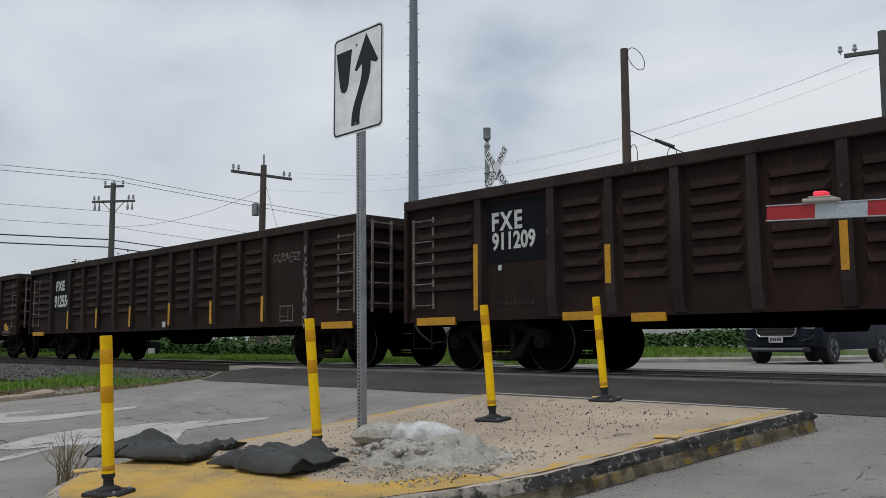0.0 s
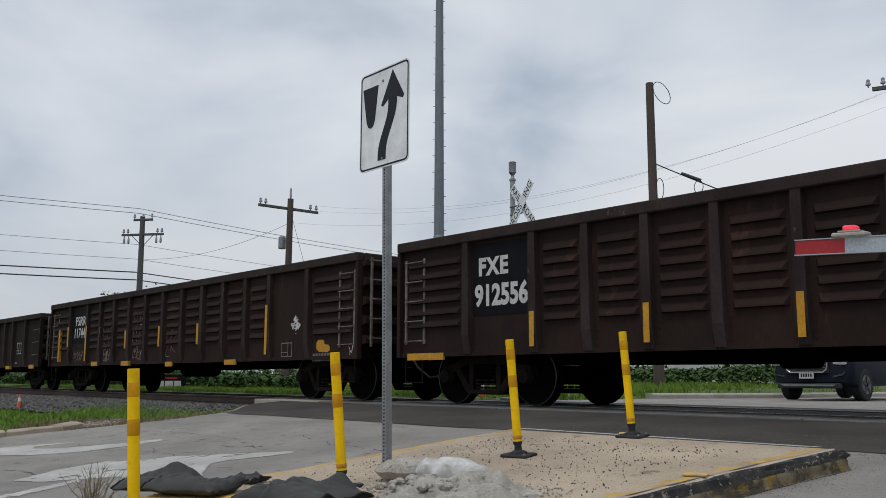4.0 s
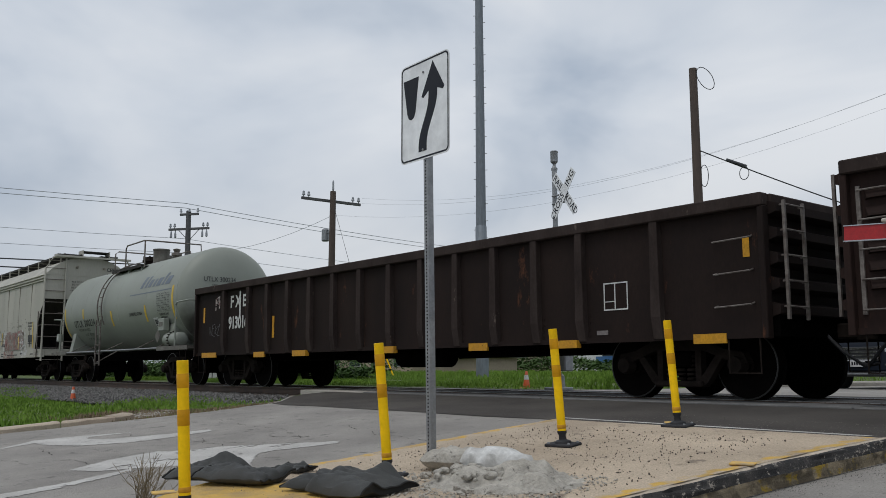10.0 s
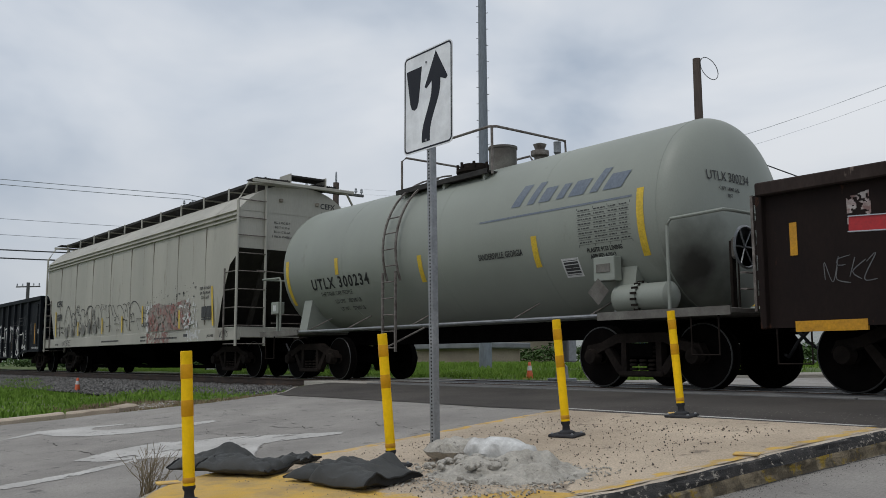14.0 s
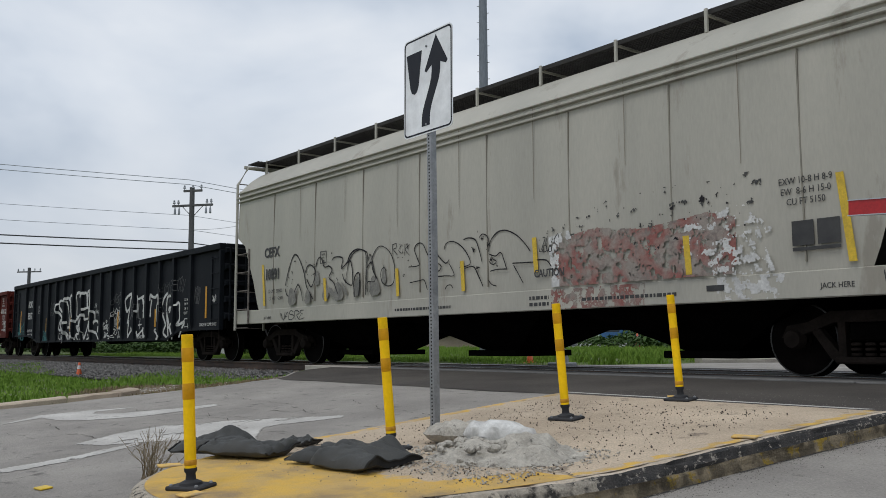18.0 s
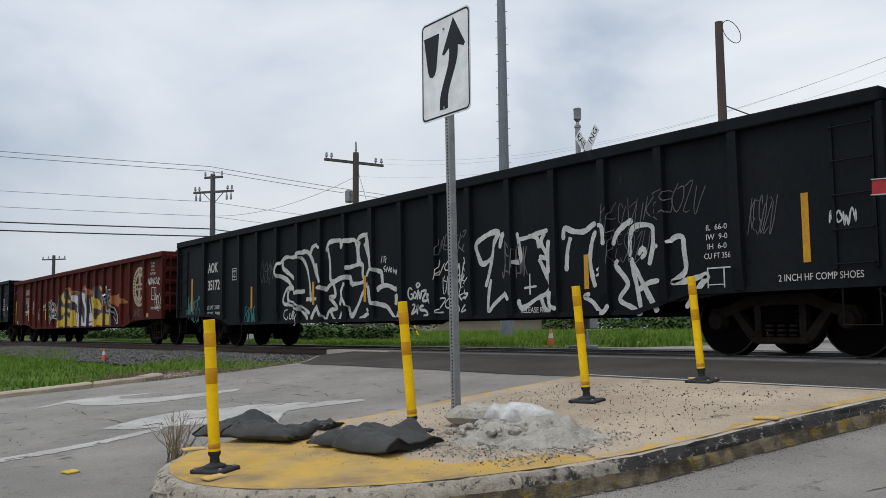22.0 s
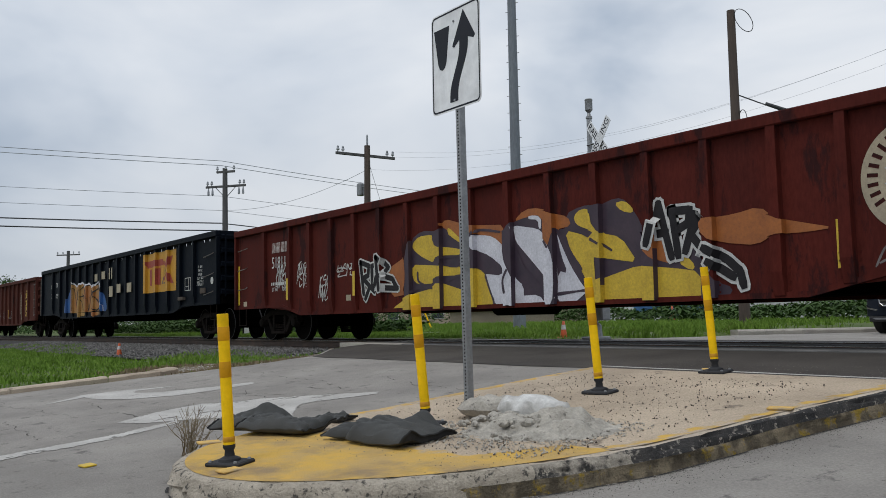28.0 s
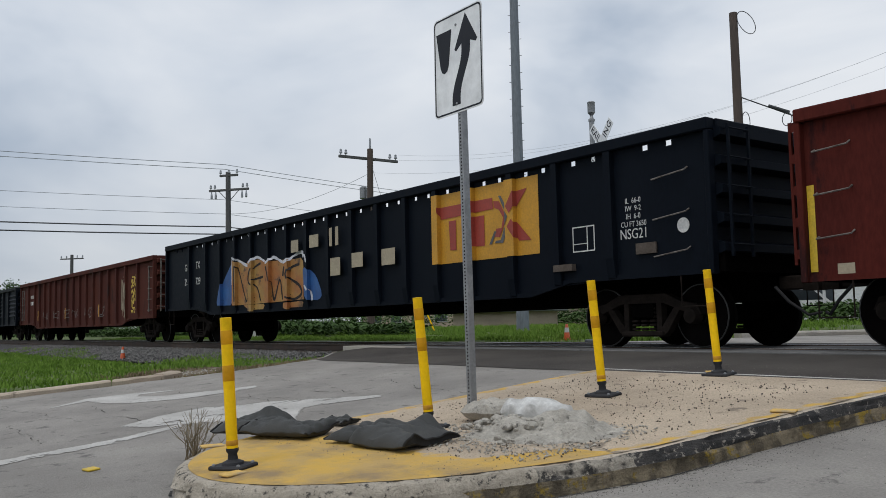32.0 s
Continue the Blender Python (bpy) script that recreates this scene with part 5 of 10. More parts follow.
u2 = utility_pole(-33.42, 20.66, 8.25, 0.17, 0.13, "brown timber utility pole with one crossarm and a transformer", "timber_pole", dx=0.12)
crossarm(u2, 1.5, 8.12, 88, "grey timber crossarm", (-1.4, -1.15, 1.1, 1.4))
part("insulator", Shape().lathe([(0, 0.03), (0.1, 0.05), (0.45, 0.04), (0.5, 0.02)], (0.12, 0, 8.55), "z", 8), M["insulator"], u2)
part("transformer", Shape().lathe([(0, 0.14), (0.03, 0.17), (0.5, 0.17), (0.55, 0.12), (0.6, 0.04)], (-0.32, -0.1, 6.35), "z", 14), M["galv"], u2, "grey can transformer", smooth=True)
part("bracket", Shape().box(-0.3, 0.05, -0.12, -0.06, 6.7, 6.76), M["galv"], u2)
u3 = utility_pole(-92.0, 22.4, 8.0, 0.2, 0.15, "distant timber utility pole with a crossarm", dx=0.0)
crossarm(u3, 1.3, 7.9, 40, "grey timber crossarm", (-1.2, -0.6, 0.6, 1.2))
u4 = utility_pole(-15.17, 21.88, 9.25, 0.16, 0.115, "bare brown timber pole with a loop of cable", "timber_pole", z0=-0.2)
loop = [(0.12 + 0.33 * (1 - math.cos(a)) * 0.9, 0, 9.3 - 0.02 + 0.30 * math.sin(a) - 0.26 * (1 - math.cos(a)) * 0.9) for a in [0.35 * i for i in range(19)]]
part("cable_loop", Shape().tube(loop, 0.012, 5), M["wire"], u4)
loop = [(0.1 + 0.14 * (1 - math.cos(a)), 0, 6.3 + 0.32 * math.sin(a) * 1.0 - 0.15) for a in [0.35 * i for i in range(19)]]
part("cable_loop", Shape().tube(loop, 0.012, 5), M["wire"], u4)
u5 = utility_pole(-9.62, 27.04, 9.6, 0.16, 0.12, "timber pole with a slanted crossarm of insulators", "timber_grey", z0=-0.2)
crossarm(u5, 1.05, 9.2, 20, "grey timber crossarm", (-1.15, -0.75, 0.2, 0.7, 1.15))

tall = thing("steel_pole", pose(-22.92, 20.25, -0.3), "tall tapered grey steel transmission pole with step bolts", "steel pole")
part("shaft", Shape().tube([(0.0, 0.0, 0), (0, 0, 6.2), (0, 0, 14), (0, 0, 24)], 0.212, 16, r2=0.10), M["steel_pole"], tall, smooth=True)
part("base_sleeve", Shape().lathe([(0, 0.222), (5.6, 0.196), (5.62, 0.18)], (0, 0, 0), "z", 16), M["steel_pole"], tall, smooth=True)
for i in range(60):
    z = 4.0 + 0.3 * i
    r = 0.212 - 0.112 * z / 24
    a = radians(212 if i % 2 else 30)
    part("step_bolt", Shape().tube([(r * math.cos(a) * 0.9, r * math.sin(a) * 0.9, z), ((r + 0.07) * math.cos(a), (r + 0.07) * math.sin(a), z)], 0.012, 5), M["galv"], tall)

mast = thing("crossbuck_mast", pose(-12.95, 13.54, -0.1), "grey crossing mast with a white crossbuck sign", "crossing sign")
part("mast_pipe", Shape().tube([(0, 0, 0), (0, 0, 4.75)], 0.055, 14), M["galv"], mast, smooth=True)
part("mast_cap", Shape().lathe([(4.70, 0.07), (4.74, 0.07), (4.76, 0.045), (4.82, 0.03), (4.86, 0.06), (4.88, 0.08), (5.08, 0.08), (5.10, 0.088), (5.12, 0.07)], (0, 0, 0), "z", 14), M["galv"], mast, smooth=True)
for sgn, words in ((1, "CROSSING"), (-1, "RAILROAD")):
    bl = part("blade", Shape().box(-0.57, 0.57, -0.004, 0.004, -0.11, 0.11, 0.003), M["sign_white"], mast, "white reflective blade", m=pose(0, 0, 0, 0, 0, -13) @ pose(0.52, -0.12 - 0.012 * sgn, 4.10, 0, -48 * sgn, 0))
    for half, off in ((words[:5 if sgn > 0 else 4], -0.33), (words[5 if sgn > 0 else 4:], 0.36)):
        part("lettering", text_mesh(half, 0.145, M["sign_black"], 0.95, 1.05), M["sign_black"], bl, m=pose(off, -0.0055, 0, 90, 0, 0))
part("bracket", Shape().tube([(0, -0.08, 4.12), (0.44, -0.1, 4.12)], 0.02, 6).tube([(0, -0.08, 3.95), (0.4, -0.1, 3.95)], 0.02, 6), M["galv"], mast)


def wire(a, b, sag, r, label, material="wire_pale", n=14):
    a, b = Vector(a), Vector(b)
    pts = [a.lerp(b, i / n) - Vector((0, 0, sag * 4 * (i / n) * (1 - i / n))) for i in range(n + 1)]
    tagged(part("overhead_wire", Shape().tube(pts, r, 4), M[material]), label, "cable", "overhead wires")


for z, lab in ((9.44, "thin bare wire over the road"), (9.18, "thin bare wire over the road"), (7.48, "thin bare wire over the road"), (6.69, "thin bare wire over the road")):
    r = 0.017 if z > 9 else 0.012
    wire((-46.1, 19.17, z), (-49.6, -8.0, z + 0.05), 0.12, r, lab)
    wire((-46.1, 19.17, z), (-50.4, 55.0, z - 0.1), 0.35, r, lab)
for z in (5.97, 5.56):
    wire((-46.0, 19.1, z), (-49.8, -8.0, z + 0.05), 0.15, 0.032, "thick black telephone cable", "wire")
    wire((-46.0, 19.1, z), (-50.4, 55.0, z - 0.2), 0.35, 0.028, "thick black telephone cable", "wire")
wire((-32.7, 21.77, 7.98), (-10.19, 25.93, 8.52), 1.2, 0.0035, "thin bare wire sagging between poles")
wire((-32.72, 21.8, 7.75), (-9.9, 26.0, 8.62), 1.2, 0.0035, "thin bare wire sagging between poles")
wire((-33.4, 20.7, 7.2), (-9.62, 26.2, 8.31), 1.3, 0.0035, "thin bare wire sagging between poles")
wire((-33.3, 20.7, 7.2), (-46.0, 19.2, 6.69), 0.5, 0.010, "thin bare wire sagging between poles")
wire((-33.3, 20.6, 7.9), (-31.2, 21.8, ground_z(-31.2, 21.8)), 0.0, 0.010, "thin steel guy wire", "wire")
wire((-15.1, 21.9, 6.75), (-9.0, 26.6, 3.4), 0.1, 0.018, "black service cable with a splice case", "wire")
ring_pts = [(-14.08 + 0.15 * math.cos(a), 22.6, 5.98 + 0.19 * math.sin(a)) for a in [0.35 * i for i in range(19)]]
tagged(part("cable_coil", Shape().tube(ring_pts, 0.012, 5), M["wire"]), "small coil of black cable hanging on the service cable", "cable coil")
tagged(part("splice_case", Shape().tube([(-14.5, 22.36, 6.42), (-14.05, 22.7, 6.18)], 0.05, 8), M["wire"]), "black splice case on the service cable", "cable splice")
wire((-9.6, 27.0, 9.3), (40, 45, 13), 0.4, 0.007, "thin bare wire sagging between poles")


# ---- the lowered gate arm ----
gate = thing("crossing_gate", pose(4.6, 7.0, road_z(7)), "lowered red and white crossing gate arm with warning lights", "crossing gate")
gz0 = road_z(7)
part("mast_pipe", Shape().tube([(0, 0.25, 0), (0, 0.25, 3.4)], 0.06, 12), M["galv"], gate, smooth=True)
part("gate_motor", Shape().box(-0.25, 0.25, 0.05, 0.45, 0.85, 1.45, 0.03), M["galv"], gate)
tilt = pose(0, 0, 1.17 - 0.0, 0, 3.35, 0)
stripe = 0.406
for i in range(20):
    a = -8.1 + stripe * i
    seg = part("arm_stripe", Shape().box(a, a + stripe, -0.012, 0.012, -0.058, 0.058), M["red_stripe" if i % 2 == 0 else "arm_grey"], gate, m=tilt)
part("arm_rim", Shape().box(-8.105, 0.1, -0.02, 0.02, -0.066, -0.058).box(-8.105, 0.1, -0.02, 0.02, 0.058, 0.066), M["arm_grey"], gate, m=tilt)
for x in (-7.65, -5.0, -2.4):
    lt = part("gate_lamp", Shape().box(x - 0.14, x + 0.14, -0.05, 0.05, 0.066, 0.10, 0.01).box(x - 0.09, x + 0.09, -0.045, 0.045, 0.10, 0.115, 0.005), M["panel_light"], gate, m=tilt)
    part("lens", Shape().box(x - 0.05, x + 0.05, -0.05, 0.05, 0.113, 0.155, 0.012), M["lamp_red"], lt, "glowing red warning lens")


# ---- the train ----
TRAIN_T = (0, 7, 13, 20, 26, 32)
TRAIN_S = (0.0, 28.70, 52.53, 80.54, 104.33, 128.2)
WHEEL_R = 0.44
CARS, WHEELSETS = [], []


def train_s(t):
    return float(np.interp(t, TRAIN_T, TRAIN_S))


def wheelset_meshes():
    prof = [(-0.07, 0.10), (-0.07, 0.36), (-0.075, WHEEL_R - 0.055), (-0.07, WHEEL_R), (0.05, WHEEL_R - 0.003), (0.062, WHEEL_R + 0.025), (0.075, WHEEL_R + 0.02), (0.075, 0.37), (0.03, 0.33), (0.03, 0.12), (0.08, 0.10)]
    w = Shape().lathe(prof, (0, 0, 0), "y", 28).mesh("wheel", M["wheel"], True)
    rim = Shape().lathe([(-0.076, WHEEL_R - 0.022), (-0.080, WHEEL_R - 0.018), (-0.079, WHEEL_R - 0.006), (-0.071, WHEEL_R - 0.001)], (0, 0, 0), "y", 28, False).mesh("rim", M["tread"], True)
    hub = Shape().lathe([(-0.10, 0.05), (-0.10, 0.09), (-0.06, 0.11)], (0, 0, 0), "y", 10).box(0.06, 0.09, -0.11, -0.09, -0.015, 0.015).box(-0.09, -0.06, -0.11, -0.09, -0.015, 0.015).mesh("hub", M["bogie"], False)
    ax = Shape().tube([(0, -1.05, 0), (0, 1.05, 0)], 0.085, 12).mesh("axle", M["frame_black"], True)
    return w, rim, hub, ax


WM = wheelset_meshes()


def sideframe_mesh():
    s = Shape()
    # arch above, trough below, columns and pedestals, as one cast frame
    s.prism([(-1.03, 0.46), (-0.96, 0.60), (-0.70, 0.64), (-0.42, 0.76), (0.42, 0.76), (0.70, 0.64), (0.96, 0.60), (1.03, 0.46), (0.90, 0.44), (0.66, 0.53), (0.38, 0.63), (-0.38, 0.63), (-0.66, 0.53), (-0.90, 0.44)], -0.07, 0.07, "y")
    for sx in (-1, 1):
        s.prism([(sx * 0.66, 0.53), (sx * 0.56, 0.56), (sx * 0.30, 0.24), (sx * 0.36, 0.17), (sx * 0.44, 0.22)], -0.06, 0.06, "y")
        s.box(sx * 0.30 - 0.045, sx * 0.30 + 0.045, -0.06, 0.06, 0.22, 0.66)
    s.box(-0.38, 0.38, -0.10, 0.10, 0.16, 0.24, 0.02)
    return s.mesh("side_frame", M["bogie"])


SF = sideframe_mesh()
SPRING = Shape()
for k in range(6):
    SPRING.lathe([(0.245 + 0.058 * k, 0.045), (0.255 + 0.058 * k, 0.06), (0.275 + 0.058 * k, 0.06), (0.285 + 0.058 * k, 0.045)], (0, 0, 0), "z", 10)
SPRING_M = SPRING.mesh("spring", M["bogie"], True)
CAP_M = Shape().lathe([(-0.06, 0.05), (-0.05, 0.10), (0.0, 0.115), (0.1, 0.115)], (0, 0, 0), "y", 14).mesh("bearing_cap", M["bogie"], True)


def bogie(car, x):
    for wx in (-0.875, 0.875):
        ws = part("wheelset", WM[3], None, car, m=pose(x + wx, 0, WHEEL_R))
        for sy in (-1, 1):
            turn = pose(0, sy * 0.7535 + sy * 0.03, 0, 0, 0, 0 if sy < 0 else 180)
            part("wheel", WM[0], None, ws, m=turn)
            part("wheel_rim", WM[1], None, ws, m=turn)
            part("wheel_hub", WM[2], None, ws, m=turn)
        WHEELSETS.append((ws, x + wx))
    for sy in (-1, 1):
        fr = part("side_frame", SF, None, car, m=pose(x, sy * 1.0, 0))
        for dx in (-0.16, 0.0, 0.16):
            part("spring", SPRING_M, None, fr, m=pose(dx, -sy * 0.0 + sy * 0.01, 0))
        for wx in (-0.875, 0.875):
            part("bearing_cap", CAP_M, None, fr, m=pose(wx, sy * 0.08, WHEEL_R, 0, 0, 0 if sy < 0 else 180))
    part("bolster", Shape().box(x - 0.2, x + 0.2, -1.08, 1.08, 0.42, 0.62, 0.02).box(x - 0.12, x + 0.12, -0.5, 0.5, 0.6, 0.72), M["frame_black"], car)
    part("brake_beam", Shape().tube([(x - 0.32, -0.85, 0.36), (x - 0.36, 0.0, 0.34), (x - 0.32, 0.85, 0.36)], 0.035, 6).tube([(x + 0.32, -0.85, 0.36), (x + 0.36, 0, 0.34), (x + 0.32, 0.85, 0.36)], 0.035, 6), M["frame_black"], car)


def coupler(car, x, sgn):
    c = part("coupler", Shape().box(min(x, x + sgn * 0.42), max(x, x + sgn * 0.42), -0.07, 0.07, 0.76, 0.95, 0.02)
             .prism([(x + sgn * 0.40, -0.14), (x + sgn * 0.62, -0.15), (x + sgn * 0.64, -0.05), (x + sgn * 0.50, 0.0), (x + sgn * 0.60, 0.10), (x + sgn * 0.52, 0.15), (x + sgn * 0.40, 0.13)], 0.74, 0.98, "z"), M["bogie"], car)
    part("air_hose", Shape().tube([(x + sgn * 0.1, -0.3, 0.8), (x + sgn * 0.3, -0.32, 0.6), (x + sgn * 0.5, -0.2, 0.42), (x + sgn * 0.62, -0.08, 0.45)], 0.022, 6), M["rubber"], car, smooth=True)
    return c


def ladder(car, x0, x1, z0, z1, y, n, material="ladder", stiles=True):
    s = Shape()
    if stiles:
        for x in (x0, x1):
            s.box(x - 0.022, x + 0.022, y - 0.02, y + 0.005, z0 - 0.05, z1 + 0.05)
    ld = part("ladder", s if stiles else Shape().box(x0, x1, y - 0.008, y + 0.008, z0 - 0.008, z0 + 0.008), M[material], car)
    for i in range(n):
        z = z0 + (z1 - z0) * i / (n - 1)
        part("rung", Shape().tube([(x0, y + 0.05, z), (x0, y - 0.045, z), (x1, y - 0.045, z), (x1, y + 0.05, z)], 0.011, 6), M[material], ld)
    return ld


def stirrup(car, x0, x1, y, z0=0.42, z1=0.8):
    part("step_stirrup", Shape().tube([(x0, y, z1), (x0, y, z0), (x1, y, z0), (x1, y, z1)], 0.014, 6), M["bogie"], car)


def car_empty(x_left, label, category="railcar"):
    c = thing("gondola_car", pose(x_left, YC, 0), label, category, "cars of the freight train")
    CARS.append((c, x_left))
    return c


def decal(car, x0, x1, z0, z1, y, material, name="reflector_strip", label=""):
    return part(name, Shape().box(x0, x1, y - 0.003, y, z0, z1), M[material], car, label)


def gondola(x_left, L, top, bot, ribs, paint, chord, label, corrugated=(), belly=0.0, n_waves=6, chord_h=0.16, load=True, chord_slots=False, end_ladders=(True, True)):
    car = car_empty(x_left, label)
    iron = {"black_car": "black_car", "navy_car": "navy_car", "red_car": "red_car"}.get(paint, "ladder")
    pw = -HALF + 0.09          # plane of the side sheets
    edges = [0.06] + list(ribs) + [L - 0.06]

    def low(x):
        if not belly:
            return bot
        return bot - belly * max(0.0, min(1.0, (x - 2.6) / 0.9, (L - 2.6 - x) / 0.9))
    for sgn in (-1, 1):
        for i, (a, b) in enumerate(zip(edges, edges[1:])):
            s = Shape()
            waves = []
            y0, y1 = sorted((sgn * -pw, sgn * (-pw - 0.03)))
            za, zb = low(a), low(b)
            yo = sgn * -pw
            yi = sgn * (-pw - 0.03)
            up = top - chord_h - 0.085 if chord_slots and sgn < 0 else top
            s.add([(a, yo, za), (b, yo, zb), (b, yo, up), (a, yo, up), (a, yi, za), (b, yi, zb), (b, yi, up), (a, yi, up)],
                  [(0, 1, 2, 3), (7, 6, 5, 4), (0, 4, 5, 1), (2, 6, 7, 3), (0, 3, 7, 4), (1, 5, 6, 2)])
            if sgn < 0 and i in corrugated:
                z_lo, z_hi = bot + 0.42, top - 0.30
                for k in range(n_waves):
                    zc = z_lo + (z_hi - z_lo) * (k + 0.5) / n_waves
                    hw, d, e = (z_hi - z_lo) / n_waves * 0.30, 0.06, 0.05
                    aa, bb = a + 0.16, b - 0.16
                    waves.append(Shape().add([(aa, pw, zc - hw), (bb, pw, zc - hw), (bb, pw, zc + hw), (aa, pw, zc + hw),
                           (aa + e, pw - d, zc - hw * 0.86), (bb - e, pw - d, zc - hw * 0.86), (bb - e, pw - d * 0.92, zc - hw * 0.45), (aa + e, pw - d * 0.92, zc - hw * 0.45)],
                          [(0, 1, 5, 4), (1, 2, 6, 5), (2, 3, 7, 6), (3, 0, 4, 7), (4, 5, 6, 7)]))
            sheet_ob = part("side_sheet", s, M[paint], car)
            for wv in waves:
                part("corrugation", wv, M[paint], sheet_ob)
            if up < top:
                m_ = (a + b) / 2
                for f0, f1 in ((a, m_ - 0.26), (m_ - 0.15, m_ + 0.15), (m_ + 0.26, b)):
                    part("slot_filler", Shape().box(f0, f1, pw, pw + 0.03, up, top - chord_h), M[paint], car)
        for x in ribs:
            z0 = low(x)
            yo = -HALF
            r = Shape()
            w0, w1 = 0.085, 0.062
            r.add([(x - w0, sgn * -pw, z0), (x + w0, sgn * -pw, z0), (x + w0 * 0.85, sgn * (HALF - 0.045), z0 + 0.02), (x - w0 * 0.85, sgn * (HALF - 0.045), z0 + 0.02),
                   (x - w0, sgn * -pw, z0 + 0.22), (x + w0, sgn * -pw, z0 + 0.22), (x + w0 * 0.9, sgn * HALF, z0 + 0.30), (x - w0 * 0.9, sgn * HALF, z0 + 0.30),
                   (x - w1, sgn * -pw, top - chord_h), (x + w1, sgn * -pw, top - chord_h), (x + w1, sgn * HALF, top - chord_h), (x - w1, sgn * HALF, top - chord_h)],
                  [(0, 1, 2, 3), (3, 2, 6, 7), (7, 6, 10, 11), (0, 3, 7, 4), (4, 7, 11, 8), (1, 5, 6, 2), (5, 9, 10, 6), (8, 11, 10, 9), (0, 4, 5, 1), (4, 8, 9, 5)])
            part("side_post", r, M[chord], car)
            if sgn < 0:
                riv = Shape()
                for k in range(4):
                    for dx in (-0.12, 0.12):
                        riv.box(x + dx - 0.012, x + dx + 0.012, pw - 0.008, pw, z0 + 0.08 + 0.09 * k, z0 + 0.104 + 0.09 * k)
                tagged(part("rivets", riv, M[paint], car), kind="stuff")
        ya, yb = sorted((sgn * (HALF - 0.16), sgn * (HALF + 0.015)))
        part("top_chord", Shape().box(0.0, L, ya, yb, top - chord_h, top, 0.015), M[chord], car)
        sl = Shape()
        pts = [0.05, 2.6, 3.5, L - 3.5, L - 2.6, L - 0.05] if belly else [0.05, L - 0.05]
        for a, b in zip(pts, pts[1:]):
            sl.add([(a, sgn * (HALF - 0.11), low(a) - 0.01), (b, sgn * (HALF - 0.11), low(b) - 0.01), (b, sgn * (HALF - 0.11), low(b) + 0.06), (a, sgn * (HALF - 0.11), low(a) + 0.06),
                    (a, sgn * (HALF - 0.06), low(a) - 0.01), (b, sgn * (HALF - 0.06), low(b) - 0.01), (b, sgn * (HALF - 0.06), low(b) + 0.06), (a, sgn * (HALF - 0.06), low(a) + 0.06)],
                   [(0, 1, 2, 3), (4, 7, 6, 5), (0, 4, 5, 1), (2, 6, 7, 3), (0, 3, 7, 4), (1, 5, 6, 2)])
        part("side_sill", sl, M[paint], car)
    for x0, sg in ((0.05, -1), (L - 0.05, 1)):
        xe, xi = x0, x0 - sg * 0.05
        part("end_sheet", Shape().box(min(xe, xi), max(xe, xi), -HALF + 0.1, HALF - 0.1, bot + 0.05, top - 0.02), M[paint], car)
        for k in range(5):
            z = bot + 0.32 + (top - bot - 0.5) * k / 4
            part("end_rib", Shape().prism([(xe, z - 0.10), (xe + sg * 0.16, z - 0.05), (xe + sg * 0.16, z + 0.05), (xe, z + 0.10)], -HALF + 0.12, HALF - 0.12, "y"), M[paint], car)
        for y in (-HALF + 0.06, HALF - 0.06):
            part("corner_post", Shape().box(min(xe - sg * 0.02, xe + sg * 0.06), max(xe - sg * 0.02, xe + sg * 0.06), y - 0.06, y + 0.06, bot - 0.02, top - chord_h, 0.01), M[paint], car)
        part("end_chord", Shape().box(min(xe - sg * 0.1, xe + sg * 0.08), max(xe - sg * 0.1, xe + sg * 0.08), -HALF + 0.16, HALF - 0.16, top - chord_h, top - 0.004, 0.015), M[chord], car)
        ys = (-HALF + 0.2, -HALF + 0.62)
        for k in range(5):
            z = bot + 0.25 + (top - bot - 0.5) * k / 4 + 0.1
            part("end_rung", Shape().tube([(xe + sg * 0.05, ys[0], z), (xe + sg * 0.23, ys[0], z), (xe + sg * 0.23, ys[1], z), (xe + sg * 0.05, ys[1], z)], 0.012, 6), M[iron], car)
        for yy in ys:
            part("end_stile", Shape().box(min(xe + sg * 0.20, xe + sg * 0.235), max(xe + sg * 0.20, xe + sg * 0.235), yy - 0.018, yy + 0.018, bot + 0.2, top - 0.1), M[iron], car)
        part("end_sill", Shape().box(min(xe, xe + sg * 0.12), max(xe, xe + sg * 0.12), -HALF + 0.15, HALF - 0.15, bot + 0.0, bot + 0.3, 0.01), M["frame_black"], car)
        coupler(car, x0, sg)
        for sy in (-1, 1):
            xa = x0 - sg * 0.1
            stirrup(car, min(xa, xa - sg * 0.42), max(xa, xa - sg * 0.42), sy * (HALF - 0.08), bot - 0.42, bot + 0.05)
    if end_ladders[0]:
        ladder(car, 0.16, 0.62, bot + 0.25, top - 0.35, pw - 0.01, 5, iron)
    if end_ladders[1]:
        ladder(car, L - 0.62, L - 0.16, bot + 0.25, top - 0.35, pw - 0.01, 5, iron)
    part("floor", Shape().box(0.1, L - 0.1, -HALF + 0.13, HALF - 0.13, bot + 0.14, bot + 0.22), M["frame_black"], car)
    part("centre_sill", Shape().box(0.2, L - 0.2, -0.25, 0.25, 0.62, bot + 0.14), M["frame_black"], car)
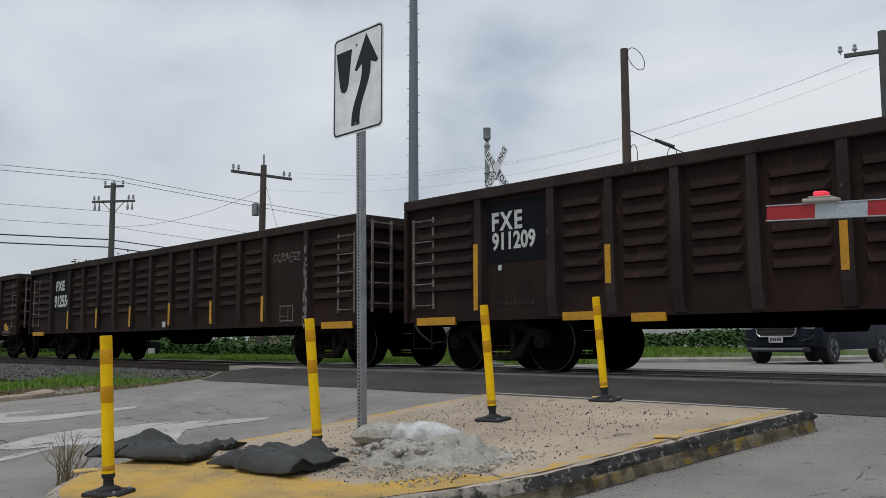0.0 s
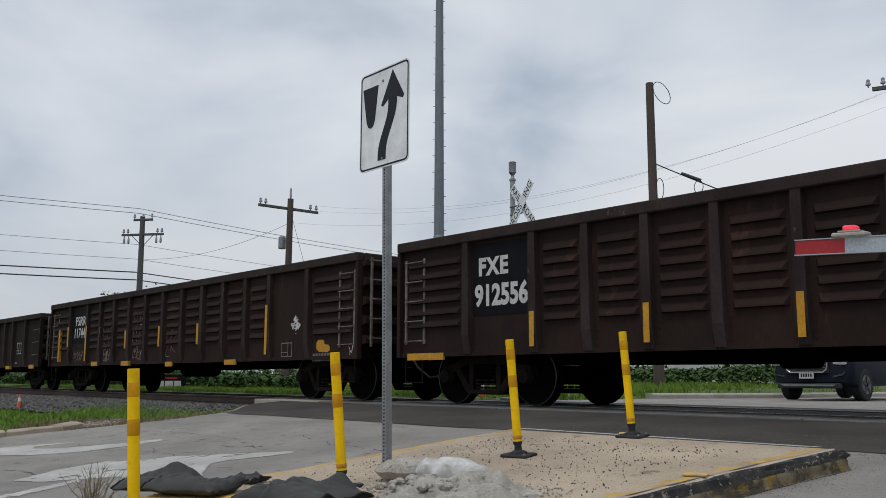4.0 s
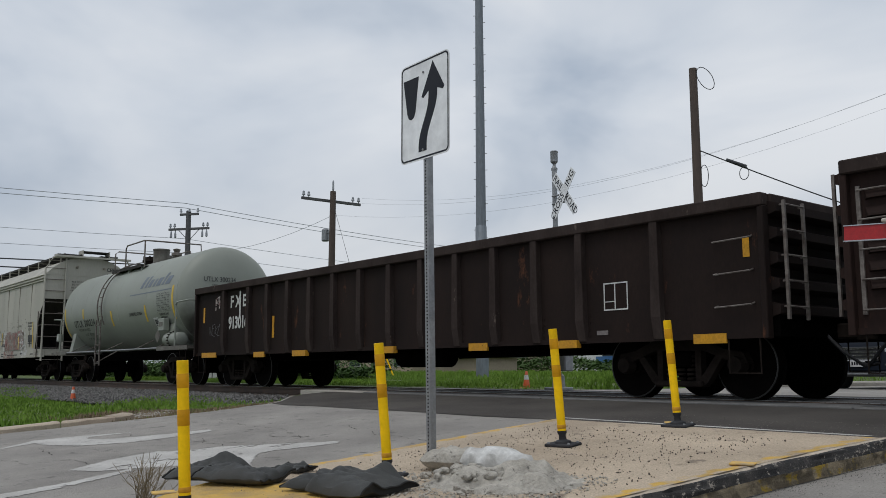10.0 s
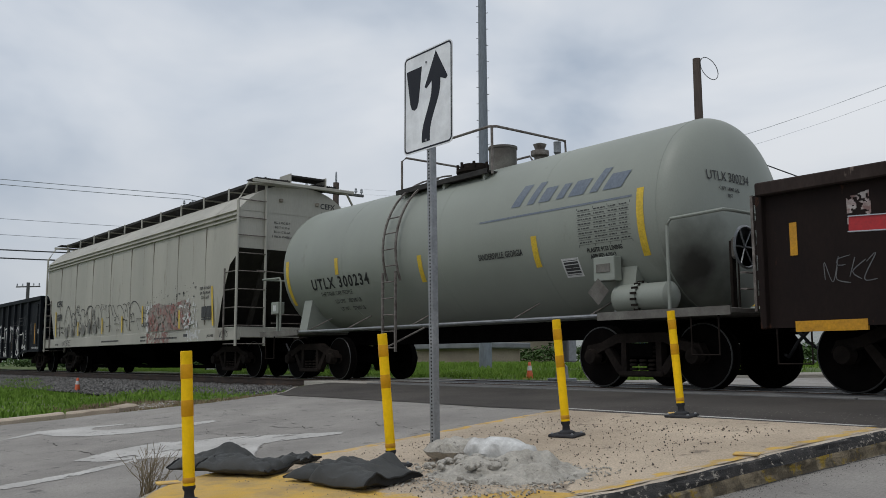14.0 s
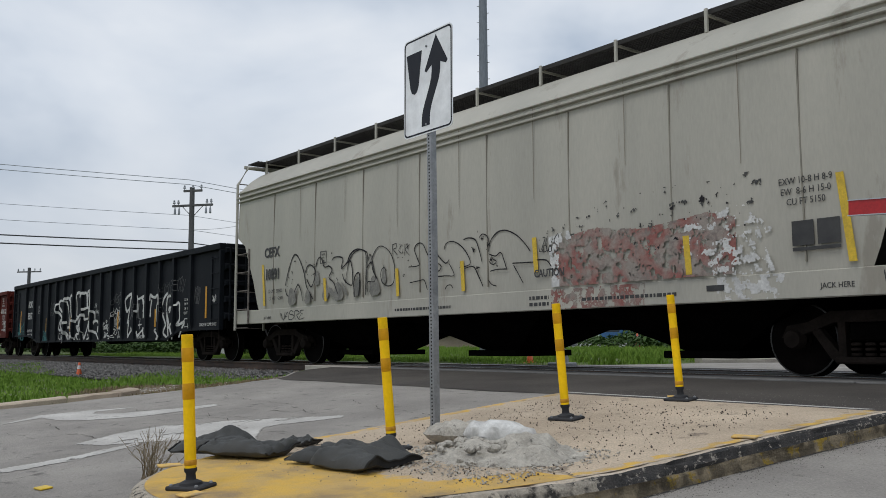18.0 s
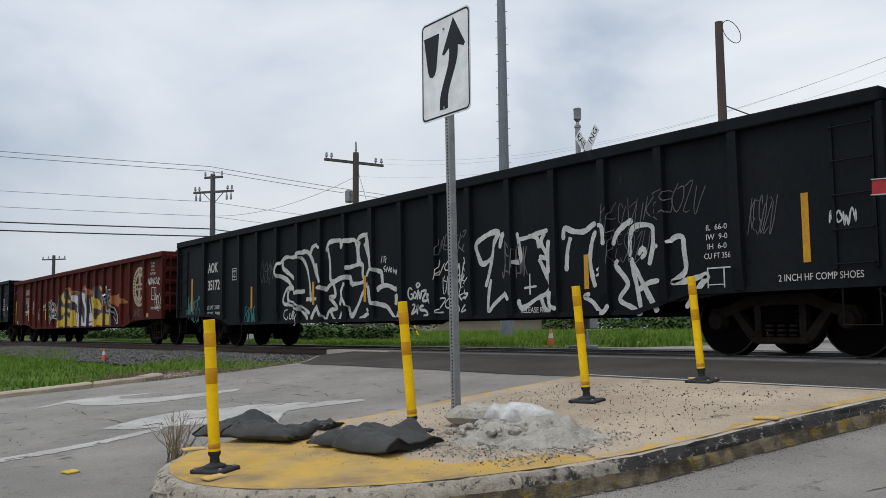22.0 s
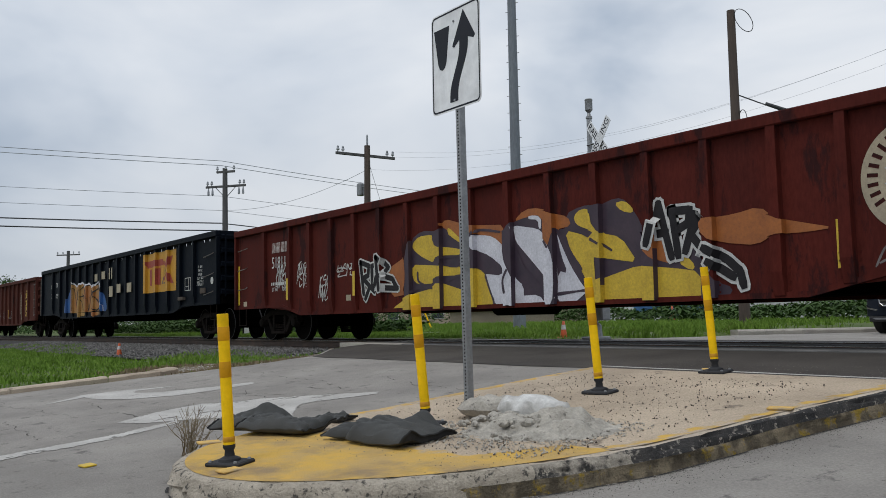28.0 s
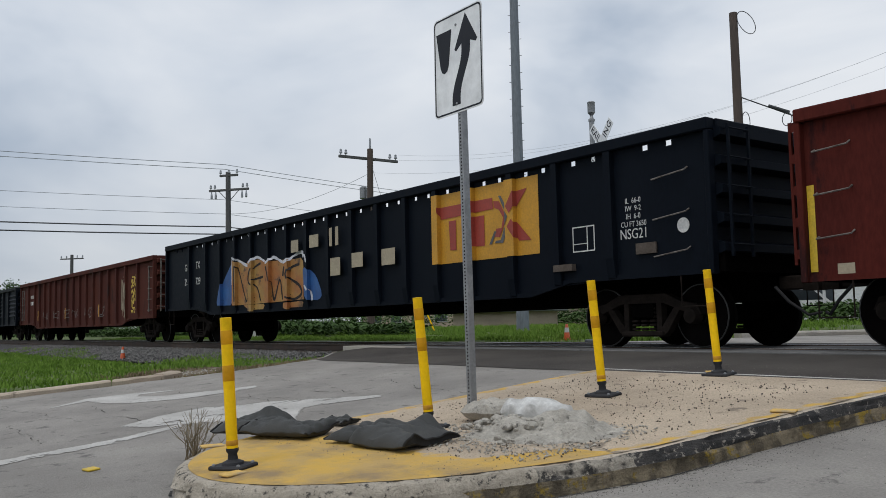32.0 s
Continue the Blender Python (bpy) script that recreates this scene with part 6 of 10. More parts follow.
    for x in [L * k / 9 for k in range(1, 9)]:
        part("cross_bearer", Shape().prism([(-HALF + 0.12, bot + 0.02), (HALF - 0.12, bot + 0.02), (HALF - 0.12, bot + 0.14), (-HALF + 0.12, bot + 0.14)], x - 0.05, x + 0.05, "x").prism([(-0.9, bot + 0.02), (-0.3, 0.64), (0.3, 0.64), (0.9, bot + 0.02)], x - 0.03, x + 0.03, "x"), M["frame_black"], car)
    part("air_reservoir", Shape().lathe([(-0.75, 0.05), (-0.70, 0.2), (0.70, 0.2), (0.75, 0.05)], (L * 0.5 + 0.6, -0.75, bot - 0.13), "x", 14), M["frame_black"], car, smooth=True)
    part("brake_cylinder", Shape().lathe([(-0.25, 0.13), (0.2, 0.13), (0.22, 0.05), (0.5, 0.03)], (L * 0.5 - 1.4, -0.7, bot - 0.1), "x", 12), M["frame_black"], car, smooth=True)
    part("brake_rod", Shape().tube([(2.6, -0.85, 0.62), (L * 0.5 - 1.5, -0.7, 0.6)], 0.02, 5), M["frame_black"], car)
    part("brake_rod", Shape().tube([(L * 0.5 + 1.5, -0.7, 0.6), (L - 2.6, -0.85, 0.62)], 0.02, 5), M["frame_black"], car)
    if load:
        sc = Shape()
        rnd = random.Random(int(abs(x_left) * 10))
        for k in range(int(L * 3)):
            x, yy = rnd.uniform(0.5, L - 0.5), rnd.uniform(-HALF + 0.3, HALF - 0.3)
            a, r = rnd.uniform(0, 3.14), rnd.uniform(0.06, 0.22)
            zc = top - rnd.uniform(0.02, 0.16)
            sc.tube([(x - r * math.cos(a), yy - r * math.sin(a), zc - 0.05), (x + r * math.cos(a), yy + r * math.sin(a), zc + rnd.uniform(-0.03, 0.05))], rnd.uniform(0.02, 0.05), 5)
        sc.box(0.2, L - 0.2, -HALF + 0.2, HALF - 0.2, bot + 0.22, top - 0.22)
        part("scrap_load", sc, M["rail"], car, "rusty scrap metal load")
    for x in (1.6, L - 1.6):
        bogie(car, x)
    return car


RIBS_FX = (1.66, 3.05, 4.02, 5.0, 6.0, 7.02, 8.05, 9.08, 10.1, 11.1, 12.08, 13.05, 14.45)
CORR = (0, 2, 3, 4, 5, 6, 7, 8, 9, 10, 11, 13)
RW = -HALF - 0.003           # just proud of the posts
PW = -HALF + 0.085           # just proud of the sheets
car_a = gondola(-10.83, 16.1, 2.70, 0.76, RIBS_FX, "rust_brown", "chord_brown", "dark brown corrugated gondola car loaded with scrap", CORR)
car_b = gondola(-28.06, 16.0, 2.66, 0.76, RIBS_FX, "rust_brown", "chord_brown", "rust-stained dark brown corrugated gondola car", CORR)
car_c = gondola(-45.30, 16.1, 2.65, 0.76, RIBS_FX, "rust_brown", "chord_brown", "dark brown corrugated gondola car with yellow strips", CORR)
RIBS_D = (1.63, 2.92, 3.83, 4.75, 5.67, 6.58, 7.53, 8.5, 9.45, 10.4, 11.33, 12.25, 13.15, 14.47)
car_d = gondola(-62.3, 16.05, 2.46, 0.76, RIBS_D, "rust_brown_two", "chord_brown", "low dark brown gondola car with flat sides", (), end_ladders=(False, False))
RIBS_G = tuple([1.9, 3.1] + [4.12 + 1.01 * k for k in range(13)] + [17.25, 18.4])
car_g = gondola(-113.25, 20.25, 2.93, 0.80, RIBS_G, "black_car", "black_car", "black gondola car covered in white graffiti", (), belly=0.24, load=False)
RIBS_H = tuple([1.7, 3.05] + [4.02 + 0.968 * k for k in range(13)] + [16.5, 17.85])
car_h = gondola(-133.95, 19.5, 2.80, 0.80, RIBS_H, "red_car", "red_car", "oxide red gondola car with yellow and white graffiti", (), belly=0.2, load=False, end_ladders=(False, False))
RIBS_I = tuple([1.95, 3.2] + [4.22 + 1.0 * k for k in range(12)] + [16.3, 17.35, 18.45])
car_i = gondola(-155.35, 20.2, 2.97, 0.98, RIBS_I, "navy_car", "navy_car", "navy black gondola car with a yellow and red emblem", (), belly=0.18, load=False, end_ladders=(False, False), chord_slots=True)
car_j = gondola(-176.6, 20.1, 2.80, 0.80, tuple([1.7, 3.05] + [4.05 + 1.0 * k for k in range(13)] + [17.1, 18.4]), "rust_car", "rust_car", "rusty red gondola car with faded graffiti", (), belly=0.2, load=False)
car_k = gondola(-194.2, 16.5, 2.75, 0.80, RIBS_FX, "navy_car", "black_car", "dark gondola car at the tail of the train", CORR, load=False)


# ---- lettering, strips and graffiti on the gondolas ----
def side_y(ribs):
    def f(x):
        return -HALF - 0.004 if any(abs(x - r) < 0.105 for r in ribs) else PW
    return f


def spline(pts, step=0.035):
    out = []
    for i in range(len(pts) - 1):
        p0, p1, p2, p3 = [Vector(pts[max(0, min(len(pts) - 1, i + k))]) for k in (-1, 0, 1, 2)]
        n = max(2, int((p2 - p1).length / step))
        for j in range(n):
            t = j / n
            out.append(0.5 * ((2 * p1) + (p2 - p0) * t + (2 * p0 - 5 * p1 + 4 * p2 - p3) * t * t + (3 * p1 - p0 - 3 * p2 + p3) * t ** 3))
    return out + [Vector(pts[-1])]


def ribbon(s, pts, width, yf, lift=0.0, rnd=None, sharp=False):
    """A painted stroke along points of (x, z), laid on the car's side."""
    if sharp:
        q = []
        for a, b in zip(pts, pts[1:]):
            a, b = Vector(a), Vector(b)
            n = max(1, int((b - a).length / 0.05))
            q += [a.lerp(b, j / n) for j in range(n)]
        pts = q + [Vector(pts[-1])]
    else:
        pts = spline(pts)
    base = len(s.v)
    lift += 0.00025 * (len(s.f) // 6 % 14)
    for i, p in enumerate(pts):
        d = (pts[min(i + 1, len(pts) - 1)] - pts[max(i - 1, 0)])
        d = d.normalized() if d.length > 1e-6 else Vector((1, 0))
        n = Vector((-d.y, d.x))
        w = width * 0.5 * (1 + (0.45 * noise.noise((p.x * 3, p.y * 3, width * 40)) + 0.3 * noise.noise((p.x * 13, p.y * 13, 2)) if rnd else 0))
        if rnd and i in (0, len(pts) - 1):
            w *= 0.55
        y = yf(p.x) - lift
        for q in (p + n * w, p - n * w):
            s.v.append((q.x, y, q.y))
    s.f += [(base + 2 * i, base + 2 * i + 1, base + 2 * i + 3, base + 2 * i + 2) for i in range(len(pts) - 1)]


GLYPHS = {
    "s": [[(.92, .82), (.55, 1), (.12, .8), (.3, .55), (.8, .42), (.9, .15), (.5, 0), (.05, .12)]],
    "u": [[(.1, 1), (.12, .25), (.5, 0), (.85, .25), (.9, 1)]],
    "e": [[(.9, 1), (.15, .93), (.22, .52), (.8, .55)], [(.2, .5), (.1, .06), (.95, .0)]],
    "r": [[(.1, 0), (.15, 1), (.75, .92), (.78, .6), (.25, .5), (.95, 0)]],
    "n": [[(.08, 0), (.15, 1), (.78, .02), (.92, 1)]],
    "z": [[(.08, .9), (.92, 1), (.1, .06), (.95, 0)]],
    "a": [[(.05, 0), (.5, 1), (.95, 0)], [(.25, .4), (.75, .4)]],
    "o": [[(.5, 1), (.1, .6), (.2, .1), (.6, 0), (.9, .4), (.8, .85), (.5, 1)]],
    "k": [[(.12, 1), (.15, 0)], [(.9, 1), (.2, .5), (.95, 0)]],
    "w": [[(.05, 1), (.25, 0), (.5, .7), (.75, 0), (.95, 1)]],
    "y": [[(.1, 1), (.45, .5), (.9, 1)], [(.45, .5), (.3, 0)]],
    "t": [[(.05, .92), (.95, 1)], [(.5, .95), (.42, 0)]],
}


def scrawl(car, keys, x0, x1, z0, z1, width, material, yf, slant=0.12, seed=1, lift=0.0, outline=0.0, sharp=False, name="graffiti", label="sprayed graffiti tag"):
    """Abstract letter-like strokes in a row; outline: fat hollow strokes of that thickness."""
    rnd = random.Random(seed)
    s = Shape()
    n = len(keys)
    cw = (x1 - x0) / n
    for i, k in enumerate(keys):
        up = rnd.uniform(-0.06, 0.06) * (z1 - z0)
        for stroke in GLYPHS[k]:
            pts = []
            for u, v in stroke:
                j = 0.07 if outline else 0.2
                u, v = u + rnd.uniform(-j, j), v + rnd.uniform(-j, j) * 0.8
                pts.append((x0 + cw * (i + u * 1.02) + slant * (v - 0.5) * (z1 - z0), z0 + up + v * (z1 - z0)))
            if outline:
                q = spline(pts, 0.12) if not sharp else [Vector(p) for p in pts]
                lft, rgt = [], []
                for j, p in enumerate(q):
                    d = (q[min(j + 1, len(q) - 1)] - q[max(j - 1, 0)]).normalized()
                    nn = Vector((-d.y, d.x)) * outline * (0.5 + 0.12 * rnd.uniform(-1, 1))
                    lft.append(p + nn)
                    rgt.append(p - nn)
                loop = lft + rgt[::-1]
                ribbon(s, loop + [loop[0]], width, yf, lift, rnd, True)
            else:
                ribbon(s, pts, width, yf, lift, rnd, sharp)
    return part(name, s, M[material], car, label)


LAYER = [0]


def soften(poly):
    """Cuts every corner of an outline once."""
    out = []
    for p, q in zip(poly, poly[1:] + poly[:1]):
        p, q = Vector(p), Vector(q)
        k = min(0.25, 0.09 / max((q - p).length, 1e-4))
        out += [p.lerp(q, k), p.lerp(q, 1 - k)]
    return [tuple(q) for q in out]


def clip_x(poly, c, side):
    """What of a convex outline lies beyond x = c (side 1) or before it (side -1)."""
    out = []
    for p, q in zip(poly, poly[1:] + poly[:1]):
        dp, dq = (p[0] - c) * side, (q[0] - c) * side
        if dp >= 0:
            out.append(p)
        if dp * dq < 0:
            k = dp / (dp - dq)
            out.append((c, p[1] + (q[1] - p[1]) * k))
    return out


def blot(car, poly, material, yf, lift=0.0, cell=0.05, name="graffiti_fill", label="filled graffiti shape", holes=0.0, seed=0, sharp=False):
    """A painted area inside an outline of (x, z), laid on the side: a clean shape, or flaking cells where holes is set."""
    if holes:
        return flakes(car, poly, material, yf, lift, cell, name, label, holes, seed)
    edge = poly if sharp else soften(poly)
    LAYER[0] += 1
    lift += 0.00022 * (LAYER[0] % 9)
    xs = [p[0] for p in edge]
    x, last = min(xs), yf(min(xs))
    cuts = [min(xs) - 1]
    while x < max(xs):
        x += 0.005
        if abs(yf(x) - last) > 1e-5:
            cuts += [x - 0.006, x]
            last = yf(x)
    cuts.append(max(xs) + 1)
    s = Shape()
    for tri in tessellate_polygon([[Vector((px, pz, 0)) for px, pz in edge]]):
        for c0, c1 in zip(cuts, cuts[1:]):
            piece = clip_x(clip_x([edge[k] for k in tri], c0, 1), c1, -1)
            if len(piece) > 2:
                n = len(s.v)
                s.v += [(px, yf(px) - lift, pz) for px, pz in piece]
                s.f.append(tuple(range(n, n + len(piece))))
    return part(name, s, M[material], car, label)


def flakes(car, poly, material, yf, lift, cell, name, label, holes, seed):
    xs, zs = [p[0] for p in poly], [p[1] for p in poly]
    s = Shape()
    index = {}

    def vert(i, j):
        if (i, j) not in index:
            index[i, j] = len(s.v)
            x = min(xs) + i * cell
            s.v.append((x, yf(x) - lift, min(zs) + j * cell))
        return index[i, j]
    m = len(poly)
    for i in range(int((max(xs) - min(xs)) / cell) + 1):
        for j in range(int((max(zs) - min(zs)) / cell) + 1):
            x, z = min(xs) + (i + .5) * cell, min(zs) + (j + .5) * cell
            inside = False
            for a in range(m):
                (xa, za), (xb, zb) = poly[a], poly[(a + 1) % m]
                if (za > z) != (zb > z) and x < (xb - xa) * (z - za) / (zb - za) + xa:
                    inside = not inside
            if inside and (noise.noise((x * 9, z * 9, seed)) * 0.75 + noise.noise((x * 31, z * 31, seed)) * 0.4 > holes - 0.5):
                s.f.append((vert(i, j), vert(i + 1, j), vert(i + 1, j + 1), vert(i, j + 1)))
    return tagged(part(name, s, M[material], car, label), kind="stuff")


def strips(car, upright, flat, material, ribs):
    for x, z0, z1 in upright:
        if ribs is RIBS_FX and not any(abs(x - r) < 0.1 for r in ribs):
            part("reflector_strip", Shape().box(x - 0.045, x + 0.045, PW - 0.075, PW, z0, z1), M[material], car)
        else:
            decal(car, x - 0.045, x + 0.045, z0, z1, RW if any(abs(x - r) < 0.1 for r in ribs) else PW, material)
    for x0, x1, z0, z1 in flat:
        deep = 0.035 if not any(x0 - 0.08 < r < x1 + 0.08 for r in ribs) else 0.09
        part("reflector_strip", Shape().box(x0, x1, PW - deep, PW, z0, z1), M[material], car)


def data_box(car, x0, x1, z0, z1, bars=True, material="letter_white", split=0.6):
    s = Shape()
    t = 0.018
    y = PW - 0.003
    s.box(x0, x1, y, y + 0.003, z0, z0 + t).box(x0, x1, y, y + 0.003, z1 - t, z1).box(x0, x0 + t, y, y + 0.003, z0 + t, z1 - t).box(x1 - t, x1, y, y + 0.003, z0 + t, z1 - t)
    xm = x0 + (x1 - x0) * split
    s.box(xm, xm + t, y, y + 0.003, z0 + t, z1 - t).box(x0 + t, xm, y, y + 0.003, z0 + (z1 - z0) * 0.3, z0 + (z1 - z0) * 0.3 + t * 0.7)
    return part("data_box", s, M[material], car, "white stencilled data box")


def bars(car, x, z, w, h, n, material, y=None, name="small_print"):
    """Unreadable small print as rows of short bars."""
    rnd = random.Random(int(x * 100 + z * 10))
    s = Shape()
    yy = PW if y is None else y
    for k in range(n):
        zz, xx = z - k * h * 1.9, x
        while xx < x + w:
            l = rnd.uniform(0.4, 1.2) * h * 1.5
            s.box(xx, min(xx + l, x + w), yy - 0.003, yy, zz - h / 2, zz + h / 2)
            xx += l + h * 0.5
    return tagged(part(name, s, M[material], car, "small stencilled print"), kind="stuff")


YA, YD, YG, YH, YI = side_y(RIBS_FX), side_y(RIBS_D), side_y(RIBS_G), side_y(RIBS_H), side_y(RIBS_I)
RJ = tuple([1.7, 3.05] + [4.05 + 1.0 * k for k in range(13)] + [17.1, 18.4])
YJ = side_y(RJ)

# first car
decal(car_a, 1.76, 2.94, 1.58, 2.48, PW, "patch_black", "number_panel", "black number panel")
side_text(car_a, "FXE", 2.17, 2.17, 0.25, M["letter_white"], PW - 0.004, stretch=0.86, spacing=1.25, bold=0.012, label="white stencilled reporting mark")
side_text(car_a, "911209", 2.3, 1.88, 0.235, M["letter_white"], PW - 0.004, stretch=0.82, bold=0.01, label="white stencilled car number")
strips(car_a, [(1.62, 0.9, 1.88), (4.0, 1.18, 1.68), (7.0, 1.16, 1.68), (10.05, 1.16, 1.68), (13.05, 1.16, 1.68)], [(0.25, 1.12, 0.70, 0.82), (3.2, 3.75, 0.72, 0.83), (4.3, 4.8, 0.68, 0.79), (8.2, 8.7, 0.70, 0.80), (12.3, 12.8, 0.70, 0.80)], "decal_yellow", RIBS_FX)
bars(car_a, 1.9, 0.99, 0.8, 0.05, 1, "chord_brown")
decal(car_a, 2.0, 2.06, 1.47, 1.55, PW, "letter_white", "sticker", "small white sticker")
# second car
decal(car_b, 1.76, 2.94, 1.35, 2.45, PW, "patch_black", "number_panel", "black number panel")
side_text(car_b, "FXE", 2.2, 2.08, 0.25, M["letter_white"], PW - 0.004, stretch=0.95, spacing=1.15, bold=0.016, label="hand-painted white reporting mark")
side_text(car_b, "912556", 2.36, 1.64, 0.30, M["letter_white"], PW - 0.004, stretch=0.85, bold=0.018, label="hand-painted white car number")
strips(car_b, [(3.05, 0.86, 1.36), (5.0, 0.86, 1.36), (7.02, 0.86, 1.36), (9.08, 0.86, 1.36), (10.95, 0.86, 1.34), (13.0, 0.86, 1.36)], [(0.22, 1.11, 0.70, 0.81), (14.9, 15.8, 0.69, 0.81)], "decal_yellow", RIBS_FX)
scrawl(car_b, "eszonesz", 13.25, 14.15, 2.0, 2.14, 0.016, "letter_dim", YA, 0.1, 3, name="faded_lettering", label="faded cream lettering")
data_box(car_b, 13.5, 13.95, 0.85, 1.15, material="letter_dim")
blot(car_b, [(14.38, 0.7), (14.5, 0.7), (14.53, 1.2), (14.48, 2.3), (14.42, 2.3), (14.40, 1.4)], "letter_dim", YA, 0.001, 0.012, "paint_drips", "pale dribbled paint on a post", 0.45, 2)
decal(car_b, 8.6, 8.75, 0.82, 0.95, PW, "letter_white", "sticker", "small white sticker")
# third car
decal(car_c, 1.76, 2.96, 1.4, 2.4, PW, "patch_black", "number_panel", "black number panel")
side_text(car_c, "FSRR", 2.38, 2.03, 0.25, M["letter_white"], PW - 0.004, stretch=0.98, spacing=1.08, bold=0.008, label="white stencilled reporting mark")
side_text(car_c, "117441", 2.42, 1.68, 0.27, M["letter_white"], PW - 0.004, stretch=0.86, spacing=1.05, bold=0.008, label="white stencilled car number")
strips(car_c, [(0.85, 0.88, 1.84), (1.62, 1.3, 1.9), (3.07, 0.88, 1.88), (5.85, 1.17, 1.64), (7.9, 1.17, 1.66), (9.95, 1.17, 1.64), (13.0, 0.88, 1.88)], [(3.45, 3.9, 0.73, 0.85), (5.7, 6.15, 0.72, 0.84), (8.25, 8.62, 0.68, 0.79), (11.2, 11.7, 0.69, 0.80)], "decal_yellow", RIBS_FX)
blot(car_c, [(14.72, 0.9), (15.17, 0.88), (15.15, 1.02), (14.98, 1.03), (14.97, 1.12), (14.72, 1.12)], "decal_yellow", YA, 0.001, 0.03, "reflector_strip", "chipped amber strip")
blot(car_c, [(13.98, 1.64), (14.17, 1.45), (13.98, 1.24), (13.8, 1.45)], "letter_white", YA, 0.001, 0.02, "diamond_mark", "white striped diamond mark", 0.42, 4)
data_box(car_c, 13.47, 13.87, 0.82, 1.1, material="letter_dim")
scrawl(car_c, "hesoyz".replace("h", "k"), 1.95, 2.65, 0.92, 1.12, 0.014, "letter_faint", YA, 0.1, 5)
scrawl(car_c, "ewsk", 4.2, 4.8, 0.85, 1.2, 0.018, "letter_faint", YA, 0.1, 6)
scrawl(car_c, "nks", 4.1, 4.85, 1.35, 1.8, 0.016, "letter_faint", YA, 0.1, 7)
scrawl(car_c, "eun", 6.2, 6.85, 1.3, 1.95, 0.016, "letter_faint", YA, 0.1, 70)
scrawl(car_c, "zk", 8.1, 8.8, 1.0, 1.5, 0.014, "letter_dim", YA, 0.1, 71)
scrawl(car_c, "osez", 6.2, 6.8, 0.9, 1.2, 0.016, "letter_faint", YA, 0.1, 8)
bars(car_c, 1.9, 1.28, 0.9, 0.05, 1, "chord_brown")
bars(car_c, 14.6, 0.84, 0.7, 0.05, 2, "letter_dim")
scrawl(car_c, "y", 15.75, 15.9, 0.8, 1.0, 0.02, "letter_white", YA, 0, 9)
# fourth car
side_text(car_d, "F X E", 2.3, 2.0, 0.27, M["letter_white"], PW - 0.004, stretch=0.95, bold=0.01, label="white stencilled reporting mark")
side_text(car_d, "913016", 2.31, 1.5, 0.27, M["letter_white"], PW - 0.004, stretch=0.85, bold=0.012, label="white stencilled car number")
decal(car_d, 2.36, 2.43, 1.62, 2.25, PW - 0.001, "letter_white", "paint_smear", "white paint smear")
strips(car_d, [(0.41, 1.57, 1.95), (4.04, 1.1, 1.58), (15.77, 1.72, 1.95)], [(0.4, 1.22, 0.70, 0.82), (3.2, 3.7, 0.68, 0.80), (5.05, 5.6, 0.68, 0.80), (8.25, 8.7, 0.69, 0.81), (10.7, 11.15, 0.69, 0.81), (12.7, 13.1, 0.69, 0.80), (15.0, 15.47, 0.70, 0.82)], "decal_yellow", RIBS_D)
data_box(car_d, 13.54, 13.96, 1.19, 1.57, split=0.45)
blot(car_d, [(1.05, 1.85), (1.32, 1.9), (1.3, 2.2), (1.05, 2.15)], "letter_faint", YD, 0.001, 0.012, "paint_smear", "faded white paint smear", 0.5, 6)
scrawl(car_d, "nekz", 0.75, 1.35, 1.25, 1.5, 0.012, "spray_grey", YD, 0.1, 12)
decal(car_d, 13.4, 13.6, 0.86, 0.92, PW, "letter_dim", "placard_holder")
for i, z in enumerate((1.95, 1.55, 1.15)):
    part("grab_iron", Shape().tube([(15.35, PW, z), (15.35, PW - 0.07, z - 0.02), (15.85, PW - 0.07, z), (15.85, PW, z + 0.02)], 0.011, 6), M["ladder"], car_d)
# black car
side_text(car_g, "AOK", 2.38, 2.06, 0.25, M["letter_white"], PW - 0.004, stretch=0.8, bold=0.006, label="white stencilled reporting mark")
side_text(car_g, "35172", 2.45, 1.6, 0.25, M["letter_white"], PW - 0.004, stretch=0.86, bold=0.006, label="white stencilled car number")
side_text(car_g, "LD LMT  210000", 2.45, 1.02, 0.10, M["letter_white"], PW - 0.004, stretch=0.85)
side_text(car_g, "LT WT    76000", 2.45, 0.82 + 0.03, 0.10, M["letter_white"], PW - 0.004, stretch=0.85)
data_box(car_g, 3.6, 3.88, 1.68, 1.98, split=0.98)
side_text(car_g, "PLATE", 3.74, 1.9, 0.055, M["letter_white"], PW - 0.004, stretch=0.8)
side_text(car_g, "C", 3.74, 1.78, 0.10, M["letter_white"], PW - 0.004)
side_text(car_g, "RELEASE ROD", 14.77, 0.66, 0.085, M["letter_white"], PW - 0.004, stretch=0.9)
side_text(car_g, "2 INCH HF COMP SHOES", 19.42, 0.93, 0.08, M["letter_white"], PW - 0.004, stretch=0.8)
side_text(car_g, "IL  66-0", 18.08, 1.62, 0.07, M["letter_white"], PW - 0.004)
side_text(car_g, "IW  9-0", 18.08, 1.50, 0.07, M["letter_white"], PW - 0.004)
side_text(car_g, "IH  6-0", 18.08, 1.38, 0.07, M["letter_white"], PW - 0.004)
side_text(car_g, "CU FT 3564", 18.1, 1.26, 0.07, M["letter_white"], PW - 0.004, stretch=0.85)
data_box(car_g, 17.92, 18.32, 0.80, 1.12)
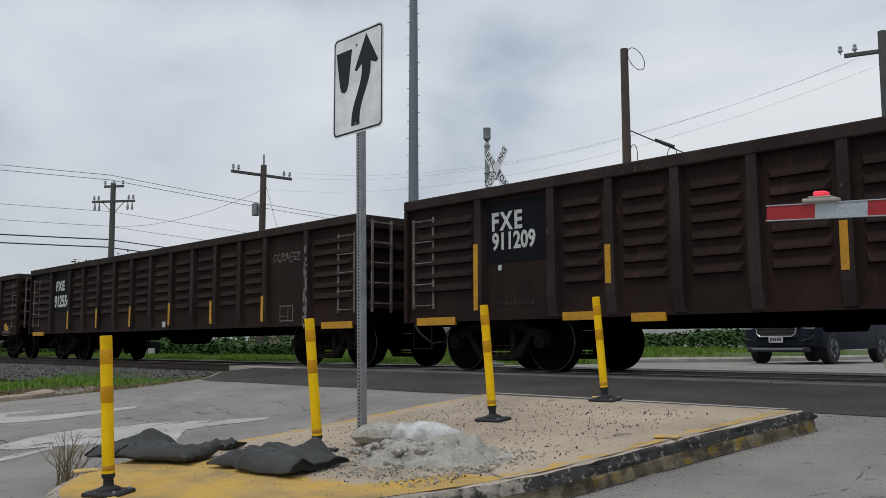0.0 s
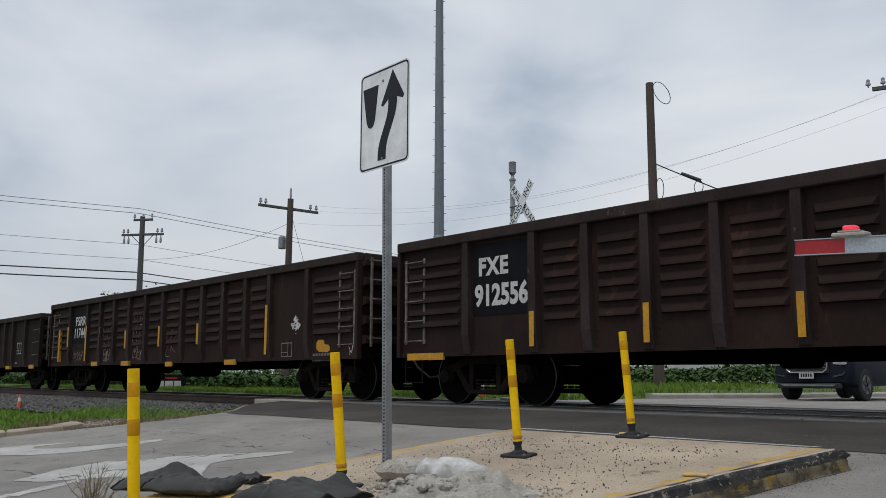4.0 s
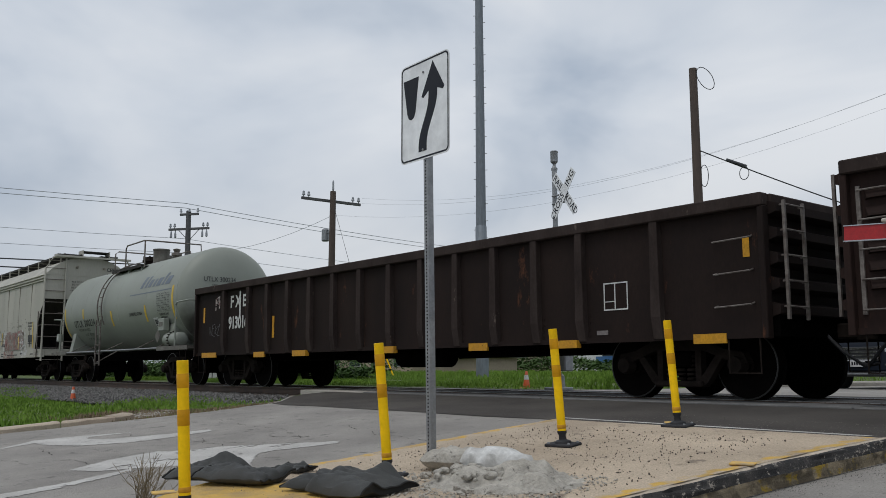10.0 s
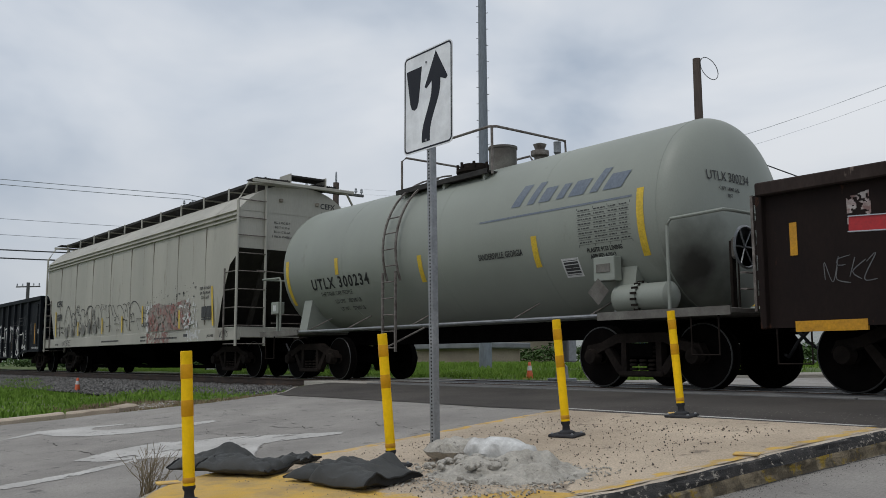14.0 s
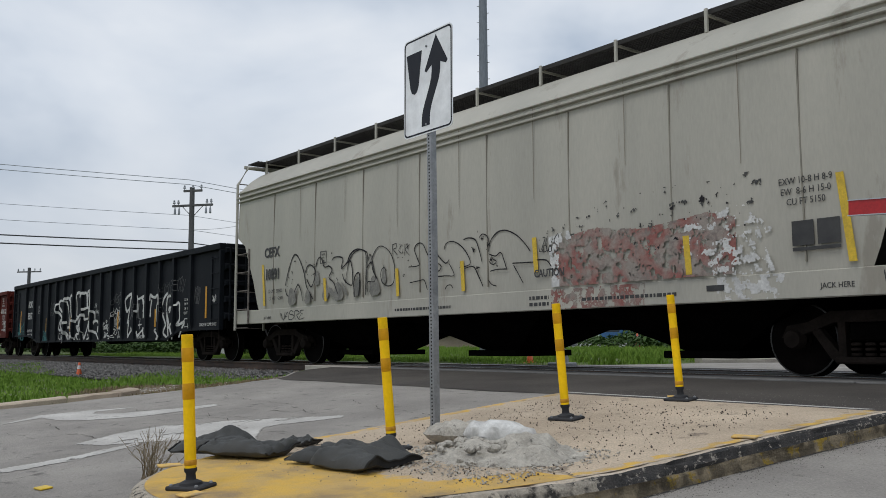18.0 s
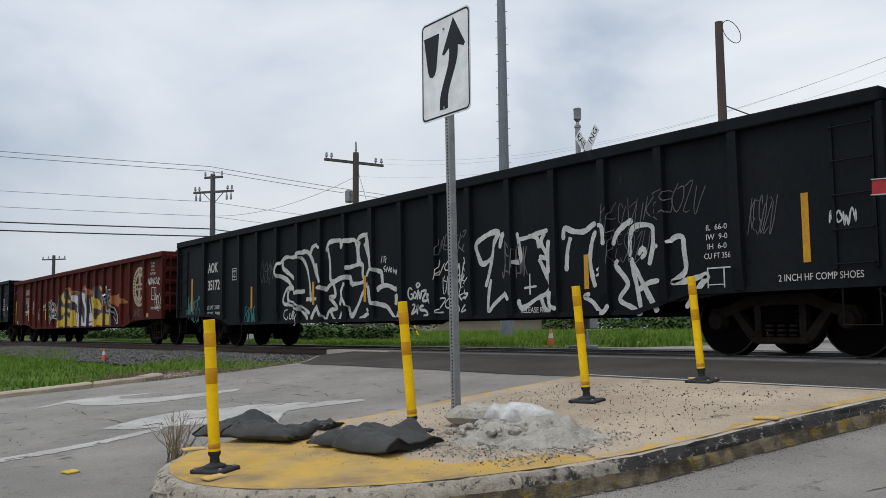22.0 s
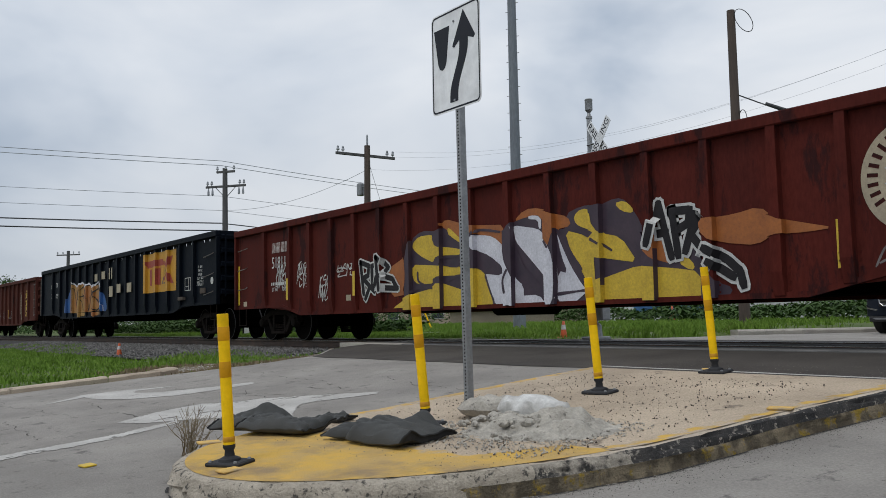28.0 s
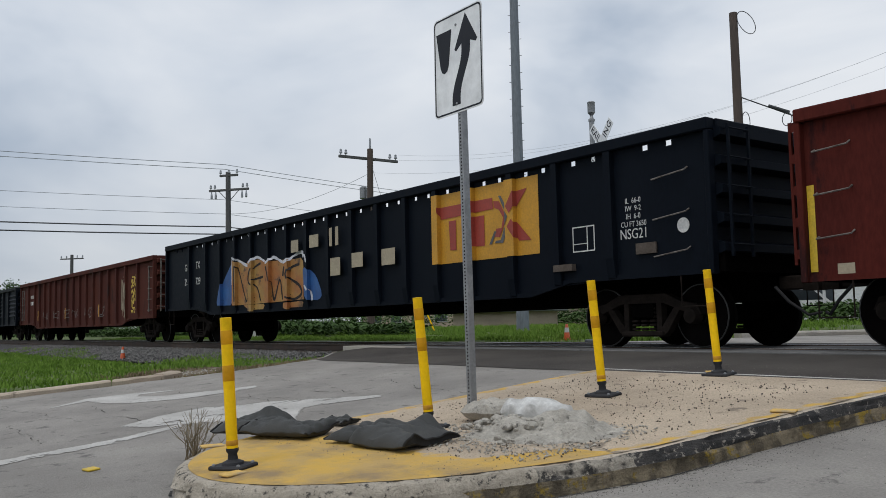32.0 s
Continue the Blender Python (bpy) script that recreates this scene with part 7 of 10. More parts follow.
strips(car_g, [(0.95, 0.95, 1.85), (4.74, 0.94, 1.47), (7.8, 0.94, 1.44), (9.88, 0.94, 1.46), (12.75, 0.94, 1.46), (15.85, 0.94, 1.44), (19.28, 1.1, 1.9)], [], "decal_yellow", RIBS_G)
def brush(width, yf, lift=0.0):
    """A spray can: returns the mesh it fills and the call that draws one stroke."""
    sh_ = Shape()
    return sh_, lambda pts, k=1.0: ribbon(sh_, pts, width * k, yf, lift, True)


def spiky(width, yf, lift=0.0):
    """A chisel-edged tag: each straight stroke is a bar of its own, a little longer than its ends."""
    sh_ = Shape()

    def draw(pts):
        for a, b in zip(pts, pts[1:]):
            a, b = Vector(a), Vector(b)
            d = (b - a).normalized()
            n = Vector((-d.y, d.x)) * width * 0.5
            a, b = a - d * width * 0.45, b + d * width * 0.45
            up = lift + 0.0003 * (len(sh_.f) % 12)
            cuts = max(1, int((b - a).length / 0.06))
            k = len(sh_.v)
            for i in range(cuts + 1):
                p = a.lerp(b, i / cuts)
                w = 1.0 if 0 < i < cuts else 0.7
                for q in (p + n * w, p - n * w):
                    sh_.v.append((q.x, yf(p.x) - up, q.y))
            sh_.f += [(k + 2 * i, k + 2 * i + 1, k + 2 * i + 3, k + 2 * i + 2) for i in range(cuts)]
    return sh_, draw


paint, line = brush(0.085, YG)
line([(7.24, 2.03), (6.91, 2.03), (6.56, 2.06), (6.35, 1.99), (6.18, 1.88), (6.11, 1.76), (6.17, 1.67), (6.38, 1.61), (6.64, 1.52), (6.82, 1.38), (6.97, 1.33)])
line([(6.39, 1.99), (6.39, 1.83), (6.58, 1.73), (6.83, 1.61), (7.02, 1.48), (7.01, 1.31), (6.76, 1.34), (6.59, 1.32), (6.47, 1.22), (6.4, 1.07), (6.49, 0.99), (6.75, 0.98), (7.06, 0.92), (7.36, 0.81), (7.56, 0.64)])
line([(6.69, 1.32), (6.63, 1.19), (6.69, 1.05), (7.0, 0.99), (7.36, 0.87), (7.65, 0.76)])
line([(7.12, 2.04), (7.22, 2.1), (7.41, 2.12), (7.58, 2.09), (7.75, 1.93), (7.86, 1.74), (7.96, 1.52), (8.08, 1.29)])
line([(7.24, 2.01), (7.4, 1.91), (7.54, 1.73), (7.62, 1.51), (7.67, 1.3), (7.7, 1.0)])
line([(7.67, 2.05), (7.76, 2.18), (7.87, 2.22), (8.04, 2.22), (8.2, 2.14)])
line([(8.08, 1.82), (8.13, 1.59), (8.21, 1.4)])
line([(8.08, 1.29), (8.22, 1.3), (8.38, 1.25), (8.49, 1.32), (8.7, 1.39)])
line([(8.36, 2.06), (8.45, 2.21), (8.58, 2.25), (8.83, 2.25), (9.03, 2.23), (9.13, 2.17), (9.1, 2.05)])
line([(8.42, 2.13), (8.51, 1.88), (8.53, 1.68), (8.55, 1.44), (8.7, 1.4), (8.9, 1.45), (9.09, 1.45), (9.33, 1.45), (9.37, 1.3)])
line([(9.13, 2.2), (9.32, 2.21), (9.5, 2.2), (9.57, 2.1), (9.61, 1.91), (9.62, 1.73)])
line([(9.57, 2.14), (9.69, 2.24), (9.86, 2.27), (10.06, 2.24), (10.11, 2.07), (10.16, 1.85), (10.2, 1.59)])
line([(9.68, 2.16), (9.65, 1.95), (9.71, 1.73)])
line([(9.25, 1.65), (9.48, 1.68), (9.78, 1.69), (9.8, 1.49), (9.82, 1.34), (9.37, 1.31)])
line([(9.88, 2.11), (9.98, 1.91), (10.07, 1.68)])
line([(10.08, 1.43), (10.15, 1.53), (10.21, 1.57), (10.38, 1.52), (10.48, 1.48), (10.52, 1.25)])
line([(10.32, 1.15), (10.44, 1.21), (10.68, 1.23), (10.94, 1.15), (11.03, 1.13), (11.11, 1.01), (11.09, 0.85), (11.01, 0.62), (10.96, 0.59), (10.8, 0.72), (10.66, 0.83), (10.39, 0.88), (10.18, 0.92)])
line([(10.13, 1.25), (10.16, 1.07), (10.2, 0.9)])
line([(8.65, 1.43), (8.69, 1.31), (8.74, 1.1), (8.51, 1.08), (8.68, 0.96), (8.81, 0.84), (8.57, 0.79), (8.74, 0.59), (8.89, 0.6), (9.07, 0.9), (9.13, 1.09), (9.11, 1.17), (9.23, 1.35)])
line([(9.13, 1.05), (9.26, 0.89), (9.39, 0.67), (9.63, 0.88), (9.81, 1.12), (10.04, 1.36)])
line([(9.66, 0.59), (9.75, 0.62), (9.97, 0.7), (10.14, 0.79)])
line([(7.7, 0.63), (7.88, 0.83), (8.05, 0.92), (8.2, 0.74), (8.36, 0.62), (8.47, 0.77), (8.68, 0.84)])
line([(7.04, 1.21), (7.19, 1.24), (7.43, 1.25)])
line([(7.49, 1.07), (7.98, 1.07)])
part("graffiti", paint, M["spray_white"], car_g, "large white outlined graffiti")
paint, line = brush(0.075, YG)
line([(13.96, 1.95), (13.75, 1.95), (13.46, 1.86), (13.35, 1.77), (13.42, 1.58), (13.52, 1.45), (13.74, 1.53), (13.77, 1.62)])
line([(13.96, 1.95), (13.82, 1.78), (13.77, 1.55), (13.68, 1.28), (13.59, 1.07)])
line([(13.73, 1.19), (13.67, 0.96), (13.65, 0.68), (13.79, 0.77), (14.0, 0.9), (14.14, 0.94), (14.23, 0.83)])
line([(13.95, 1.68), (14.03, 1.9), (14.17, 1.87)])
line([(14.37, 1.9), (14.41, 1.73), (14.45, 1.46), (14.32, 1.43)])
line([(14.37, 1.78), (14.63, 1.8), (14.85, 1.84), (15.07, 1.87)])
line([(14.63, 1.82), (14.82, 1.78), (14.88, 1.61)])
line([(15.01, 1.84), (14.92, 1.69), (15.06, 1.46), (14.87, 1.48)])
line([(14.87, 1.45), (14.99, 1.25), (15.11, 1.03), (15.02, 0.91), (14.79, 0.83), (14.47, 0.7), (14.38, 0.84)])
line([(15.17, 1.71), (15.15, 1.5), (15.15, 1.2)])
line([(14.89, 0.87), (14.97, 0.69), (15.09, 0.66), (15.04, 0.9)])
line([(15.17, 0.94), (15.16, 0.73), (15.3, 0.67)])
line([(15.4, 1.69), (15.43, 1.86), (15.61, 1.8), (15.83, 1.78), (15.98, 1.85), (16.06, 1.88)])
line([(15.55, 1.72), (15.48, 1.52), (15.45, 1.22)])
line([(16.05, 1.77), (15.97, 1.6), (15.93, 1.36), (15.97, 1.11), (16.02, 0.96)])
line([(16.13, 1.83), (16.24, 1.8), (16.26, 1.54)])
line([(15.91, 0.87), (15.8, 0.83), (15.96, 0.75), (16.09, 0.62), (16.23, 0.6), (16.33, 0.7)])
line([(16.37, 1.53), (16.44, 1.68), (16.58, 1.79), (16.74, 1.85)])
line([(16.67, 1.35), (16.68, 1.58), (16.73, 1.73), (16.88, 1.77), (17.07, 1.72), (17.08, 1.51), (17.0, 1.21)])
line([(16.82, 1.36), (16.89, 1.45), (16.94, 1.38), (16.86, 1.31)])
line([(16.46, 1.32), (16.41, 1.25), (16.56, 1.08), (16.62, 0.96), (16.47, 0.77), (16.69, 0.65), (16.83, 0.57), (16.8, 0.84), (16.71, 1.23), (16.7, 1.34)])
line([(16.71, 1.27), (16.85, 1.03), (16.99, 0.79), (17.12, 0.58)])
line([(16.8, 0.88), (17.0, 0.98), (17.23, 0.99)])
line([(17.09, 1.42), (17.22, 1.46)])
line([(17.35, 1.49), (17.44, 1.55), (17.56, 1.54), (17.58, 1.35), (17.6, 1.13), (17.51, 1.03), (17.37, 0.96), (17.59, 0.97), (17.92, 1.03), (17.85, 0.94), (17.72, 0.8), (17.58, 0.62)])
part("graffiti", paint, M["spray_white"], car_g, "large white outlined graffiti")
paint, line = brush(0.04, YG)
line([(14.65, 1.23), (14.65, 0.9)])
line([(14.52, 1.01), (14.8, 1.03)])
line([(16.11, 1.33), (16.14, 1.18), (16.03, 1.12)])
line([(11.5, 1.11), (11.42, 1.15), (11.36, 1.06), (11.41, 0.95), (11.49, 0.95), (11.5, 1.03), (11.44, 1.03)])
line([(11.57, 1.08), (11.53, 0.98), (11.58, 0.95), (11.63, 1.02), (11.57, 1.08)])
line([(11.65, 0.92), (11.68, 1.1), (11.74, 0.94), (11.79, 1.09)])
line([(11.8, 1.07), (11.93, 1.08), (11.82, 0.91), (11.98, 0.9)])
line([(11.92, 1.02), (12.11, 0.97)])
line([(11.92, 1.02), (12.04, 0.83)])
line([(11.5, 0.83), (11.58, 0.84), (11.55, 0.76), (11.48, 0.67), (11.62, 0.73), (11.67, 0.83), (11.65, 0.66)])
line([(11.85, 0.81), (11.75, 0.8), (11.75, 0.74), (11.91, 0.72), (11.97, 0.65), (11.84, 0.63)])
line([(11.69, 1.23), (11.62, 1.2), (11.66, 1.15), (11.74, 1.19), (11.69, 1.23)])
part("graffiti", paint, M["spray_white"], car_g, "small white graffiti tag")
paint, line = brush(0.026, YG)
line([(10.51, 1.81), (10.46, 1.67)])
line([(10.55, 1.78), (10.63, 1.79)])
line([(10.58, 1.79), (10.56, 1.68)])
line([(10.66, 1.76), (10.61, 1.71), (10.62, 1.66)])
line([(10.63, 1.61), (10.55, 1.57), (10.63, 1.52), (10.57, 1.5)])
line([(10.65, 1.48), (10.68, 1.58), (10.73, 1.49), (10.77, 1.59)])
line([(10.81, 1.57), (10.78, 1.48), (10.84, 1.5), (10.81, 1.57)])
line([(10.88, 1.56), (10.9, 1.45), (10.94, 1.52), (10.97, 1.43), (11.01, 1.55)])
line([(11.04, 1.51), (11.02, 1.42)])
line([(11.05, 1.39), (11.07, 1.5), (11.1, 1.4), (11.14, 1.49)])
line([(6.64, 0.86), (6.48, 0.84), (6.44, 0.71), (6.57, 0.64), (6.64, 0.72)])
line([(6.74, 0.79), (6.7, 0.66), (6.8, 0.67), (6.78, 0.79)])
line([(6.87, 0.83), (6.86, 0.65), (6.95, 0.69), (6.88, 0.74), (6.96, 0.8), (6.87, 0.83)])
line([(6.99, 0.78), (7.12, 0.79)])
line([(7.06, 0.79), (7.02, 0.61)])
line([(7.2, 0.77), (7.11, 0.65), (7.15, 0.54), (7.07, 0.5)])
part("graffiti", paint, M["spray_white"], car_g, "small white graffiti tag")
for k, (x0, x1, z0, z1) in enumerate(((16.2, 16.9, 1.7, 2.1), (16.95, 17.9, 1.85, 2.2), (16.3, 17.0, 1.3, 1.65), (18.55, 18.9, 1.5, 1.9))):
    scrawl(car_g, "kesozu", x0, x1, z0, z1, 0.012, "spray_grey", YG, 0.2, 130 + k, label="faint chalk scribble")
scrawl(car_g, "oekny", 5.25, 6.1, 1.55, 2.0, 0.016, "spray_grey", YG, 0.1, 23)
scrawl(car_g, "wesekz", 12.3, 13.15, 1.72, 2.0, 0.02, "spray_grey", YG, 0.25, 26)
scrawl(car_g, "yekns", 12.25, 13.15, 1.2, 1.55, 0.026, "spray_white", YG, 0.25, 27)
scrawl(car_g, "uwzek", 12.4, 13.2, 0.98, 1.28, 0.022, "spray_white", YG, 0.25, 37)
scrawl(car_g, "zosz", 12.3, 13.15, 0.7, 0.95, 0.03, "spray_white", YG, 0.3, 28)
scrawl(car_g, "ueaswk", 14.1, 14.6, 1.2, 1.7, 0.02, "spray_grey", YG, 0.0, 30)
for k, (x0, x1, z0, z1) in enumerate(((0.55, 1.5, 0.74, 1.3), (4.35, 5.1, 0.60, 0.95))):
    scrawl(car_g, "eozwnk" if k else "nwknezs", x0, x1, z0, z1, 0.032, "spray_teal", YG, 0.1, 33 + k, label="teal graffiti tag")
scrawl(car_g, "hown".replace("h", "n"), 19.55, 19.88, 1.5, 1.65, 0.02, "spray_white", YG, 0.1, 36)
# red car
mark = Shape()
for i in range(4):
    a = 2.05 + i * 0.235
    mark.box(a, a + 0.19, PW - 0.004, PW, 2.10, 2.34)
part("railway_mark", mark, M["letter_faint"], car_h, "faded white railway mark")
side_text(car_h, "518116", 2.5, 1.85, 0.27, M["letter_white"], PW - 0.004, stretch=0.8, label="white stencilled car number")
side_text(car_h, "LT WT      72400", 2.45, 1.22, 0.09, M["letter_white"], PW - 0.004, stretch=0.85)
bars(car_h, 2.0, 1.36, 0.95, 0.07, 1, "letter_white")
for x0, x1, z0, z1, sd in ((2.3, 2.75, 1.28, 1.82, 41), (3.35, 3.85, 1.25, 1.78, 43), (4.42, 4.85, 0.93, 1.46, 45), (5.2, 5.95, 1.38, 1.62, 47)):
    zm = z0 + (z1 - z0) * 0.5
    over, under = {41: ("owaz", "snkeu"), 43: ("zeuse", "yews"), 45: ("kso", "nwze"), 47: ("uano", "ek")}[sd]
    scrawl(car_h, over, x0, x1, zm, z1, 0.026, "spray_white", YH, 0.2, sd)
    scrawl(car_h, under, x0 - 0.05, x1 + 0.08, z0, zm + 0.04, 0.022, "spray_white", YH, 0.2, sd + 1)
strips(car_h, [(0.12, 0.9, 1.9), (3.0, 0.95, 1.45), (6.0, 0.95, 1.45), (11.77, 0.95, 1.4), (16.4, 0.9, 1.45), (19.35, 0.9, 1.9)], [], "decal_lemon", RIBS_H)
for x in (0.4, 5.55, 8.9, 17.95):
    decal(car_h, x, x + 0.2, 0.86, 0.98, PW, "cream", "sticker", "pale paper sticker")
# the large painted piece on the red car: dark ground, then orange, yellow and pale shapes
blot(car_h, [(7.85, 0.62), (7.82, 1.47), (7.97, 1.94), (8.33, 2.07), (8.9, 2), (9.1, 2.15), (9.73, 2.01), (9.75, 1.87), (10.7, 1.82), (10.85, 1.96), (11.17, 2.03), (11.56, 2), (11.86, 1.75), (12.2, 1.76), (12.23, 1.97), (12.42, 2.06), (12.69, 2.04), (12.79, 1.72), (13.02, 1.62), (12.96, 0.62)], "spray_purple", YH, 0, 0.015, label="dark purple graffiti ground")
blot(car_h, [(12.07, 1.97), (12.43, 2.06), (12.77, 2.02), (13.1, 2.1), (13.31, 2.03), (13.55, 1.69), (13.68, 1.33), (14.51, 1.26), (14.75, 0.82), (14.99, 0.74), (14.9, 0.62), (12.01, 0.62)], "spray_purple", YH, 0, 0.015, label="dark purple graffiti ground")
blot(car_h, [(7.17, 1.43), (7.57, 1.56), (7.83, 1.65), (7.88, 1.21), (7.78, 0.91), (7.29, 0.87)], "spray_orange", YH, 0.003, 0.015, label="orange graffiti shape")
blot(car_h, [(8.9, 2.11), (9.07, 2.21), (9.73, 2.03), (10.66, 1.95), (10.7, 1.55), (10.29, 1.79), (9.75, 1.9), (9.52, 1.8)], "spray_orange", YH, 0.003, 0.015, label="orange graffiti shape")
blot(car_h, [(10.88, 1.97), (11.17, 2.15), (11.53, 2.13), (11.82, 2.01), (12.14, 1.93), (12.2, 1.78), (11.88, 1.76), (11.74, 1.46), (11.58, 1.7), (11.56, 2.02), (11.21, 2.02)], "spray_orange", YH, 0.003, 0.015, label="orange graffiti shape")
blot(car_h, [(13.58, 1.34), (13.79, 1.57), (14.14, 1.07), (13.77, 1.17)], "spray_orange", YH, 0.003, 0.015, label="orange graffiti shape")
blot(car_h, [(14.53, 1.64), (15.04, 1.65), (15.4, 1.71), (15.59, 1.55), (16.02, 1.44), (16.35, 1.36), (16.01, 1.34), (15.57, 1.35), (15.34, 1.24), (14.86, 1.31), (14.61, 1.4)], "spray_orange", YH, 0.003, 0.015, label="orange graffiti shape")
blot(car_h, [(8.02, 1.85), (8.21, 1.97), (8.67, 1.97), (8.78, 1.85), (8.83, 1.73), (9.21, 1.69), (9.62, 1.61), (9.49, 1.54), (8.88, 1.57), (8.76, 1.43), (8.54, 1.5), (8.25, 1.61), (8.02, 1.76)], "spray_yellow", YH, 0.005, 0.015, label="yellow graffiti shape")
blot(car_h, [(8.01, 1.46), (8.76, 1.4), (9.6, 1.32), (9.72, 1.28), (9.71, 1.02), (9.5, 1.18), (9.08, 1.2), (8.81, 1.19), (8.69, 1.08), (8.17, 1.08), (8.0, 1.2)], "spray_yellow", YH, 0.005, 0.015, label="yellow graffiti shape")
blot(car_h, [(7.34, 0.67), (7.98, 0.91), (8.75, 1.01), (8.86, 1.09), (9.68, 0.89), (9.75, 1.29), (9.99, 1.27), (10.17, 1.15), (10.25, 0.92), (10.38, 0.69), (10.28, 0.62), (9.76, 0.62), (7.34, 0.62)], "spray_yellow", YH, 0.005, 0.015, label="yellow graffiti shape")
blot(car_h, [(9.1, 2.06), (9.22, 2.01), (9.72, 1.66), (9.42, 1.72), (9.16, 1.85)], "spray_yellow", YH, 0.005, 0.015, label="yellow graffiti shape")
blot(car_h, [(12.06, 1.73), (12.4, 1.64), (12.72, 1.54), (12.73, 1.16), (12.75, 0.85), (12.98, 0.9), (12.96, 0.62), (12.47, 0.62), (12.57, 0.8), (12.37, 1.13), (12.18, 1.4)], "spray_yellow", YH, 0.005, 0.015, label="yellow graffiti shape")
blot(car_h, [(12.26, 1.93), (12.42, 2.02), (12.65, 1.97), (12.7, 1.7), (13.02, 1.53), (13.01, 1.46), (12.7, 1.65), (12.47, 1.72), (12.29, 1.8)], "spray_yellow", YH, 0.005, 0.015, label="yellow graffiti shape")
blot(car_h, [(12.64, 1.66), (13.18, 1.53), (13.47, 1.15), (12.62, 1.29)], "spray_yellow", YH, 0.005, 0.015, label="yellow graffiti shape")
blot(car_h, [(12.61, 0.92), (13.47, 1.11), (14.14, 1.03), (14.5, 0.97), (14.57, 0.62), (12.48, 0.63)], "spray_yellow", YH, 0.005, 0.015, label="yellow graffiti shape")
blot(car_h, [(13.07, 2.02), (13.26, 2.04), (13.41, 1.92), (13.42, 1.84), (13.2, 1.89)], "spray_yellow", YH, 0.005, 0.015, label="yellow graffiti shape")
blot(car_h, [(14.14, 1.11), (14.29, 1.19), (14.43, 1.05), (14.37, 0.98)], "spray_yellow", YH, 0.005, 0.015, label="yellow graffiti shape")
blot(car_h, [(9.75, 1.85), (10.11, 1.83), (10.38, 1.78), (10.6, 1.63), (10.7, 1.53), (10.72, 1.36), (10.81, 1.21), (10.91, 1.06), (11.11, 0.93), (11.1, 0.7), (10.76, 0.62), (10.39, 0.62), (10.24, 0.99), (10.14, 1.17), (10.26, 1.16), (10.57, 1.12), (10.62, 1.25), (10.28, 1.47), (9.91, 1.59), (9.82, 1.67)], "spray_lilac", YH, 0.007, 0.015, label="pale graffiti shape")
blot(car_h, [(10.88, 1.92), (11.47, 1.81), (11.58, 1.73), (11.81, 1.47), (11.89, 1.17), (11.84, 0.62), (11.65, 0.62), (11.6, 1.05), (11.44, 1.2), (11.14, 1.47), (10.94, 1.65), (10.91, 1.81)], "spray_lilac", YH, 0.007, 0.015, label="pale graffiti shape")
blot(car_h, [(11.88, 1.73), (11.98, 1.52), (12.17, 1.18), (12.42, 0.86), (12.53, 0.81), (12.21, 0.62), (11.86, 0.62), (11.9, 1.13), (12.11, 1.07), (11.97, 1.36)], "spray_lilac", YH, 0.007, 0.015, label="pale graffiti shape")
blot(car_h, [(10.77, 0.77), (11.46, 0.78), (11.62, 0.62), (10.76, 0.62)], "spray_lilac", YH, 0.007, 0.015, label="pale graffiti shape")
blot(car_h, [(11.25, 1.98), (11.27, 2.04), (11.55, 2), (11.55, 1.8), (11.49, 1.81), (11.48, 1.95)], "spray_lilac", YH, 0.007, 0.015, label="pale graffiti shape")
paint, line = brush(0.045, YH, 0.010)
line([(8.88, 1.52), (9.46, 1.51), (9.4, 1.35), (8.93, 1.41)])
line([(9.13, 1.12), (9.5, 1.18), (9.69, 0.99), (9.28, 1.06)])
line([(8.18, 1.32), (8.2, 1.15), (8.41, 1.05)])
line([(9.06, 1.95), (9.32, 1.8), (9.52, 1.7)])
line([(9.82, 1.82), (10.02, 1.92), (10.57, 1.84)])
line([(11.87, 0.77), (12.15, 0.79), (12.49, 0.81)])
line([(10.94, 1.52), (11.13, 1.22), (11.47, 0.93)])
line([(11.55, 1.8), (11.76, 1.48)])
line([(12.2, 1.76), (12.59, 1.58), (13.01, 1.35)])
line([(11.88, 1.76), (12.05, 1.55), (12.31, 1.23), (12.4, 1.1)])
line([(10.37, 0.62), (10.35, 0.73), (10.25, 0.92), (10.15, 1.16)])
line([(10.73, 0.82), (10.7, 1.04), (10.81, 1.21)])
line([(7.99, 0.95), (8.29, 1.02), (8.74, 0.98)])
part("graffiti", paint, M["spray_purple"], car_h, "dark graffiti outlines")
paint, line = spiky(0.17, YH, 0.012)
line([(6.27, 0.98), (6.16, 1.62), (6.48, 1.53), (6.45, 1.34), (6.25, 1.29), (6.68, 1.01)])
line([(6.86, 1.55), (6.59, 1.52), (6.61, 1.15), (6.82, 1.09), (6.87, 1.27)])
line([(6.96, 1.04), (6.87, 1.68), (7.2, 1.46), (6.97, 1.31), (7.33, 1.23), (7.5, 1.04), (6.96, 1.07)])
line([(6.34, 0.88), (6.49, 1.09)])
part("graffiti", paint, M["spray_white"], car_h, "white backing of a graffiti tag")
paint, line = spiky(0.19, YH, 0.012)
line([(13.7, 1.39), (13.87, 1.91), (14.06, 1.19)])
line([(13.79, 1.51), (13.98, 1.52)])
line([(14.17, 1.2), (14.09, 1.79), (14.38, 1.78), (14.35, 1.61), (14.13, 1.52)])
line([(14.29, 1.25), (14.46, 1.71)])
line([(14.53, 1.64), (14.38, 1.46), (14.56, 1.25)])
line([(14.64, 1.25), (14.93, 1.09), (15.1, 0.94), (15.14, 0.77)])
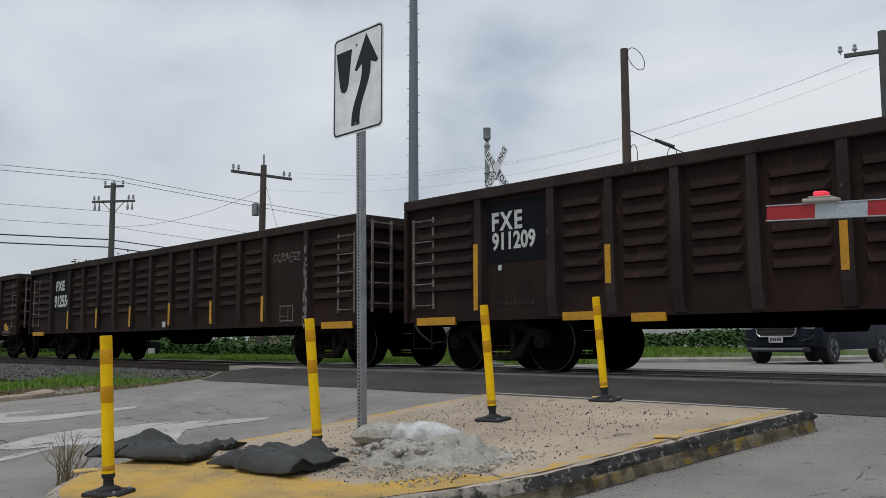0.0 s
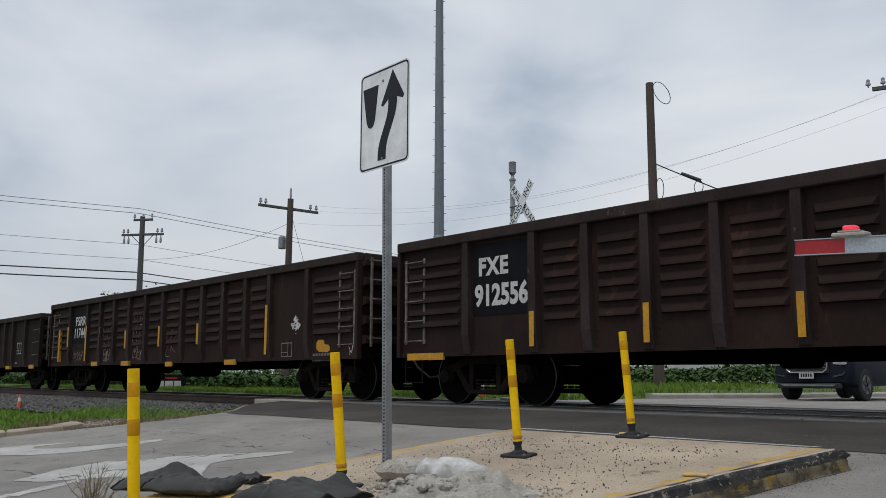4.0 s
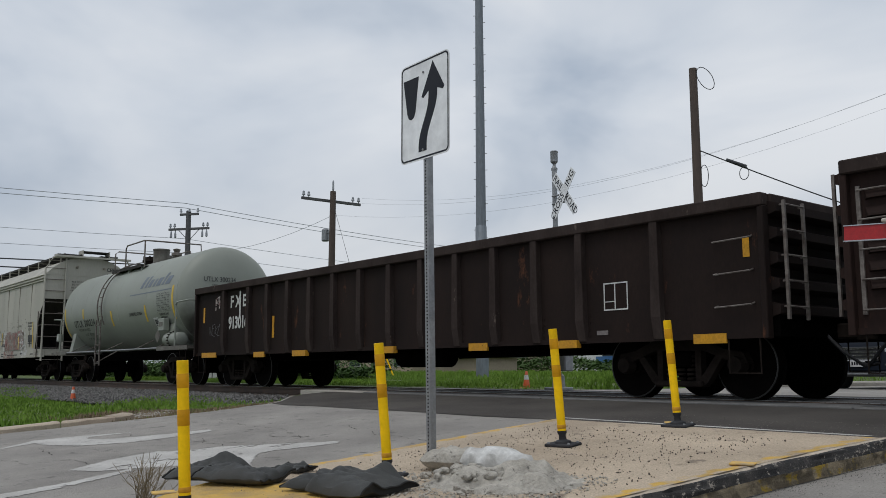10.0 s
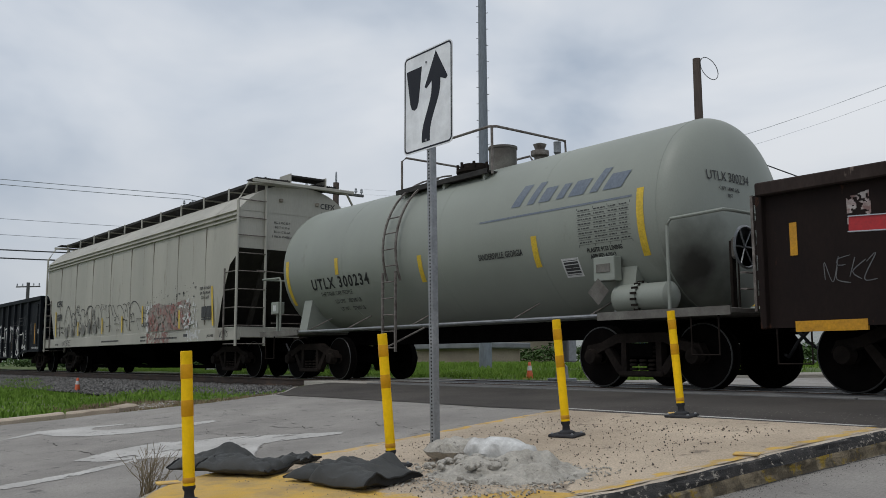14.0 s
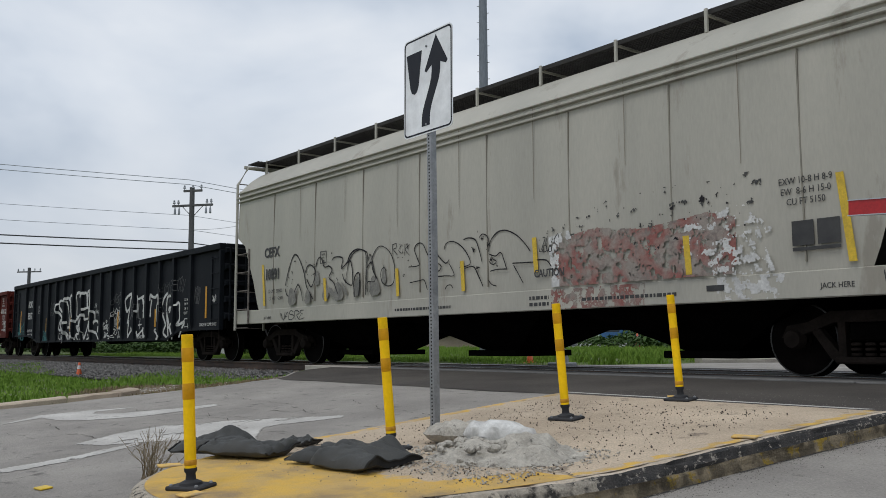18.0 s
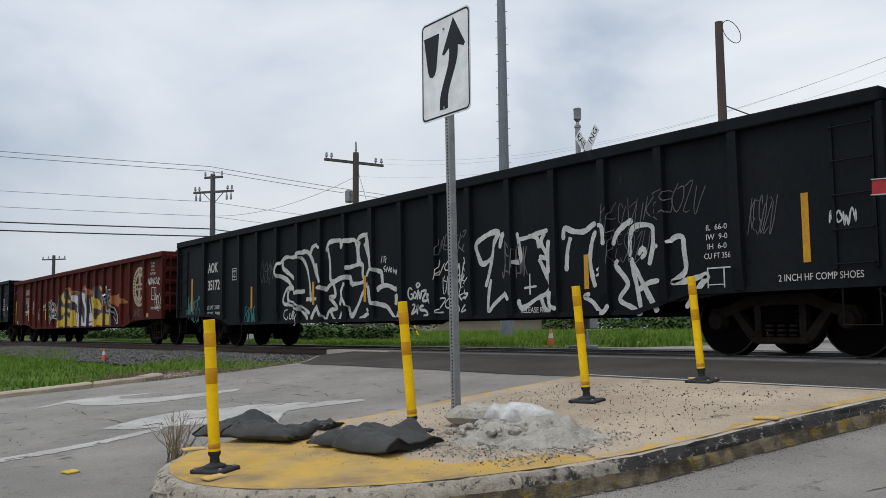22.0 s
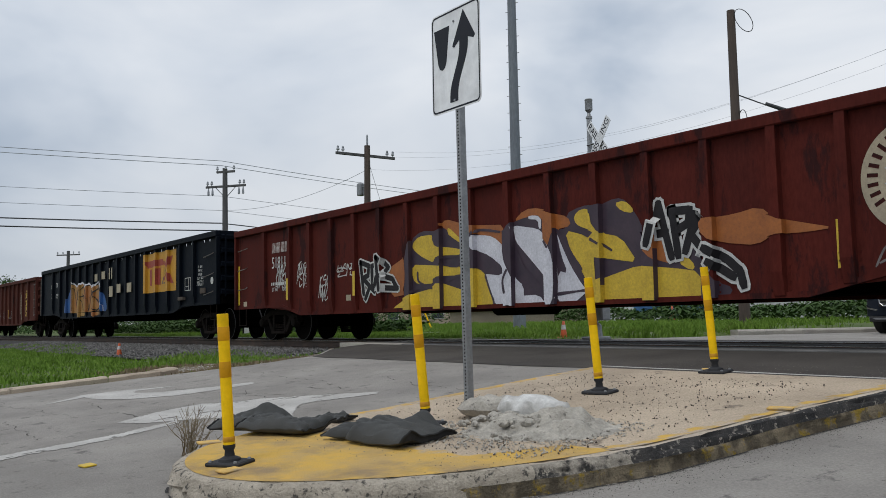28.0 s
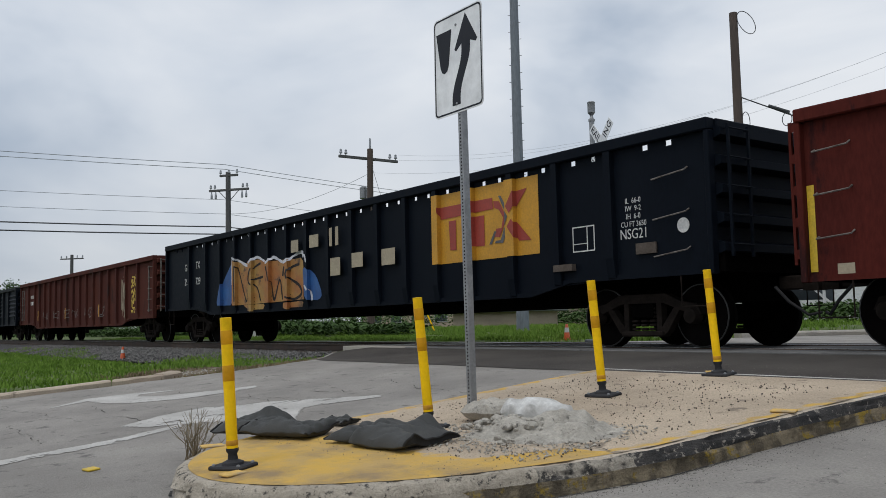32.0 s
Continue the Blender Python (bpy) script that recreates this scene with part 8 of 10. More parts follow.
line([(14.69, 1.07), (15.0, 0.88)])
part("graffiti", paint, M["spray_white"], car_h, "white backing of a graffiti tag")
paint, line = spiky(0.105, YH, 0.017)
line([(6.27, 0.98), (6.16, 1.62), (6.48, 1.53), (6.45, 1.34), (6.25, 1.29), (6.68, 1.01)])
line([(6.86, 1.55), (6.59, 1.52), (6.61, 1.15), (6.82, 1.09), (6.87, 1.27)])
line([(6.96, 1.04), (6.87, 1.68), (7.2, 1.46), (6.97, 1.31), (7.33, 1.23), (7.5, 1.04), (6.96, 1.07)])
line([(6.34, 0.88), (6.49, 1.09)])
part("graffiti", paint, M["spray_ink"], car_h, "black lettering of a graffiti tag")
paint, line = spiky(0.115, YH, 0.017)
line([(13.7, 1.39), (13.87, 1.91), (14.06, 1.19)])
line([(13.79, 1.51), (13.98, 1.52)])
line([(14.17, 1.2), (14.09, 1.79), (14.38, 1.78), (14.35, 1.61), (14.13, 1.52)])
line([(14.29, 1.25), (14.46, 1.71)])
line([(14.53, 1.64), (14.38, 1.46), (14.56, 1.25)])
line([(14.64, 1.25), (14.93, 1.09), (15.1, 0.94), (15.14, 0.77)])
line([(14.69, 1.07), (15.0, 0.88)])
part("graffiti", paint, M["spray_ink"], car_h, "black lettering of a graffiti tag")
med = Shape()
cx, cz, R0 = 17.3, 1.83, 0.63
ring = [(cx + R0 * math.cos(a), cz + R0 * math.sin(a)) for a in [2 * math.pi * k / 48 for k in range(48)]]
part("emblem_disc", Shape().prism(ring, PW - 0.004, PW, "y"), M["cream"], car_h, "round cream emblem with a cross")
for q in range(4):
    a0 = radians(45 + 90 * q)
    wedge = [(cx + 0.14 * math.cos(a0), cz + 0.14 * math.sin(a0))] + [(cx + 0.36 * math.cos(a0 + b), cz + 0.36 * math.sin(a0 + b)) for b in (-0.5, -0.25, 0, 0.25, 0.5)]
    part("emblem_quadrant", Shape().prism(wedge, PW - 0.006, PW - 0.004, "y"), M["red_car"], car_h)
for k in range(30):
    a = 2 * math.pi * k / 30
    if k % 10 == 9:
        continue
    part("emblem_bar", Shape().box(-0.022, 0.022, PW - 0.006, PW - 0.004, 0.44, 0.56), M["red_car"], car_h, m=pose(cx, 0, cz, 0, math.degrees(a), 0))
part("emblem_band", Shape().box(cx - 0.36, cx + 0.36, PW - 0.0075, PW - 0.006, cz - 0.07, cz + 0.07), M["cream"], car_h)
bars(car_h, cx - 0.3, cz, 0.6, 0.09, 1, "red_car", PW - 0.0075)
side_text(car_h, "CU FT 3267", 18.5, 2.18, 0.075, M["letter_white"], PW - 0.004, stretch=0.85)
for z, w in ((2.5, "IL  66-0"), (2.4, "IW  7-0"), (2.29, "IH  5-6")):
    side_text(car_h, w, 18.5, z, 0.07, M["letter_white"], PW - 0.004, stretch=0.85)
data_box(car_h, 18.4, 18.8, 1.38, 1.76)
scrawl(car_h, "nenwksuk", 18.1, 19.1, 1.85, 2.05, 0.03, "spray_white", YH, 0.1, 61)
scrawl(car_h, "okeas", 18.7, 19.4, 1.1, 1.5, 0.035, "spray_white", YH, 0.1, 62)
side_text(car_h, "2 INCH HF COMP SHOES", 18.8, 1.12, 0.07, M["letter_white"], PW - 0.004, stretch=0.8)
scrawl(car_h, "arko", 16.8, 17.7, 0.85, 1.15, 0.02, "letter_dim", YH, 0.1, 63)
for i, z in enumerate((2.3, 1.8, 1.3)):
    part("grab_iron", Shape().tube([(0.2, PW, z), (0.2, PW - 0.07, z - 0.03), (0.62, PW - 0.07, z), (0.62, PW, z + 0.04)], 0.011, 6), M["ladder"], car_h)
# navy car
blot(car_i, [(14.15, 1.47), (16.92, 1.47), (16.92, 2.72), (14.15, 2.72)], "logo_yellow", YI, 0.0, 0.045, "emblem_panel", "large yellow emblem panel", sharp=True)
for poly in ([(14.31, 2.49), (15.79, 2.49), (15.82, 2.3), (14.33, 2.27)], [(14.57, 2.22), (14.78, 2.22), (14.78, 1.69), (14.6, 1.7)], [(15.29, 2.22), (15.57, 2.22), (15.57, 1.7), (15.32, 1.71)], [(15.82, 2.43), (15.97, 2.41), (16.15, 2.12), (15.97, 1.81), (15.83, 1.83), (15.88, 1.96), (16.02, 1.96), (16.06, 2.13), (15.96, 2.27), (15.83, 2.32)], [(16.39, 2.52), (16.67, 2.54), (16.31, 2.17), (16.22, 2.29)], [(16.25, 1.95), (16.35, 2.07), (16.74, 1.7), (16.45, 1.71)]):
    blot(car_i, poly, "logo_red", YI, 0.009, 0.04, "emblem_shape", "red emblem shape", sharp=True)
for poly in ([(15.95, 2.5), (16.01, 2.5), (16.27, 2.12), (16.05, 1.71), (15.83, 1.72), (15.87, 1.76), (15.99, 1.76), (16.17, 2.12)], [(15.69, 1.71), (15.83, 1.92), (15.89, 1.92), (15.76, 1.71)]):
    blot(car_i, poly, "spray_grey", YI, 0.009, 0.04, "emblem_shape", "dark grey emblem edge", sharp=True)
for x, z, w, h in ((8.55, 2.12, 0.36, 0.28), (9.45, 2.16, 0.42, 0.28), (10.36, 2.12, 0.12, 0.4), (10.62, 2.12, 0.13, 0.4), (10.4, 1.48, 0.42, 0.38), (11.3, 1.6, 0.44, 0.30), (12.45, 1.57, 0.48, 0.32)):
    part("emblem_letter_shape", Shape().box(x, x + w, RW - 0.003, RW, z, z + h).box(x + w * 0.32, x + w * 0.66, RW - 0.004, RW - 0.003, z, z + h * 0.6) if w > 0.3 else Shape().box(x, x + w, RW - 0.003, RW, z, z + h), M["cream"], car_i, "cream block letter shape")
for w, x, z in (("GI", 1.58, 2.2), ("TX", 2.5, 2.23), ("29", 1.58, 1.78), ("729", 2.52, 1.77)):
    side_text(car_i, w, x, z, 0.2, M["letter_white"], PW - 0.004, stretch=0.85)
for w, z, h in (("IL  66-0", 2.06, 0.075), ("IW  9-2", 1.95, 0.075), ("IH  6-0", 1.84, 0.075), ("CU FT 3650", 1.73, 0.075), ("NSG21", 1.59, 0.14)):
    side_text(car_i, w, 18.85, z, h, M["letter_white"], PW - 0.004, stretch=0.85)
data_box(car_i, 17.65, 18.1, 1.42, 1.80, split=0.65)
part("round_badge", Shape().lathe([(-0.004, 0.10), (0, 0.10)], (19.7, PW, 1.63), "y", 20), M["letter_white"], car_i, "small round white badge")
strips(car_i, [], [(18.9, 19.25, 1.3, 1.45), (17.3, 17.7, 1.15, 1.25)], "tie", RIBS_I)
# painted piece on the navy car
blot(car_i, [(5.01, 2.18), (5.8, 2.06), (6.49, 2.12), (7.3, 2.02), (8.5, 1.98), (8.96, 1.99), (9.0, 1.67), (9.08, 1.03), (7.29, 1.01), (5.08, 1), (4.97, 1.62)], "spray_tan", YI, 0, 0.015, label="tan and orange graffiti shape")
blot(car_i, [(5.62, 1), (6.14, 0.82), (6.81, 0.82), (6.97, 0.99)], "spray_tan", YI, 0, 0.015, label="tan and orange graffiti shape")
blot(car_i, [(7.9, 0.97), (8.19, 0.82), (8.91, 0.82), (8.99, 1)], "spray_tan", YI, 0, 0.015, label="tan and orange graffiti shape")
blot(car_i, [(4.06, 1.03), (4.33, 1.65), (4.94, 2.15), (4.93, 1.01)], "spray_blue", YI, 0.001, 0.015, label="blue graffiti shape")
blot(car_i, [(9.12, 1.79), (9.6, 1.54), (9.87, 1.12), (9.74, 0.99), (9.19, 1.01)], "spray_blue", YI, 0.001, 0.015, label="blue graffiti shape")
paint, line = brush(0.06, YI, 0.004)
line([(5.27, 1.09), (5.27, 2.02), (5.77, 1.22), (5.9, 1.14), (6.01, 1.97)])
line([(6.72, 2.01), (6.25, 1.87), (6.18, 1.56), (6.52, 1.4), (6.71, 1.07)])
line([(6.32, 1.62), (6.85, 1.66)])
line([(7.17, 1.9), (7.33, 1.5), (7.48, 1.08), (7.79, 1.54), (7.96, 1.07), (8.18, 1.83)])
line([(8.81, 1.85), (8.36, 1.78), (8.27, 1.58), (8.78, 1.36), (8.89, 1.16), (8.52, 1.05), (8.2, 1.12)])
part("graffiti", paint, M["spray_ink"], car_i, "black graffiti outlines")
paint, line = brush(0.07, YI, 0.006)
line([(4.94, 1.54), (4.97, 2.22), (5.45, 2.14), (5.98, 2), (6.49, 2.17), (7.14, 1.99), (7.46, 2.1), (8.06, 1.93), (8.5, 2.05), (8.96, 2.1), (9.09, 1.8), (9.03, 1.35)])
line([(9.19, 1.34), (9.38, 1.14), (9.4, 0.99)])
line([(9.01, 1.96), (9.2, 2.02), (9.28, 1.85)])
part("graffiti", paint, M["spray_lilac"], car_i, "pale blue graffiti outline")
for z in (2.35, 1.8, 1.3):
    part("grab_iron", Shape().tube([(19.25, PW, z - 0.05), (19.25, PW - 0.07, z - 0.06), (19.8, PW - 0.07, z), (19.8, PW, z + 0.04)], 0.011, 6), M["ladder"], car_i)
# rusty car and the tail car
scrawl(car_j, "koer", 16.5, 17.2, 1.0, 2.2, 0.05, "cream", YJ, 0.0, 81)
blot(car_j, [(17.6, 1.0), (18.1, 1.0), (18.1, 2.3), (17.6, 2.2)], "spray_yellow", YJ, 0.0, 0.05, holes=0.5)
bars(car_j, 2.0, 2.1, 0.9, 0.16, 2, "letter_white")
for k in range(6):
    scrawl(car_j, "nkz", 5 + 1.7 * k, 5.9 + 1.7 * k, 1.0, 1.3, 0.03, "letter_dim", YJ, 0.1, 90 + k)
strips(car_j, [(4.0, 0.95, 1.4), (9.0, 0.95, 1.4), (14.0, 0.95, 1.4)], [], "decal_yellow", RJ)
bars(car_k, 2.0, 2.0, 0.8, 0.18, 2, "letter_white")


# ---- the tank car ----
def tank_car(x_left, L):
    car = thing("tank_car", pose(x_left, YC, 0), "grey-green riveted tank car with a brown spill stain", "railcar", "cars of the freight train")
    CARS.append((car, x_left))
    R, zc, a, b, D = 1.42, 2.41, 1.0, L - 1.15, 0.44

    def prof(r):
        out = []
        for k in range(13):
            t = radians(90 * k / 12)
            out.append((a - D * math.cos(t), r * math.sin(t) ** 0.6 if k else 0.02))
        return out + [(b + a - x, rr) for x, rr in out[::-1]]
    part("tank_shell", Shape().lathe(prof(R), (0, 0, zc), "x", 56), M["tank_shell"], car, smooth=True)
    for x in (a, a + 2.3, L / 2 + 0.3, b - 2.2, b):
        part("weld_seam", Shape().lathe([(x - 0.02, R - 0.01), (x - 0.012, R + 0.003), (x + 0.012, R + 0.003), (x + 0.02, R - 0.01)], (0, 0, zc), "x", 56), M["tank_grey"], car, smooth=True)

    def wrap(me, x, z, name, label=""):
        ang0 = math.acos(max(-1, min(1, (z - zc) / R)))
        for v in me.vertices:
            w = ang0 - v.co.y / R
            r = R + 0.006
            v.co = Vector((x + v.co.x, -r * math.sin(w), zc + r * math.cos(w)))
        return part(name, me, None, car, label)

    def patch(x0, x1, z0, z1, material, name, label="", nx=10, nz=10, holes=0.0):
        s = Shape()
        aa, bb = math.acos(max(-1, min(1, (z1 - zc) / R))), math.acos(max(-1, min(1, (z0 - zc) / R)))
        for i in range(nx + 1):
            for j in range(nz + 1):
                w = aa + (bb - aa) * j / nz
                s.v.append((x0 + (x1 - x0) * i / nx, -(R + 0.004) * math.sin(w), zc + (R + 0.004) * math.cos(w)))
        for i in range(nx):
            for j in range(nz):
                if not holes or noise.noise((i * 0.6, j * 0.5, 3)) > holes - 0.5:
                    k = i * (nz + 1) + j
                    s.f.append((k, k + 1, k + nz + 2, k + nz + 1))
        return part(name, s, M[material], car, label)
    wrap(text_mesh("UTLX 300234", 0.22, M["letter_black"], 0.95, 1.25, 0.008), 3.12, 1.96, "lettering", "black stencilled reporting mark")
    wrap(text_mesh("THE TANK CAR PEOPLE", 0.09, M["letter_black"], 0.85), 2.9, 1.76, "lettering")
    wrap(text_mesh("LD LMT   205500 LB", 0.09, M["letter_black"], 0.85), 3.2, 1.6, "lettering")
    wrap(text_mesh("LT WT    57500 LB", 0.09, M["letter_black"], 0.85), 3.2, 1.45, "lettering")
    wrap(text_mesh("SANDERSVILLE, GEORGIA", 0.095, M["letter_black"], 0.66, 1.0, 0.003), 7.95, 2.05, "lettering")
    wrap(text_mesh("PLASITE 9133 LINING", 0.06, M["letter_black"], 0.8, 1.0, 0.003), 10.1, 1.95, "lettering")
    wrap(text_mesh("APPLIED 4-2013", 0.06, M["letter_black"], 0.8, 1.0, 0.003), 10.05, 1.86, "lettering")
    # blue company lettering as plain slanted shapes with a stripe below
    for k, (x, wd, v0, v1) in enumerate(((0.02, 0.20, 0.0, 1.0), (0.36, 0.15, 0.0, 1.0), (0.60, 0.24, 0.0, 0.66), (0.96, 0.15, 0.0, 0.66), (1.20, 0.30, 0.0, 0.68), (1.60, 0.15, 0.0, 1.0), (1.84, 0.34, 0.0, 0.68))):
        s = Shape()
        for i in range(2):
            for j in range(5):
                v = v0 + (v1 - v0) * j / 4
                z = 2.775 + 0.34 * v
                w = math.acos((z - zc) / R)
                s.v.append((8.2 + 1.04 * x + i * wd + 0.20 * v, -(R + 0.005 + 0.0004 * k) * math.sin(w), zc + (R + 0.005 + 0.0004 * k) * math.cos(w)))
        s.f = [(j, j + 1, j + 6, j + 5) for j in range(4)]
        part("emblem_shape", s, M["blue_logo"], car, "faded blue slanted emblem shape")
    patch(7.5, 10.66, 2.605, 2.635, "blue_logo", "stripe", "thin faded blue stripe")
    table = Shape()
    rnd = random.Random(17)

    def on_tank(x0, x1, z0, z1, lift=0.005):
        w0, w1 = math.acos((z0 - zc) / R), math.acos((z1 - zc) / R)
        r = R + lift
        table.add([(x0, -r * math.sin(w0), zc + r * math.cos(w0)), (x1, -r * math.sin(w0), zc + r * math.cos(w0)), (x1, -r * math.sin(w1), zc + r * math.cos(w1)), (x0, -r * math.sin(w1), zc + r * math.cos(w1))], [(0, 1, 2, 3)])
    for k in range(8):
        z = 2.53 - 0.066 * k
        for c0, c1 in ((9.67, 9.93), (9.97, 10.2), (10.24, 10.4), (10.44, 10.6)):
            x = c0
            while x < c1 - 0.03:
                l = rnd.uniform(0.02, 0.06)
                on_tank(x, min(x + l, c1), z - 0.008, z + 0.008)
                x += l + 0.015
        on_tank(9.65, 10.62, z - 0.034, z - 0.030)
    for x in (9.645, 9.95, 10.22, 10.42, 10.62):
        on_tank(x, x + 0.007, 2.0, 2.57)
    part("data_table", table, M["letter_black"], car, "black stencilled data table")
    patch(9.23, 9.57, 1.61, 1.88, "letter_white", "data_placard", "white framed data placard", 6, 6)
    patch(9.26, 9.54, 1.64, 1.85, "letter_black", "data_placard", "", 4, 6)
    for x, z0, z1 in ((1.11, 1.6, 2.55), (3.11, 2.12, 2.45), (5.86, 1.78, 2.25), (8.75, 1.8, 2.27), (10.8, 1.79, 2.71)):
        patch(x - 0.06, x + 0.06, z0, z1, "decal_lemon", "reflector_strip", "yellow reflective strip")
    # stain below the outlet side of the end and marks on the head
    hx = b + D
    for words, z, h in (("UTLX 300234", 2.86, 0.13), ("CAPY 14000 GAL", 2.70, 0.05), ("TEST", 2.61, 0.045)):
        me = text_mesh(words, h, M["letter_black"], 0.85)
        for v in me.vertices:
            rr = math.hypot(v.co.x - 0.35, z - zc + v.co.y) / R
            v.co.z += D * (math.cos(math.asin(min(0.98, rr ** (1 / 0.6)))) - 1) + 0.012
        part("lettering", me, None, car, m=Matrix.Translation((hx, -0.35, z)) @ pose(0, 0, 0, 90, 0, 90))
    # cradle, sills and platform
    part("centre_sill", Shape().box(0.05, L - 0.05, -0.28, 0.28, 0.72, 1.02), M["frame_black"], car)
    for x in (1.7, L - 1.8):
        part("saddle", Shape().prism([(-1.35, 1.0), (1.35, 1.0), (1.2, 1.75), (0.9, 1.35), (0.0, 1.05), (-0.9, 1.35), (-1.2, 1.75)], x - 0.16, x + 0.16, "x"), M["tank_grey"], car)
    for x0, x1, sg in ((0.1, 1.8, -1), (L - 2.1, L, 1)):
        part("end_platform", Shape().box(x0, x1, -HALF + 0.02, HALF - 0.02, 0.95, 1.02, 0.01).box(x0, x1, -HALF - 0.0, -HALF + 0.02, 0.93, 1.04), M["platform"], car)
        xe = x1 if sg > 0 else x0
        coupler(car, xe, sg)
        xa, xb = (x1 - 0.9, x1 - 0.08) if sg > 0 else (x0 + 0.08, x0 + 0.9)
        part("end_railing", Shape().tube([(xa if sg > 0 else xb, -HALF + 0.03, 1.04), (xa if sg > 0 else xb, -HALF + 0.03, 2.12), ((xa + 0.06) if sg > 0 else (xb - 0.06), -HALF + 0.03, 2.2), (xe - sg * 0.06, -HALF + 0.03, 2.22), (xe - sg * 0.04, -HALF + 0.2, 2.22), (xe - sg * 0.04, HALF - 0.03, 2.22)], 0.022, 8), M["tank_grey"], car, smooth=True)
        for z in (1.25, 1.45):
            part("grab_rail", Shape().tube([(xe - sg * 0.03, -HALF + 0.3, z), (xe + sg * 0.04, -HALF + 0.3, z), (xe + sg * 0.04, HALF - 0.3, z), (xe - sg * 0.03, HALF - 0.3, z)], 0.014, 6), M["ladder"], car)
        stirrup(car, (x1 - 0.6 if sg > 0 else x0 + 0.2), (x1 - 0.2 if sg > 0 else x0 + 0.6), -HALF + 0.05, 0.45, 0.95)
    for z in (0.9,):
        part("side_rail", Shape().tube([(1.8, -HALF + 0.05, z + 0.1), (L - 2.1, -HALF + 0.05, z + 0.1)], 0.026, 8), M["galv"], car, smooth=True)
    for x in (2.1, 3.6, 5.7, 8.3, L - 2.3):
        part("rail_bracket", Shape().tube([(x, -HALF + 0.05, 1.0), (x + 0.1, -0.95, 1.28)], 0.014, 5), M["ladder"], car)
    # handbrake wheel, valve box, air tank and placards
    bw = part("handbrake_wheel", Shape().lathe([(-0.02, 0.26), (0.0, 0.285), (0.02, 0.26), (0.0, 0.245), (-0.02, 0.26)], (L - 0.12, -0.95, 1.80), "x", 24), M["galv"], car, smooth=True)
    for k in range(6):
        t = radians(60 * k)
        part("spoke", Shape().tube([(L - 0.14, -0.95, 1.80), (L - 0.12, -0.95 + 0.26 * math.cos(t), 1.80 + 0.26 * math.sin(t))], 0.012, 5), M["galv"], bw)
    part("gear_box", Shape().box(L - 0.30, L - 0.17, -1.03, -0.87, 1.66, 1.94, 0.03), M["platform"], car)
    part("brake_post", Shape().box(L - 0.34, L - 0.30, -1.0, -0.9, 1.02, 1.9, 0.01).tube([(L - 0.24, -0.95, 1.66), (L - 0.24, -0.95, 1.02)], 0.012, 6), M["bogie"], car)
    part("air_tank", Shape().lathe([(-0.50, 0.04), (-0.485, 0.13), (-0.43, 0.19), (0.43, 0.19), (0.485, 0.13), (0.50, 0.04)], (10.72, -1.27, 1.23), "x", 24), M["tank_grey"], car, smooth=True)
    flange = part("tank_flange", Shape().lathe([(10.66, 0.19), (10.66, 0.215), (10.71, 0.215), (10.71, 0.19)], (0, -1.27, 1.23), "x", 24), M["tank_grey"], car, smooth=True)
    for k in range(9):
        w = radians(100 + 22 * k)
        part("bolt", Shape().box(10.64, 10.73, -1.285 + 0.212 * math.cos(w), -1.255 + 0.212 * math.cos(w), 1.215 + 0.212 * math.sin(w), 1.245 + 0.212 * math.sin(w)), M["bogie"], flange)
    vb = part("valve_box", Shape().box(9.98, 10.36, -1.46, -1.3, 1.48, 1.82, 0.01), M["tank_grey"], car)
    part("box_plate", Shape().box(10.04, 10.29, -1.472, -1.46, 1.60, 1.72, 0.003), M["platform"], vb, "brown worn plate")
    for x, y in ((10.12, -HALF + 0.02), (L - 0.12, 0.55)):
        part("placard_holder", Shape().prism([(x - 0.19, 1.33), (x, 1.14), (x + 0.19, 1.33), (x, 1.52)], y - 0.006, y, "y"), M["platform"], car)
    part("placard_holder", Shape().box(0.62, 0.94, -HALF - 0.0, -HALF + 0.16, 1.42, 1.68, 0.01), M["tank_grey"], car)
    part("placard_light", Shape().box(0.72, 0.84, -HALF - 0.004, -HALF, 1.48, 1.61), M["letter_white"], car)
    part("bracket_post", Shape().tube([(0.78, -HALF + 0.08, 0.95), (0.78, -HALF + 0.08, 1.45)], 0.03, 8), M["tank_grey"], car)
    # walkway, hatch and hoop rails on top
    for y0, y1 in ((-1.0, -0.42), (0.42, 1.0)):
        part("walkway", Shape().box(4.6, 7.25, y0, y1, 3.585, 3.615).box(4.6, 7.25, y0 - 0.01, y0 + 0.02, 3.56, 3.65), M["walk_dark"], car)
        for x in (4.8, 6.0, 7.1):
            part("walkway_foot", Shape().box(x - 0.03, x + 0.03, y0 + 0.05, y1 - 0.05, 3.36, 3.585), M["tank_grey"], car)
    part("safety_rail", Shape().tube([(5.7, -0.95, 3.55), (5.7, -0.95, 4.28), (5.8, -0.95, 4.37), (7.25, -0.95, 4.38), (7.34, -0.85, 4.38), (7.28, 0.9, 4.40), (7.28, 0.95, 3.55)], 0.024, 8), M["ladder"], car, smooth=True)
    part("safety_rail", Shape().tube([(4.85, 0.95, 3.55), (4.85, 0.95, 4.2), (4.95, 0.95, 4.3), (6.3, 0.95, 4.3), (6.38, 0.95, 4.2), (6.38, 0.95, 3.55)], 0.022, 8), M["ladder"], car, smooth=True)
